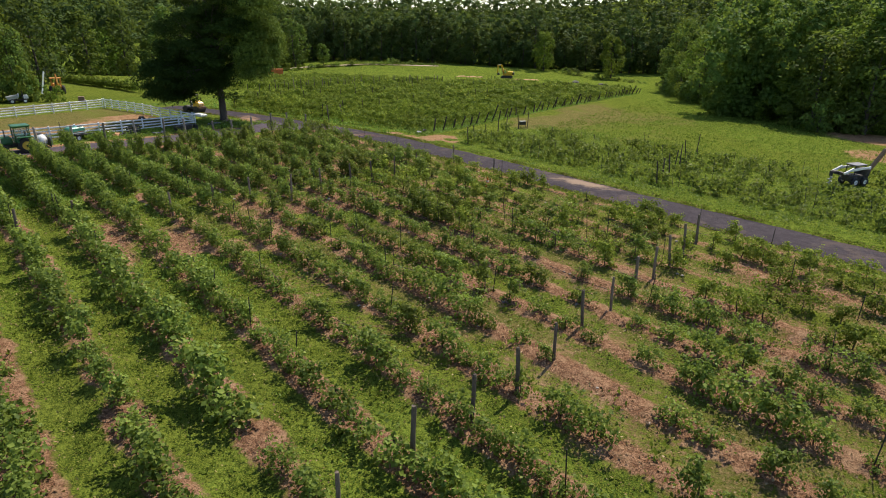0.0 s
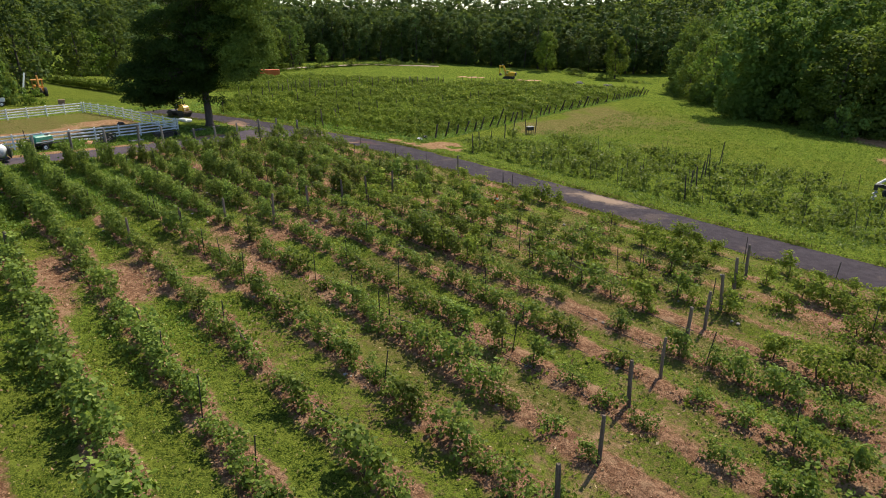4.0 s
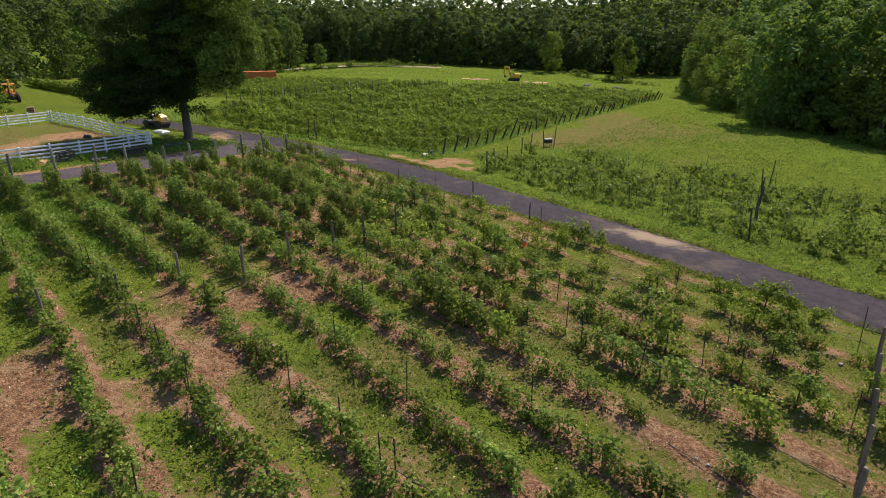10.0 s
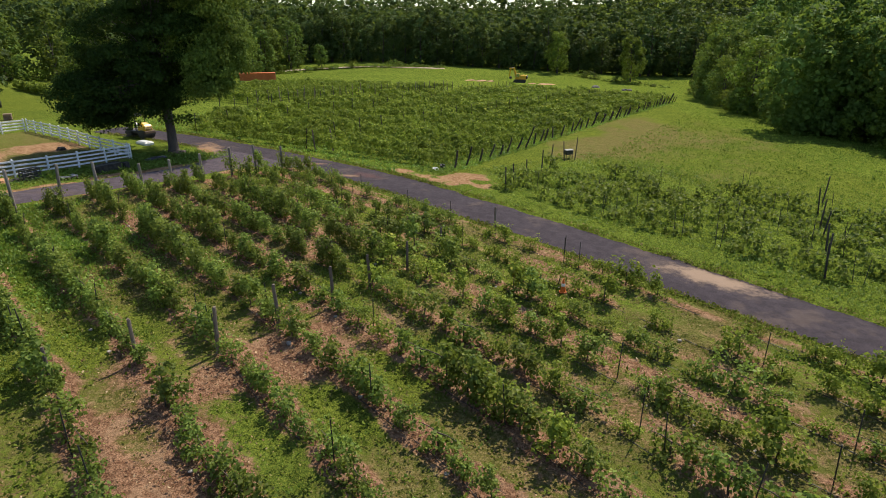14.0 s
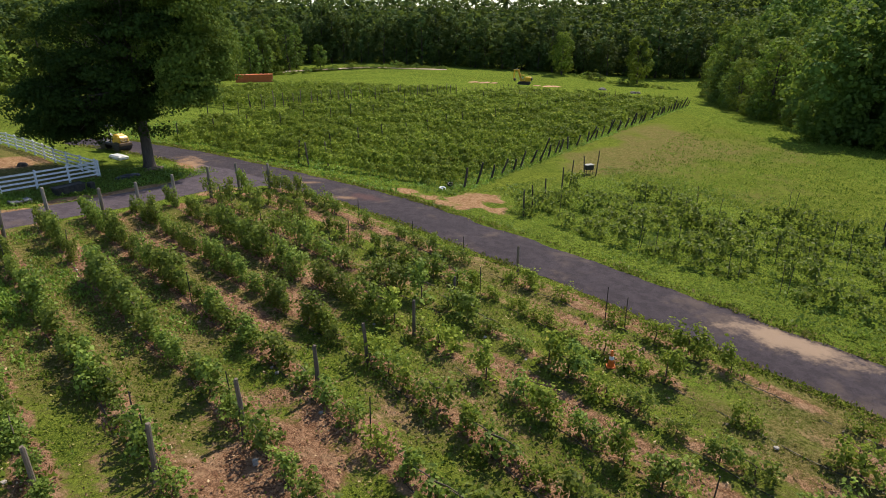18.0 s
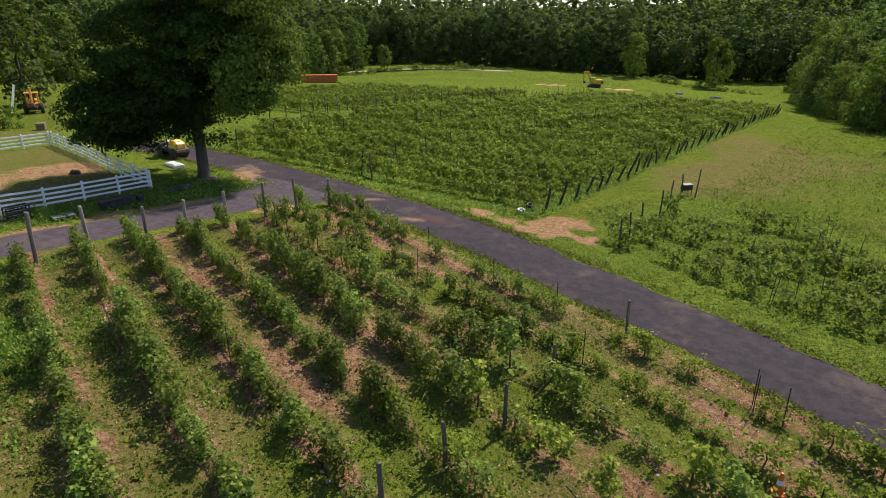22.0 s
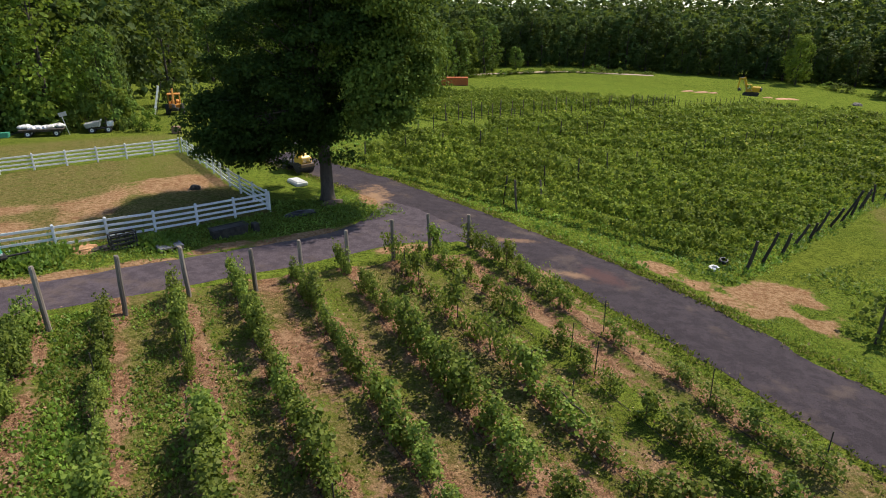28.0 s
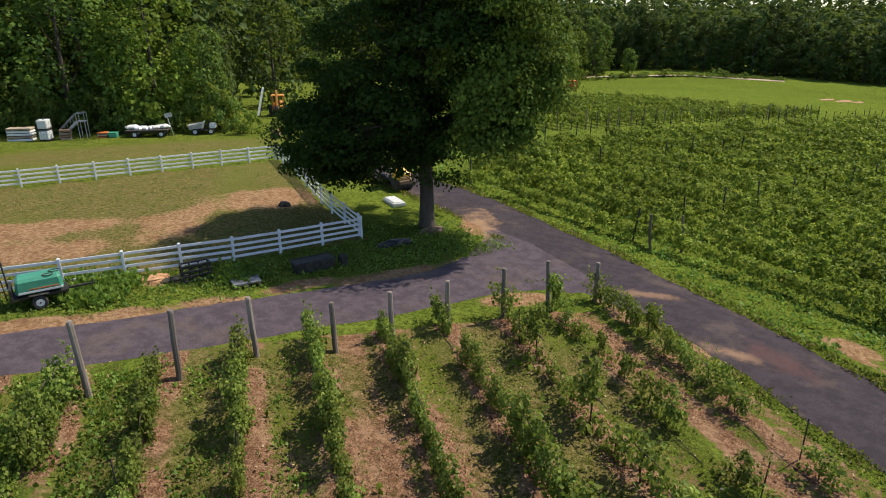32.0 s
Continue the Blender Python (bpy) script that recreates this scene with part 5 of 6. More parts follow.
def track(ob, y, length, high, wide, x0=0.0):
    bm = bmesh.new()
    n = 30
    pts = []
    for i in range(n):
        a = 2 * math.pi * i / n
        cx = (length / 2 - high / 2) * (1 if math.cos(a) > 0 else -1)
        pts.append((x0 + cx + math.cos(a) * high / 2, high / 2 + math.sin(a) * high / 2))
    ring = [[bm.verts.new((px, y + s * wide / 2, pz)) for px, pz in pts] for s in (-1, 1)]
    for i in range(n):
        j = (i + 1) % n
        bm.faces.new((ring[0][i], ring[1][i], ring[1][j], ring[0][j]))
    for rg in ring:
        bm.faces.new(rg)
    bmesh.ops.recalc_face_normals(bm, faces=bm.faces)
    part("track", bm, DARK_STEEL, ob)
    for s in (-1, 0, 1):
        part("roller", bmx(("rod", (x0 + s * length * 0.27, y - wide * 0.55, high * 0.45), (x0 + s * length * 0.27, y + wide * 0.55, high * 0.45), high * 0.27, None, 12)), DARK_STEEL, ob)


def excavator():
    ob = thing("excavator", facing(23.0, 272.0, 168) @ Matrix.Scale(1.2, 4), "yellow tracked excavator with its boom folded on the far field", "excavator")
    for y in (-1.1, 1.1):
        track(ob, y, 4.0, 0.9, 0.6)
    part("undercarriage", bmx(("box", (2.4, 1.8, 0.5), (0, 0, 0.75)), ("rod", (0, 0, 0.9), (0, 0, 1.15), 0.75, None, 16)), DARK_STEEL, ob)
    house = part("body", bmx(("box", (3.6, 2.6, 0.35), (-0.4, 0, 1.3), (0, 0, 0), 0.06), ("box", (2.0, 2.5, 1.0), (-1.2, 0, 1.95), (0, 0, 0), 0.15)), YELLOW, ob)
    part("counterweight", bmx(("box", (0.5, 2.6, 1.0), (-2.35, 0, 1.75), (0, 0, 0), 0.18)), DARK_STEEL, ob)
    cab = part("cab", bmx(("box", (1.3, 1.0, 0.5), (0.6, 0.75, 1.7), (0, 0, 0), 0.05), ("box", (1.3, 1.0, 0.12), (0.6, 0.75, 3.0), (0, 0, 0), 0.05), *[("rod", (x, y, 1.9), (x, y, 3.0), 0.05) for x in (0.0, 1.2) for y in (0.3, 1.2)]), YELLOW, ob)
    part("cab_glass", bmx(("box", (1.2, 0.9, 1.0), (0.6, 0.75, 2.45))), GLASS, cab)
    part("boom", bmx(("box", (3.2, 0.42, 0.62), (1.5, -0.3, 3.0), (0, -70, 0), 0.06), ("box", (1.8, 0.38, 0.5), (2.7, -0.3, 4.5), (0, 6, 0), 0.06)), YELLOW, ob)
    part("stick", bmx(("box", (2.7, 0.34, 0.42), (3.35, -0.3, 3.2), (0, 84, 0), 0.04)), YELLOW, ob)
    part("hydraulic_cylinder", bmx(("rod", (1.4, -0.3, 1.6), (2.1, -0.3, 3.7), 0.09), ("rod", (2.2, -0.3, 4.8), (3.4, -0.3, 4.6), 0.08)), GALV, ob)
    part("bucket", bmx(("box", (0.9, 1.1, 0.8), (3.1, -0.3, 1.6), (0, 25, 0), 0.15, 0.7), *[("box", (0.25, 0.08, 0.06), (2.6, -0.3 + j * 0.2, 1.3), (0, 30, 0), 0.01) for j in (-2, -1, 0, 1, 2)]), DARK_STEEL, ob)


excavator()


def backhoe():
    ob = thing("backhoe_loader", facing(-78.5, 121.5, 128), "orange-yellow backhoe loader parked on the lawn with its arm raised", "backhoe")
    for x, y, r, w in ((-0.9, -0.95, 0.75, 0.45), (-0.9, 0.95, 0.75, 0.45), (1.5, -0.9, 0.48, 0.3), (1.5, 0.9, 0.48, 0.3)):
        add_wheel(ob, (x, y, r), r, w, YELLOW)
    part("chassis", bmx(("box", (4.2, 0.9, 0.4), (0.2, 0, 0.8), (0, 0, 0), 0.05)), DARK_STEEL, ob)
    part("hood", bmx(("box", (1.6, 0.95, 0.85), (1.25, 0, 1.35), (0, 0, 0), 0.1)), ORANGE, ob)
    cab = part("cab", bmx(("box", (1.5, 1.5, 0.5), (-0.4, 0, 1.15), (0, 0, 0), 0.06), ("box", (1.7, 1.7, 0.14), (-0.4, 0, 2.75), (0, 0, 0), 0.06), *[("rod", (-0.4 + a * 0.7, b * 0.7, 1.3), (-0.4 + a * 0.7, b * 0.7, 2.7), 0.05) for a in (-1, 1) for b in (-1, 1)]), ORANGE, ob)
    part("seat", bmx(("box", (0.5, 0.5, 0.15), (-0.4, 0, 1.5)), ("box", (0.12, 0.5, 0.6), (-0.65, 0, 1.8))), BLACK_PLASTIC, cab)
    part("loader_arm", bmx(("box", (2.3, 0.16, 0.25), (1.5, -0.6, 1.2), (0, 18, 0)), ("box", (2.3, 0.16, 0.25), (1.5, 0.6, 1.2), (0, 18, 0))), ORANGE, ob)
    part("loader_bucket", bmx(("box", (0.8, 2.1, 0.75), (2.85, 0, 0.5), (0, -12, 0), 0.12, 0.75)), DARK_STEEL, ob)
    part("boom", bmx(("box", (0.28, 0.26, 2.6), (-1.75, 0, 2.3), (0, -14, 0), 0.04)), ORANGE, ob)
    part("dipper", bmx(("box", (0.24, 0.22, 2.0), (-2.55, 0, 2.5), (0, 24, 0), 0.04)), ORANGE, ob)
    part("hoe_bucket", bmx(("box", (0.55, 0.6, 0.6), (-3.0, 0, 1.35), (0, 20, 0), 0.1, 0.7)), DARK_STEEL, ob)
    for s in (-1, 1):
        part("stabiliser", bmx(("box", (0.16, 0.14, 1.1), (-1.55, s * 0.95, 0.75), (s * 20, 0, 0))), DARK_STEEL, ob)
    ob.scale = (1.12, 1.12, 1.12)


backhoe()


def vibrating_roller():
    ob = thing("compaction_roller", facing(-38.6, 91.0, -28), "yellow ride-on compaction roller with a roll bar, parked under the tree", "roller")
    part("drum", bmx(("rod", (-1.25, -0.7, 0.5), (-1.25, 0.7, 0.5), 0.5, None, 24)), DARK_STEEL, ob)
    part("rear_drum", bmx(("rod", (1.0, -0.7, 0.5), (1.0, 0.7, 0.5), 0.5, None, 24)), DARK_STEEL, ob)
    part("frame", bmx(("box", (3.0, 1.3, 0.28), (-0.1, 0, 0.72), (0, 0, 0), 0.05), *[("box", (1.1, 0.08, 0.3), (x, s * 0.74, 0.6)) for x in (-1.25, 1.0) for s in (-1, 1)]), DARK_STEEL, ob)
    hood = part("hood", bmx(("box", (1.35, 1.25, 0.75), (0.85, 0, 1.2), (0, 0, 0), 0.16, 0.86), ("box", (0.8, 1.0, 0.25), (0.7, 0, 1.6), (0, 0, 0), 0.1, 0.8)), YELLOW, ob, "bright yellow engine hood")
    part("grille", bmx(*[("box", (0.03, 0.9, 0.05), (1.52, 0, 1.0 + 0.1 * i)) for i in range(4)]), BLACK_PLASTIC, hood)
    part("bumper", bmx(("box", (0.16, 1.35, 0.3), (1.6, 0, 0.75), (0, 0, 0), 0.04)), WOOD_BROWN, ob)
    part("seat", bmx(("box", (0.5, 0.5, 0.14), (-0.25, 0, 1.15), (0, 0, 0), 0.05), ("box", (0.12, 0.5, 0.5), (0.05, 0, 1.42), (0, 0, 0), 0.05)), BLACK_PLASTIC, ob)
    part("steering_column", bmx(("rod", (-0.9, 0, 0.85), (-0.7, 0, 1.5), 0.05), ("rod", (-0.72, 0, 1.5), (-0.68, 0, 1.54), 0.2, None, 16)), BLACK_PLASTIC, ob)
    part("roll_bar", bmx(("rod", (0.1, -0.6, 0.8), (0.1, -0.6, 2.5), 0.05), ("rod", (0.1, 0.6, 0.8), (0.1, 0.6, 2.5), 0.05), ("rod", (0.1, -0.6, 2.5), (0.1, 0.6, 2.5), 0.05)), DARK_STEEL, ob)
    part("canopy", bmx(("box", (1.5, 1.4, 0.06), (-0.2, 0, 2.55), (0, 0, 0), 0.03)), DARK_STEEL, ob)


vibrating_roller()
slab = part("white_slab", bmx(("box", (1.9, 1.0, 0.3), (0, 0, 0.15), (0, 0, 0), 0.05), ("box", (1.7, 0.8, 0.08), (0, 0, 0.33), (0, 0, 0), 0.03)), PLASTIC)
slab.matrix_world = facing(-36.2, 86.8, -34)
tagged(slab, "white plastic tray lying on the grass by the roller", "tray")


def tractor():
    ob = thing("tractor", facing(-41.2, 55.9, 225), "green farm tractor with a glazed cab standing on the lane", "tractor")
    for x, y, r, w in ((-0.75, -0.8, 0.72, 0.42), (-0.75, 0.8, 0.72, 0.42), (1.15, -0.75, 0.48, 0.3), (1.15, 0.75, 0.48, 0.3)):
        add_wheel(ob, (x, y, r), r, w, RIM_YELLOW, "wheel with a yellow rim")
    part("chassis", bmx(("box", (3.0, 0.5, 0.4), (0.2, 0, 0.75), (0, 0, 0), 0.05)), DARK_STEEL, ob)
    part("hood", bmx(("box", (1.6, 0.8, 0.75), (0.95, 0, 1.25), (0, 0, 0), 0.14, 0.88)), GREEN, ob)
    for s in (-1, 1):
        part("fender", bmx(("box", (1.2, 0.45, 0.1), (-0.75, s * 0.8, 1.5), (0, 0, 0), 0.04), ("box", (0.1, 0.45, 0.5), (-0.15, s * 0.8, 1.28), (0, 0, 0), 0.03)), GREEN, ob)
    cab = part("cab", bmx(("box", (1.5, 1.5, 0.16), (-0.6, 0, 2.5), (0, 0, 0), 0.07), ("box", (1.3, 1.2, 0.3), (-0.6, 0, 1.15)), *[("rod", (-0.6 + a * 0.62, b * 0.62, 1.2), (-0.6 + a * 0.6, b * 0.6, 2.45), 0.045) for a in (-1, 1) for b in (-1, 1)]), GREEN, ob)
    part("cab_glass", bmx(("box", (1.2, 1.2, 1.1), (-0.6, 0, 1.85))), GLASS, cab)
    part("seat", bmx(("box", (0.45, 0.5, 0.15), (-0.7, 0, 1.42)), ("box", (0.12, 0.5, 0.55), (-0.9, 0, 1.7))), BLACK_PLASTIC, cab)
    part("exhaust", bmx(("rod", (0.75, 0.32, 1.5), (0.75, 0.32, 2.3), 0.05)), DARK_STEEL, ob)
    sp = thing("sprayer", facing(-39.75, 57.4, 225), "white plastic sprayer tank on a black frame behind the tractor", "sprayer")
    bm = bmesh.new()
    bmesh.ops.create_uvsphere(bm, u_segments=18, v_segments=12, radius=0.6, matrix=Matrix.Translation((0, 0, 1.0)) @ Matrix.Diagonal((0.95, 1.05, 1.05, 1)))
    part("tank", bm, PLASTIC, sp)
    part("lid", bmx(("rod", (0, 0, 1.58), (0, 0, 1.68), 0.2, None, 14)), BLACK_PLASTIC, sp)
    part("frame", bmx(("box", (1.1, 1.3, 0.1), (0, 0, 0.35)), ("box", (0.08, 1.5, 0.9), (-0.65, 0, 0.85)), ("box", (0.7, 0.1, 0.1), (0.8, 0, 0.5)), ("box", (0.2, 0.2, 0.36), (0, 0, 0.17))), DARK_STEEL, sp)
    part("boom_arm", bmx(("rod", (-0.75, -0.75, 0.6), (-0.75, -0.95, 1.7), 0.035), ("rod", (-0.75, 0.75, 0.6), (-0.75, 0.95, 1.7), 0.035)), GALV, sp)


tractor()


def green_trailer():
    ob = thing("sprayer_trailer", facing(-40.25, 63.75, 62), "teal-green hooded sprayer trailer parked in weeds at the fence", "trailer")
    hood = part("hood", bmx(("box", (2.1, 1.25, 0.75), (0, 0, 1.15), (0, 0, 0), 0.12, 0.9)), TEAL, ob, "teal-green plastic hood")
    part("stripe", bmx(("box", (1.9, 1.262, 0.09), (0.05, 0, 0.9), (0, 0, 0), 0.0)), WHITE_PAINT, hood, "white and red stripe")
    part("red_stripe", bmx(("box", (1.3, 1.25, 0.05), (0.2, 0, 1.03), (0, 0, 0), 0.0)), RUSTY_RED, hood)
    for x, y in ((0.75, 0.1), (0.45, -0.35)):
        bm = bmesh.new()
        n = 14
        ringp = [(x + 0.24 * math.cos(2 * math.pi * i / n), y + 0.16 * math.sin(2 * math.pi * i / n), 1.545) for i in range(n + 1)]
        for a, b in zip(ringp, ringp[1:]):
            rod(bm, a, b, 0.025, None, 5)
        part("hose_ring", bm, HOSE, hood)
    part("frame", bmx(("box", (2.4, 1.1, 0.12), (0, 0, 0.62)), ("box", (1.4, 0.12, 0.1), (1.7, 0, 0.55)), ("box", (0.12, 1.2, 0.7), (-1.2, 0, 0.85))), DARK_STEEL, ob)
    for y in (-0.68, 0.68):
        add_wheel(ob, (-0.1, y, 0.34), 0.34, 0.22, WHITE_PAINT, "wheel with a white rim")
        part("mudguard", bmx(("box", (0.85, 0.26, 0.05), (-0.1, y, 0.74), (0, 0, 0), 0.02)), DARK_STEEL, ob)
    part("jack", bmx(("rod", (2.3, 0, 0.0), (2.3, 0, 0.75), 0.035)), DARK_STEEL, ob)
    ob.scale = (0.88, 0.9, 0.92)
    part("mast", bmx(("rod", (-1.3, 0.5, 0.5), (-1.35, 0.55, 2.25), 0.04), ("rod", (-1.45, 0.2, 0.4), (-1.5, 0.1, 1.5), 0.03)), DARK_STEEL, ob)


green_trailer()


def skid_steer():
    ob = thing("skid_steer", facing(40.5, 60.3, 196), "white and black skid steer with an auger on the slope", "skid steer")
    for x in (-0.55, 0.6):
        for y in (-0.75, 0.75):
            add_wheel(ob, (x, y, 0.42), 0.42, 0.3, WHITE_PAINT)
    part("body", bmx(("box", (2.2, 1.1, 0.6), (-0.1, 0, 0.75), (0, 0, 0), 0.06), ("box", (0.6, 1.2, 0.8), (-1.0, 0, 1.25), (0, 0, 0), 0.1)), DARK_STEEL, ob)
    part("cage", bmx(*[("rod", (a, b, 1.0), (a, b, 2.0), 0.045) for a in (-0.6, 0.65) for b in (-0.5, 0.5)], ("box", (1.4, 1.1, 0.1), (0, 0, 2.02), (0, 0, 0), 0.03), *[("rod", (-0.6, s * 0.5, 1.2 + 0.2 * i), (0.6, s * 0.5, 1.2 + 0.2 * i), 0.015) for i in range(4) for s in (-1, 1)]), DARK_STEEL, ob)
    part("roof", bmx(("box", (1.5, 1.2, 0.06), (0, 0, 2.1), (0, 0, 0), 0.02)), PLY_GREY, ob)
    for s in (-1, 1):
        part("lift_arm", bmx(("box", (2.3, 0.14, 0.22), (0.1, s * 0.68, 1.75), (0, 4, 0)), ("box", (1.2, 0.14, 0.2), (1.6, s * 0.68, 1.6), (0, 22, 0))), WHITE_PAINT, ob)
    head = part("auger_head", bmx(("box", (0.3, 1.2, 0.3), (2.15, 0, 1.35)), ("box", (0.9, 0.2, 0.2), (2.6, 0, 1.45)), ("rod", (3.0, 0, 1.1), (3.0, 0, 1.6), 0.16)), DARK_STEEL, ob)
    bm = bmx(("rod", (3.0, 0, 0.02), (3.0, 0, 1.1), 0.035))
    for i in range(22):
        a = i * 0.75
        box(bm, (0.2, 0.14, 0.03), (3.0 + 0.11 * math.cos(a), 0.11 * math.sin(a), 0.05 + i * 0.045), (0, 10, math.degrees(a)), 0.0)
    part("auger_bit", bm, GALV, head)
    part("tail_light", bmx(("box", (0.05, 0.15, 0.2), (-1.32, 0.45, 1.2))), RUSTY_RED, ob)
    lean = part("leaning_timber", bmx(("box", (0.32, 0.32, 4.1), (0, 0, 2.0), (0, 0, 0), 0.03)), WOOD_BROWN)
    lean.matrix_world = facing(41.5, 61.0, 0) @ pose(0, 0, 0, 8, 24, 0)
    tagged(lean, "thick brown timber post set leaning beside the skid steer", "post")


skid_steer()


def dumper():
    ob = thing("utility_dumper", facing(-72.9, 102.0, 40), "white and grey four-wheeled utility dumper parked at the hedge", "utility vehicle")
    for x in (-0.85, 0.95):
        for y in (-0.62, 0.62):
            add_wheel(ob, (x, y, 0.38), 0.38, 0.28, WHITE_PAINT, "wheel with a pale rim")
    part("frame", bmx(("box", (2.6, 0.8, 0.2), (0.05, 0, 0.55))), DARK_STEEL, ob)
    part("skip", bmx(("box", (1.5, 1.35, 0.6), (-0.75, 0, 1.0), (0, -8, 0), 0.06, 1.15)), CONCRETE, ob)
    part("skip_gate", bmx(("box", (0.08, 1.4, 0.9), (0.1, 0, 1.15), (0, 18, 0), 0.02)), WHITE_PAINT, ob)
    part("hood", bmx(("box", (0.75, 1.0, 0.6), (1.15, 0, 1.0), (0, 0, 0), 0.08)), WHITE_PAINT, ob)
    part("seat", bmx(("box", (0.4, 0.5, 0.12), (0.55, 0, 1.05)), ("box", (0.1, 0.5, 0.4), (0.72, 0, 1.3))), BLACK_PLASTIC, ob)
    part("roll_bar", bmx(("rod", (0.8, -0.45, 0.7), (0.8, -0.45, 2.1), 0.035), ("rod", (0.8, 0.45, 0.7), (0.8, 0.45, 2.1), 0.035), ("rod", (0.8, -0.45, 2.1), (0.8, 0.45, 2.1), 0.035)), DARK_STEEL, ob)


dumper()


def wagon():
    ob = thing("flatbed_wagon", facing(-76.7, 97.4, 38), "dark flatbed farm wagon loaded with crumpled white sheeting", "wagon")
    part("bed", bmx(("box", (4.6, 1.9, 0.14), (0, 0, 0.82), (0, 0, 0), 0.02), ("box", (4.4, 0.14, 0.2), (0, -0.6, 0.66)), ("box", (4.4, 0.14, 0.2), (0, 0.6, 0.66))), DARK_POST, ob)
    for x in (-1.4, 1.5):
        for y in (-0.75, 0.75):
            add_wheel(ob, (x, y, 0.36), 0.36, 0.22, WHITE_PAINT, "wheel with a pale rim")
    part("drawbar", bmx(("rod", (-2.3, 0, 0.6), (-3.4, 0, 0.3), 0.05)), DARK_STEEL, ob)
    for i in range(9):
        bm = bmesh.new()
        bmesh.ops.create_uvsphere(bm, u_segments=12, v_segments=8, radius=0.45)
        for v in bm.verts:
            v.co = Vector((v.co.x * rng.uniform(1.2, 1.3), v.co.y * 1.4, v.co.z * 0.62)) * (1 + 0.16 * math.sin(v.co.x * 9 + i) * math.cos(v.co.y * 8))
        roll = part("sheeting_roll", bm, SHEETING)
        roll.matrix_world = ob.matrix_world @ pose(-1.95 + i * 0.48, rng.normal(0, 0.12), 1.05 + rng.normal(0, 0.06), 0, 0, rng.uniform(-30, 30))
        tagged(roll, "crumpled roll of white plastic sheeting on the wagon", "sheeting", "sheeting rolls on the wagon")
    pole = thing("signal_mast", facing(-74.9, 99.3, 30), "pale metal pole with a panel leaning by the wagon", "panel")
    part("pole", bmx(("rod", (0, 0, 0), (-0.45, 0, 2.3), 0.05)), GALV, pole)
    part("panel", bmx(("box", (0.9, 0.05, 0.5), (-0.3, 0, 2.4), (0, -12, 0))), GALV, pole)


wagon()


def platform_stairs():
    ob = thing("platform_stairs", facing(-82.4, 92.6, 40), "grey galvanised work platform with stairs and handrails", "stairs")
    for s in (-0.45, 0.45):
        part("stringer", bmx(("box", (2.9, 0.06, 0.2), (-0.9, s, 1.0), (0, -42, 0))), GALV, ob)
        part("handrail", bmx(("rod", (-1.9, s, 1.0), (0.1, s, 2.85), 0.035), ("rod", (0.1, s, 2.85), (1.0, s, 2.85), 0.035), *[("rod", (-1.9 + t, s, 0.1 + t * 0.93), (-1.9 + t, s, 1.0 + t * 0.93), 0.025) for t in (0.0, 0.7, 1.4)], *[("rod", (t, s, 1.9), (t, s, 2.85), 0.03) for t in (0.15, 1.0)]), GALV, ob)
        for x in (0.2, 0.95):
            part("leg", bmx(("rod", (x, s, 0), (x, s, 1.9), 0.045)), GALV, ob)
    for i in range(8):
        part("step", bmx(("box", (0.24, 0.86, 0.04), (-1.85 + 0.26 * i, 0, 0.2 + 0.235 * i))), GALV, ob)
    part("platform", bmx(("box", (0.95, 0.95, 0.06), (0.57, 0, 1.92))), GALV, ob)


platform_stairs()


def tote(x, y, up, first_one=None):
    m = facing(x, y, 38, up)
    if first_one is not None:
        return copy_thing(first_one, m)
    ob = thing("tote_tank", m, "white plastic bulk tank in a steel cage, stacked on another", "tote tank", "stacked tote tanks")
    part("tank", bmx(("box", (1.0, 1.15, 0.95), (0, 0, 0.66), (0, 0, 0), 0.08)), PLASTIC, ob)
    part("lid", bmx(("rod", (0, 0, 1.13), (0, 0, 1.18), 0.1, None, 12)), BLACK_PLASTIC, ob)
    part("cage", bmx(*[("rod", (a * 0.53, -0.6 + 0.3 * i, 0.16), (a * 0.53, -0.6 + 0.3 * i, 1.16), 0.014, None, 5) for a in (-1, 1) for i in range(5)], *[("rod", (-0.53 + 0.265 * i, b * 0.6, 0.16), (-0.53 + 0.265 * i, b * 0.6, 1.16), 0.014, None, 5) for b in (-1, 1) for i in range(5)],
                     *[("box", (1.08, 0.02, 0.02), (0, b * 0.6, h)) for b in (-1, 1) for h in (0.4, 0.75, 1.15)], *[("box", (0.02, 1.2, 0.02), (a * 0.53, 0, h)) for a in (-1, 1) for h in (0.4, 0.75, 1.15)]), GALV, ob)
    part("base", bmx(("box", (1.08, 1.2, 0.04), (0, 0, 0.14)), *[("box", (0.12, 1.2, 0.12), (s * 0.45, 0, 0.06)) for s in (-1, 0, 1)]), DARK_STEEL, ob)
    return ob


t1 = tote(-83.6, 89.6, 0.0)
tote(-83.6, 89.6, 1.19, t1)


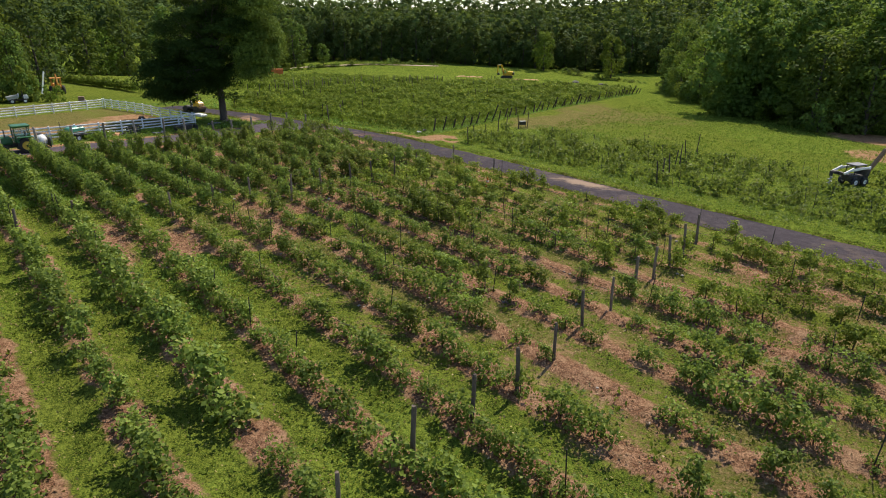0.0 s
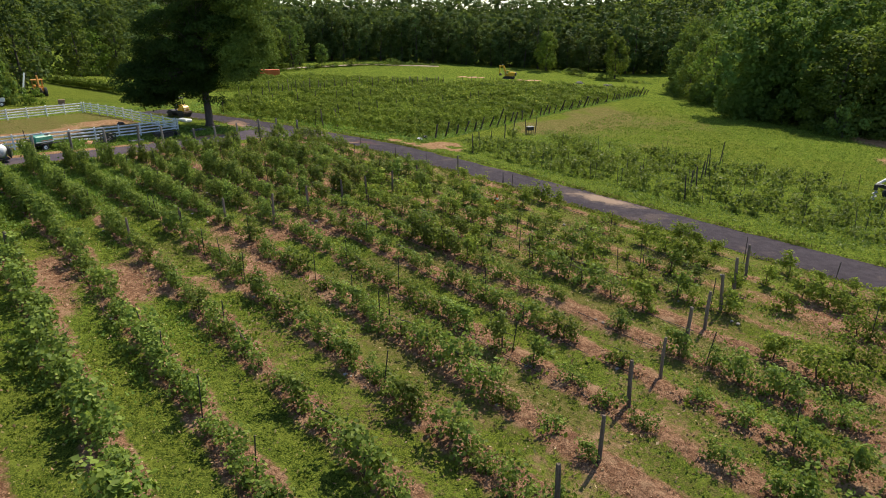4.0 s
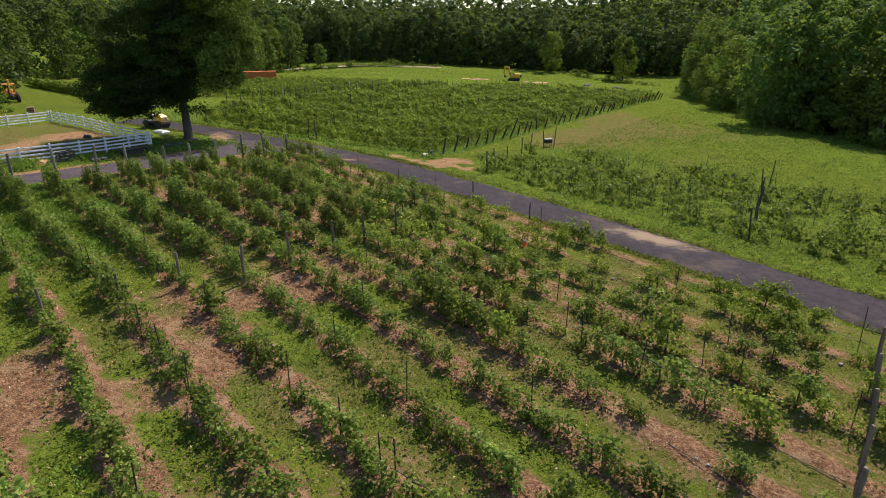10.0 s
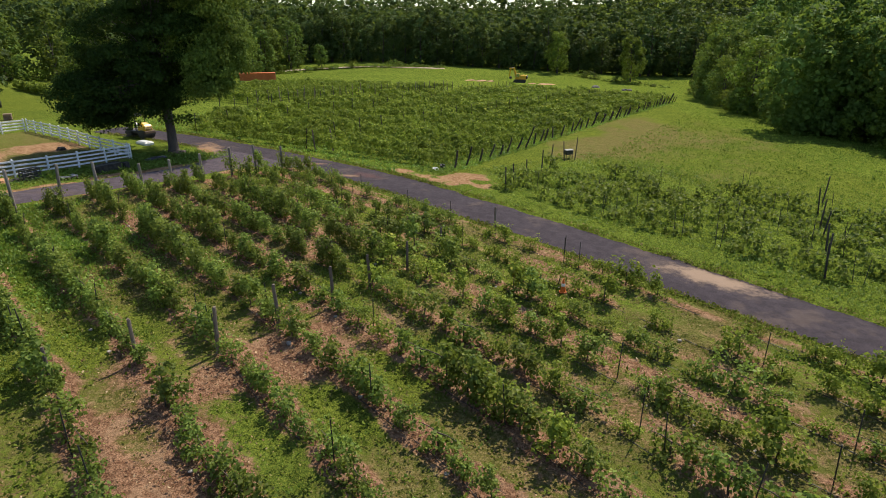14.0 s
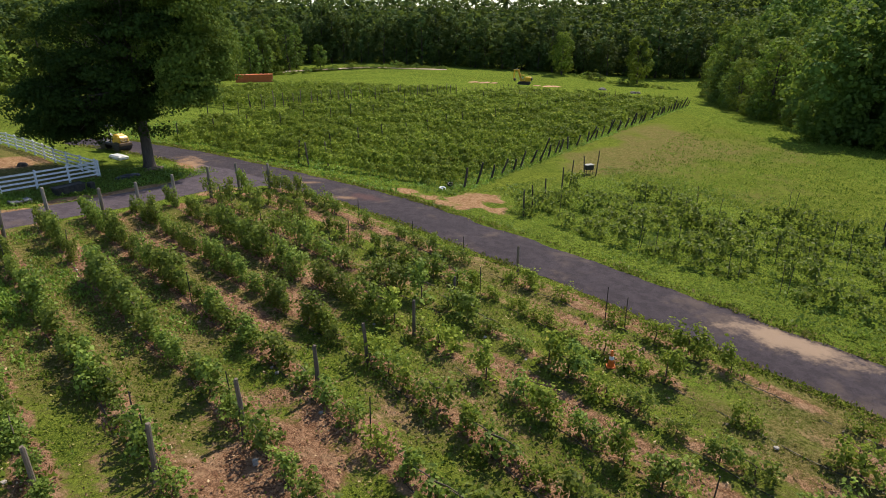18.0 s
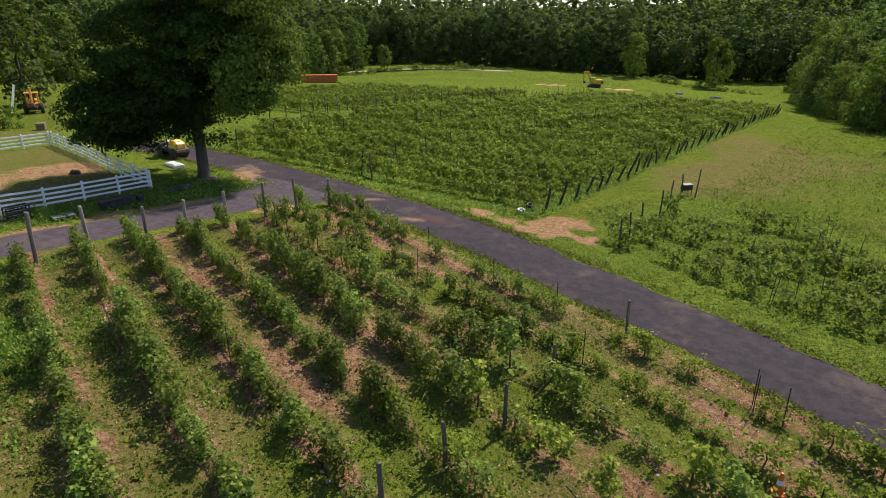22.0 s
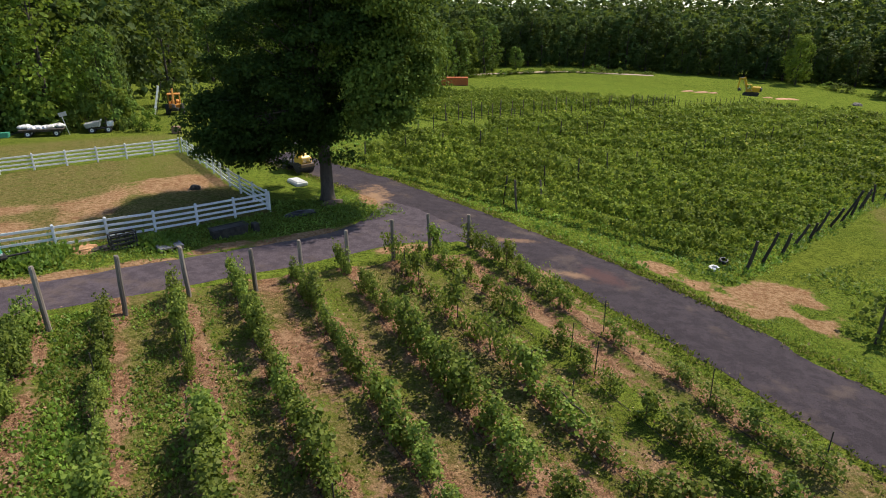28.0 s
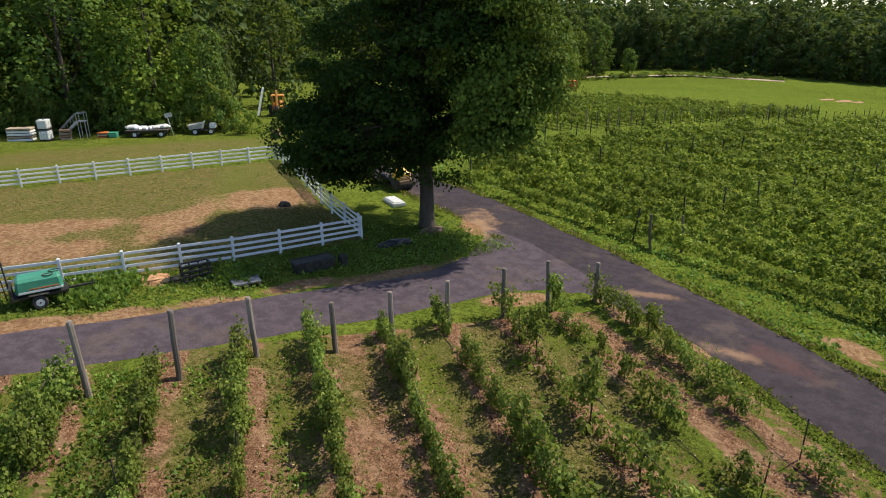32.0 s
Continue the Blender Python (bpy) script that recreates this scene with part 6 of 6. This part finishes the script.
def board_stack(x, y, yaw, n, size, mat, label, up=0.0, gap=0.04):
    ob = thing("board_stack", facing(x, y, yaw, up), label, "boards")
    for i in range(n):
        b = part("board", bmx(("box", (size[0] * rng.uniform(0.94, 1.0), size[1] * rng.uniform(0.94, 1.0), size[2]), (rng.normal(0, 0.03), rng.normal(0, 0.03), size[2] / 2 + i * (size[2] + gap)), (0, 0, rng.normal(0, 1)), 0.02)), mat[i % len(mat)], ob)
        if gap > 0.02 and i:
            part("bearer", bmx(*[("box", (0.09, size[1] * 0.95, gap + 0.004), (s * size[0] * 0.33, 0, i * (size[2] + gap) - gap / 2), (0, 0, 0), 0.0) for s in (-1, 1)]), WOOD_BROWN, b)
    return ob


board_stack(-86.2, 88.4, 38, 5, (2.6, 1.3, 0.2), [PLASTIC, PALLET, WHITE_PAINT], "stack of pale boards and panels on bearers beside the totes", 0.0, 0.1)
board_stack(-82.6, 91.2, 60, 4, (1.2, 1.0, 0.22), [PALLET, WOOD_BROWN], "leaning pile of brown pallets beside the totes", 0.0, 0.08)
board_stack(-80.4, 94.1, 38, 3, (1.1, 0.8, 0.16), [RUSTY_RED, PALLET], "low stack of red and tan crates on the grass", 0.0, 0.08)
bin_ = part("green_bin", bmx(("box", (0.9, 0.8, 0.55), (0, 0, 0.28), (0, 0, 0), 0.08, 1.08), ("box", (1.0, 0.88, 0.06), (0, 0, 0.58), (0, 0, 0), 0.02)), TEAL)
bin_.matrix_world = facing(-79.5, 94.8, 38)
tagged(bin_, "teal-green plastic bin with a lid on the grass", "bin")
mower = thing("yellow_mower", facing(-89.5, 86.8, 40), "yellow ride-on mower at the end of the yard", "mower")
part("body", bmx(("box", (1.5, 0.9, 0.5), (0, 0, 0.55), (0, 0, 0), 0.1), ("box", (0.7, 0.7, 0.35), (0.4, 0, 0.95), (0, 0, 0), 0.1)), YELLOW, mower)
for x in (-0.5, 0.55):
    for y in (-0.45, 0.45):
        add_wheel(mower, (x, y, 0.25), 0.25, 0.18, YELLOW)
crate = thing("wooden_crate", facing(-63.6, 104.4, 30), "small dark wooden crate standing on the lawn", "crate")
part("body", bmx(("box", (0.9, 0.9, 0.75), (0, 0, 0.5), (0, 0, 0), 0.02)), WOOD_BROWN, crate)
for i in range(4):
    part("slat", bmx(("box", (0.96, 0.96, 0.1), (0, 0, 0.2 + 0.2 * i), (0, 0, 0), 0.01)), WOOD_BROWN, crate)
for s in (-1, 1):
    part("skid", bmx(("box", (0.9, 0.1, 0.14), (0, s * 0.36, 0.07))), WOOD_BROWN, crate)

panel = thing("white_panel", facing(-78.9, 117.6, 65) @ pose(0, 0, 0, 0, 9, 0), "tall narrow white sheet strapped to a post in the hedge", "panel")
part("pole", bmx(("rod", (0.12, 0, 0), (0.75, 0, 4.9), 0.05)), DARK_STEEL, panel)
part("sheet", bmx(("box", (0.32, 0.04, 4.2), (0.1, 0, 2.4), (0, 7, 0), 0.01)), PLASTIC, panel)


# things along the lane
def grate():
    ob = thing("steel_rack", facing(-36.7, 69.2, 62), "black slatted rack standing upright in the weeds by the fence", "rack")
    for y in (-0.05, 0.5):
        for i in range(4):
            part("bar", bmx(("box", (0.08, 0.06, 0.95), (-0.66 + 0.44 * i, y, 0.46), (0, 0, 0), 0.01)), BLACK_PLASTIC, ob)
        for h in (0.1, 0.36, 0.62, 0.9):
            part("rail", bmx(("box", (1.42, 0.05, 0.09), (0, y - 0.055, h), (0, 0, 0), 0.01)), BLACK_PLASTIC, ob)
    for s in (-0.66, 0.66):
        for h in (0.1, 0.9):
            part("side_bar", bmx(("box", (0.07, 0.5, 0.07), (s, 0.22, h), (0, 0, 0), 0.01)), BLACK_PLASTIC, ob)


grate()
pal = thing("pallet_table", facing(-34.5, 70.2, 58), "grey plywood sheet lying on a low wooden pallet", "pallet")
part("sheet", bmx(("box", (1.35, 0.95, 0.05), (0, 0, 0.25), (2, 1, 0), 0.01)), WET_PLY, pal)
for i in range(5):
    part("slat", bmx(("box", (1.3, 0.12, 0.025), (0, -0.42 + 0.21 * i, 0.19), (0, 0, 0), 0.0)), PALLET, pal)
for i in range(3):
    part("runner", bmx(("box", (0.1, 0.95, 0.175), (-0.58 + 0.58 * i, 0, 0.0875), (0, 0, 0), 0.0)), PALLET, pal)
trough = thing("water_trough", facing(-33.0, 73.6, 60), "dark grey stock tank standing in the tree's shade", "trough")
bm = bmx(("box", (2.1, 0.85, 0.62), (0, 0, 0.31), (0, 0, 0), 0.1, 1.05))
part("tank", bm, DARK_STEEL, trough)
part("rim", bmx(*[("box", (2.24, 0.06, 0.06), (0, s * 0.44, 0.62)) for s in (-1, 1)], *[("box", (0.06, 0.94, 0.06), (s * 1.1, 0, 0.62)) for s in (-1, 1)]), DARK_STEEL, trough)
block = part("concrete_block", bmx(("box", (0.4, 0.5, 0.6), (0, 0, 0.3), (0, 0, 0), 0.05)), DARK_STEEL)
block.matrix_world = facing(-32.1, 75.0, 60)
tagged(block, "dark weathered block beside the stock tank", "block")


def heap(name, x, y, rx, ry, hgt, mat, label, category, seed):
    g = np.random.default_rng(seed)
    bm = bmesh.new()
    bmesh.ops.create_icosphere(bm, subdivisions=3, radius=1)
    for v in bm.verts:
        n = 1 + 0.25 * noise.noise(v.co * 2.3 + Vector((seed, 0, 0))) + 0.12 * noise.noise(v.co * 6)
        v.co = Vector((v.co.x * rx * n, v.co.y * ry * n, max(v.co.z, -0.25) * hgt * n))
    ob = part(name, bm, mat)
    ob.matrix_world = facing(x, y, 60)
    return tagged(ob, label, category)


heap("wood_chip_heap", -38.6, 68.1, 0.8, 0.45, 0.24, CLAY, "low heap of orange-brown wood chips by the fence", "heap", 4)
heap("brush_heap", -37.6, 68.7, 0.8, 0.3, 0.22, DARK_POST, "small pile of brown brush beside the chips", "heap", 6)
heap("dark_tarp", -31.6, 79.4, 1.3, 0.45, 0.28, BLACK_PLASTIC, "black tarp bundled in the grass at the fence end", "tarp", 9)
heap("brush_heap", -30.9, 82.9, 1.0, 0.5, 0.3, WOOD_BROWN, "dark brown brush pile at the foot of the tree", "heap", 12)
heap("manure_clump", -42.0, 81.5, 0.45, 0.4, 0.4, DARK_POST, "dark clump of manure on the paddock dirt", "heap", 13)
for i, (x, y, rx, ry) in enumerate(((3.0, 268.0, 3.4, 1.5), (7.0, 266.5, 4.0, 1.8), (11.0, 269.0, 2.6, 1.2), (27.0, 264.5, 2.2, 1.3), (30.5, 262.0, 3.4, 1.6), (33.5, 265.5, 2.4, 2.6))):
    heap("dirt_spread", x, y, rx, ry, 0.3, CLAY, "low ragged spread of bare dirt on the far field", "dirt", 31 + i)
for i, (x, y, s) in enumerate(((50.0, 257.0, 2.0), (57.0, 242.0, 1.6), (59.0, 243.5, 1.4))):
    heap("stone_heap", x, y, s, s * 0.7, s * 0.45, DARK_STONE, "heap of dark grey field stones on the far meadow", "heap", 20 + i)


def loose_tyre(x, y, mat, label, tilt=0.0):
    ob = thing("loose_tyre", facing(x, y, 20) @ pose(0, 0, 0.12, 90 + tilt, 0, 0), label, "tyre")
    part("tread", wheel_tyre(0.31, 0.2), mat, ob)
    n = 18
    for s in (-1, 1):
        bm = bmesh.new()
        ringp = [(0.21 * math.cos(2 * math.pi * i / n), s * 0.09, 0.21 * math.sin(2 * math.pi * i / n)) for i in range(n)]
        turns = [[bm.verts.new((x * (1 + 0.16 * math.cos(a)), y + 0.03 * math.sin(a), z * (1 + 0.16 * math.cos(a)))) for a in (0, 1.26, 2.51, 3.77, 5.03)] for x, y, z in ringp]
        for i in range(n):
            for j in range(5):
                bm.faces.new((turns[i][j], turns[i][(j + 1) % 5], turns[(i + 1) % n][(j + 1) % 5], turns[(i + 1) % n][j]))
        part("sidewall_band", bm, PLY_GREY if mat == RUBBER else WHITE_PAINT, ob, "pale painted sidewall")


loose_tyre(-4.6, 80.9, WHITE_PAINT, "white-painted old tyre lying on the dirt by the road", 8)
loose_tyre(-3.9, 82.6, RUBBER, "old white-banded tyre in the weeds by an end post", 20)
cone_ob = thing("traffic_cone", facing(3.0, 51.2, 0), "orange traffic cone with pale bands standing among young vines", "cone")
part("base", bmx(("box", (0.38, 0.38, 0.05), (0, 0, 0.12), (0, 0, 0), 0.02)), CONE, cone_ob)
part("body", bmx(("rod", (0, 0, 0.14), (0, 0, 0.85), 0.15, 0.035, 14)), CONE, cone_ob)
part("band", bmx(("rod", (0, 0, 0.45), (0, 0, 0.6), 0.105, 0.08, 14)), WHITE_PAINT, cone_ob)
hung = thing("hung_box", facing(10.3, 91.0, 25), "black box strapped between two tall posts at the field edge", "box")
part("box_body", bmx(("box", (0.95, 0.6, 0.5), (0, 0, 0.75), (0, 0, 0), 0.06)), BLACK_PLASTIC, hung)
part("stand", bmx(*[("rod", (a * 0.4, b * 0.22, -0.05), (a * 0.4, b * 0.22, 0.55), 0.035) for a in (-1, 1) for b in (-1, 1)]), WOOD_BROWN, hung)
part("lid", bmx(("box", (0.98, 0.62, 0.06), (0, 0, 1.02), (0, 0, 0), 0.02)), CONCRETE, hung)

# small pale stones on the soil
STONES = []
for i in range(3):
    bm = bmesh.new()
    bmesh.ops.create_icosphere(bm, subdivisions=1, radius=0.1)
    for v in bm.verts:
        v.co = Vector((v.co.x * rng.uniform(0.8, 1.4), v.co.y * rng.uniform(0.7, 1.2), v.co.z * rng.uniform(0.5, 0.8)))
    me = bpy.data.meshes.new("stone")
    bm.to_mesh(me)
    bm.free()
    me.materials.append(STONE)
    STONES.append(me)
for i in range(70):
    k, v = int(rng.integers(1, 15)), rng.uniform(-60, -6)
    x, y = xy(float(row_u(k, v)) - rng.uniform(0.1, 0.6), v)
    if y < 8:
        continue
    ob = new("field_stone", STONES[i % 3])
    s = rng.uniform(0.5, 1.1)
    ob.matrix_world = facing(x, y, rng.uniform(0, 360), 0.13) @ Matrix.Diagonal((s, s, s, 1))
    tagged(ob, "small pale field stone on the reddish soil", "stone", "field stones")

# ---- ground cover: weeds, grass and verge growth ----
def cover(name, x, y, size, mat, label, spread=1.0, per=5, up=0.02, lift=0.6):
    """Low tufts: several blades or leaves rising out of each place."""
    n = len(x)
    X, Y = np.repeat(x, per) + rng.normal(0, 0.10 * spread, n * per), np.repeat(y, per) + rng.normal(0, 0.10 * spread, n * per)
    S = np.repeat(size, per) * rng.uniform(0.6, 1.4, n * per)
    Z = height(X, Y) + up + rng.random(n * per) * S * 0.7
    D = np.stack([rng.normal(0, 1, n * per), rng.normal(0, 1, n * per), lift + np.abs(rng.normal(0, 0.5, n * per))], 1)
    V, F = kites(np.stack([X, Y, Z], 1), D, S, 0.12, 0.34, 2.2)
    return tagged(new(name, flat_mesh(name, V, F, [mat])), label, "weeds" if "weed" in name else "grass", kind="stuff")


def scatter(n, u0, u1, v0, v1):
    return xy(rng.uniform(u0, u1, n), rng.uniform(v0, v1, n))


def thin_out(x, y, keep):
    k = rng.random(len(x)) < keep
    return x[k], y[k]


# weeds under and between the near rows, densest where the soil is covered
x, y = scatter(36000, -8, 44.5, -67, 8)
soil, dirt, dry, dm, dl, strip = zones(x, y)
x, y = thin_out(x, y, np.clip(1.0 - 2.0 * np.clip(soil, 0, 1) + 0.5 * fbm(x, y, 0.5, 8.0), 0.02, 1) * (dm > 2.6) * (dl > 2.2) * (y > 5))
cover("row_weeds", x, y, rng.uniform(0.05, 0.12, len(x)) * (1 + 0.5 * fbm(x, y, 0.4, 2.0)), WEED, "low green weeds and clover between the vine rows")
x, y = scatter(30000, -8, 44.5, -67, 8)
soil, dirt, dry, dm, dl, strip = zones(x, y)
x, y = thin_out(x, y, (dm > 2.5) * (dl > 2.0) * np.clip(0.9 - 1.1 * soil, 0, 1) * (y > 5))
cover("alley_grass", x, y, rng.uniform(0.05, 0.12, len(x)), GRASS_BLADE, "short uneven grass in the alleys between the vines", 1.6, 5, 0.0, 1.0)
# a lush mat of broad-leaved weeds in the alleys by the lane
x, y = scatter(24000, -2, 27, -66.5, -47)
soil, dirt, dry, dm, dl, strip = zones(x, y)
x, y = thin_out(x, y, (dl > 2.2) * np.clip(0.75 + 0.8 * fbm(x, y, 0.33, 5.5) - 0.5 * strip, 0, 1) * np.clip((30 - (x + y) * R2) / 12, 0, 1) * (y > 5))
cover("weed_mat", x, y, rng.uniform(0.09, 0.17, len(x)), WEED_LUSH, "lush bright green mat of broad-leaved weeds between the rows", 1.7, 6, 0.03, 0.9)
# dry leaves, bark and clods on the soil strips
x, y = scatter(60000, -4, 44.5, -67, 4)
soil, dirt, dry, dm, dl, strip = zones(x, y)
x, y = thin_out(x, y, (dm > 2.5) * (dl > 2.0) * np.clip(1.3 * soil - 0.15, 0, 0.9) * (y > 5))
cover("soil_litter", x, y, rng.uniform(0.04, 0.11, len(x)), LITTER, "dry brown leaves and bark scraps on the soil strips", 1.5, 2, 0.14, 0.25)
# bright broad-leaved weeds filling parts of the middle alleys
x, y = scatter(18000, 6, 42, -45, 2)
soil, dirt, dry, dm, dl, strip = zones(x, y)
x, y = thin_out(x, y, (dm > 2.5) * np.clip(0.25 + 1.2 * fbm(x, y, 0.27, 9.5) - 0.8 * soil, 0, 1) * (y > 5))
cover("alley_weeds", x, y, rng.uniform(0.06, 0.13, len(x)), WEED_LUSH, "bright broad-leaved weeds filling parts of the alleys", 1.6, 5, 0.03, 0.9)
# taller weed clumps at the feet of some vines
x, y = [], []
for k in range(ROWS_A):
    for v in np.arange(-66, 6, 1.1):
        if rng.random() < 0.33 + 0.25 * math.sin(k * 1.7 + v * 0.13):
            a, b = xy(float(row_u(k, v)) + rng.normal(0, 0.3), v + rng.normal(0, 0.3))
            if b > 5:
                x.append(a), y.append(b)
x, y = np.repeat(x, 9) + rng.normal(0, 0.32, len(x) * 9), np.repeat(y, 9) + rng.normal(0, 0.32, len(y) * 9)
cover("tall_weeds", x, y, rng.uniform(0.11, 0.22, len(x)), WEED, "taller leafy weeds at the feet of the vines", 1.3, 3, 0.08, 1.2)
# verges of the road, edge of the far block, ground of the young block
x, y = scatter(19000, 49.2, 78, -58, 12)
soil, dirt, dry, dm, dl, strip = zones(x, y)
x, y = thin_out(x, y, (dm > 2.7) * np.clip(1.0 - 2.2 * dirt, 0, 1) * np.clip(1.5 - (((x + y) * R2 - 50) / 26), 0.25, 1))
cover("verge_weeds", x, y, rng.uniform(0.07, 0.16, len(x)) * (1 + 0.5 * fbm(x, y, 0.35, 3.0)), WEED_LUSH, "lush bright green weeds on the slope beside the road", 1.6)
P = B_O[None] + (rng.random(14000) ** 1.4 * 124 - 5)[:, None] * B_L[None] + (rng.random(14000) ** 1.6 * 50 - 1.2)[:, None] * B_R[None]
x, y = P[:, 0], P[:, 1]
soil, dirt, dry, dm, dl, strip = zones(x, y)
x, y = thin_out(x, y, (dm > 2.7) * np.clip(1.1 - 2.2 * dirt, 0, 1))
cover("vineyard_weeds", x, y, rng.uniform(0.10, 0.24, len(x)), WEED_LUSH, "rank green weeds along the edge of the far vines", 1.8)
# rank clumps by the fence and the trailer
x, y = np.concatenate([rng.normal(cx, r, 420) for cx, r in ((-39.7, 0.75), (-38.9, 0.6), (-41.4, 0.7), (-35.4, 0.5))]), np.concatenate([rng.normal(cy, r, 420) for cy, r in ((66.4, 0.75), (65.2, 0.5), (64.9, 0.6), (70.6, 0.5))])
cover("fence_weeds", x, y, rng.uniform(0.12, 0.26, len(x)), WEED_LUSH, "tall rank weeds between the trailer and the fence", 1.4, 4, 0.12, 1.4)
# grass creeping over the ragged road edges
n = 9000
i = rng.integers(20, len(MAIN_XY) - 10, n)
side = rng.choice((-1, 1), n) * (2.45 + np.abs(rng.normal(0.05, 0.3, n)))
x, y = MAIN_XY[i, 0] + SIDE[i, 0] * side + rng.normal(0, 0.12, n), MAIN_XY[i, 1] + SIDE[i, 1] * side + rng.normal(0, 0.12, n)
soil, dirt, dry, dm, dl, strip = zones(x, y)
x, y = thin_out(x, y, (dl > 3.6) * (dirt < 0.45) * (0.5 + 0.5 * fbm(x, y, 0.9, 2.0)))
cover("road_edge_grass", x, y, rng.uniform(0.07, 0.16, len(x)), GRASS_BLADE, "grass creeping over the ragged edges of the road", 1.2, 5, 0.03, 0.9)
# paddock and lane verge
x, y = scatter(6000, 8, 44, -82, -71.5)
soil, dirt, dry, dm, dl, strip = zones(x, y)
x, y = thin_out(x, y, (dm > 2.7) * (dl > 2.2) * np.clip(1.0 - 1.2 * dirt, 0, 1) * np.where(inside(x, y, PADDOCK), 0.0, 1.0))
cover("lane_weeds", x, y, rng.uniform(0.08, 0.17, len(x)), WEED_LUSH, "leafy weeds along the fence and the lane", 1.6)
x, y = rng.uniform(8, 62, 15000), rng.uniform(66, 165, 15000)
x, y = thin_out(x, y, ((x + y) * R2 > 72) * ((x - y) * R2 > -50 - 0.28 * ((x + y) * R2 - 53)) * np.clip(1.3 - y / 170, 0.2, 1))
cover("meadow_tufts", x, y, rng.uniform(0.10, 0.22, len(x)), WEED, "coarse tufts of grass on the mown meadow", 2.0, 4, 0.0, 0.8)

# ---- bushes along the edges of the woods and the far field ----
for line, step, group in ((RIGHT_EDGE[1:], 3.6, "bushes at the right-hand wood"), (BARN_EDGE, 2.2, "bushes of the yard hedge"), ([(-70.4, 104.8), (-73.0, 104.6), (-77.5, 101.6), (-82, 98.0), (-86.5, 95.0), (-96, 88.5)], 1.6, "bushes of the yard hedge"), ([(-84, 300), (-60, 314), (-30, 322), (-8, 330)], 3.2, "bushes at the far field"), ([(46, 334), (66, 312), (90, 290)], 4.0, "bushes at the far field"), (LEFT_EDGE, 6.0, "bushes at the left-hand wood")):
    for x, y, r_ in edge_points(line, step, 1, 0, 1.0):
        off = -3.2 if group.startswith("bushes at the right") else 0.0
        i = int(rng.integers(3))
        k = rng.uniform(0.7, 1.25)
        planted("bush", i, x + off, y, k, k * rng.uniform(0.8, 1.2) * (0.55 if "far field" in group else 1.3 if "hedge" in group else 1), BUSH[i], WOOD_LEAF_B if rng.random() < (0.15 if "hedge" in group else 0.45) else WOOD_LEAF, "green shrub at the edge of the trees", "bush", group)
planted("bush", 1, -73.4, 107.0, 0.7, 0.95, BUSH[1], WOOD_LEAF, "green shrub at the edge of the trees", "bush", "bushes of the yard hedge")
planted("bush", 2, -69.8, 104.0, 0.55, 0.9, BUSH[2], WOOD_LEAF, "green shrub at the edge of the trees", "bush", "bushes of the yard hedge")
for x, y, k in ((-88, 236, 1.0), (-97, 240, 0.95)):
    planted("field_tree", 9, x, y, k, k, LIGHT, LIT_AND_LIGHT_LEAF, "rounded light green tree near the container", "tree", "trees near the container")
planted("field_tree", 9, -66, 318, 0.62, 0.62, LIGHT, LIT_AND_LIGHT_LEAF, "small rounded tree at the edge of the far field", "tree", "")
for x, y, k in ((47, 330, 1.05), (78, 312, 1.1)):
    planted("field_tree", 9, x, y, k, k * 1.1, LIGHT, WOOD_LEAF_B, "open-crowned tree standing at the far field's corner", "tree", "trees at the far corner")

# pale gravel track at the far edge of the meadow
tr = spline([(-98, 300), (-70, 312), (-40, 321), (-5, 327)], 60)
tn = np.gradient(tr, axis=0)
tn /= np.linalg.norm(tn, axis=1)[:, None]
sd = np.stack([-tn[:, 1], tn[:, 0]], 1) * (1.6 + ragged(60, 9, 0.5))[:, None]
track_ob = ribbon("gravel_track", tr + sd, tr - sd, 0.12, SAND, 3)
tagged(track_ob, "pale grey gravel track along the far meadow", "track", kind="structure")
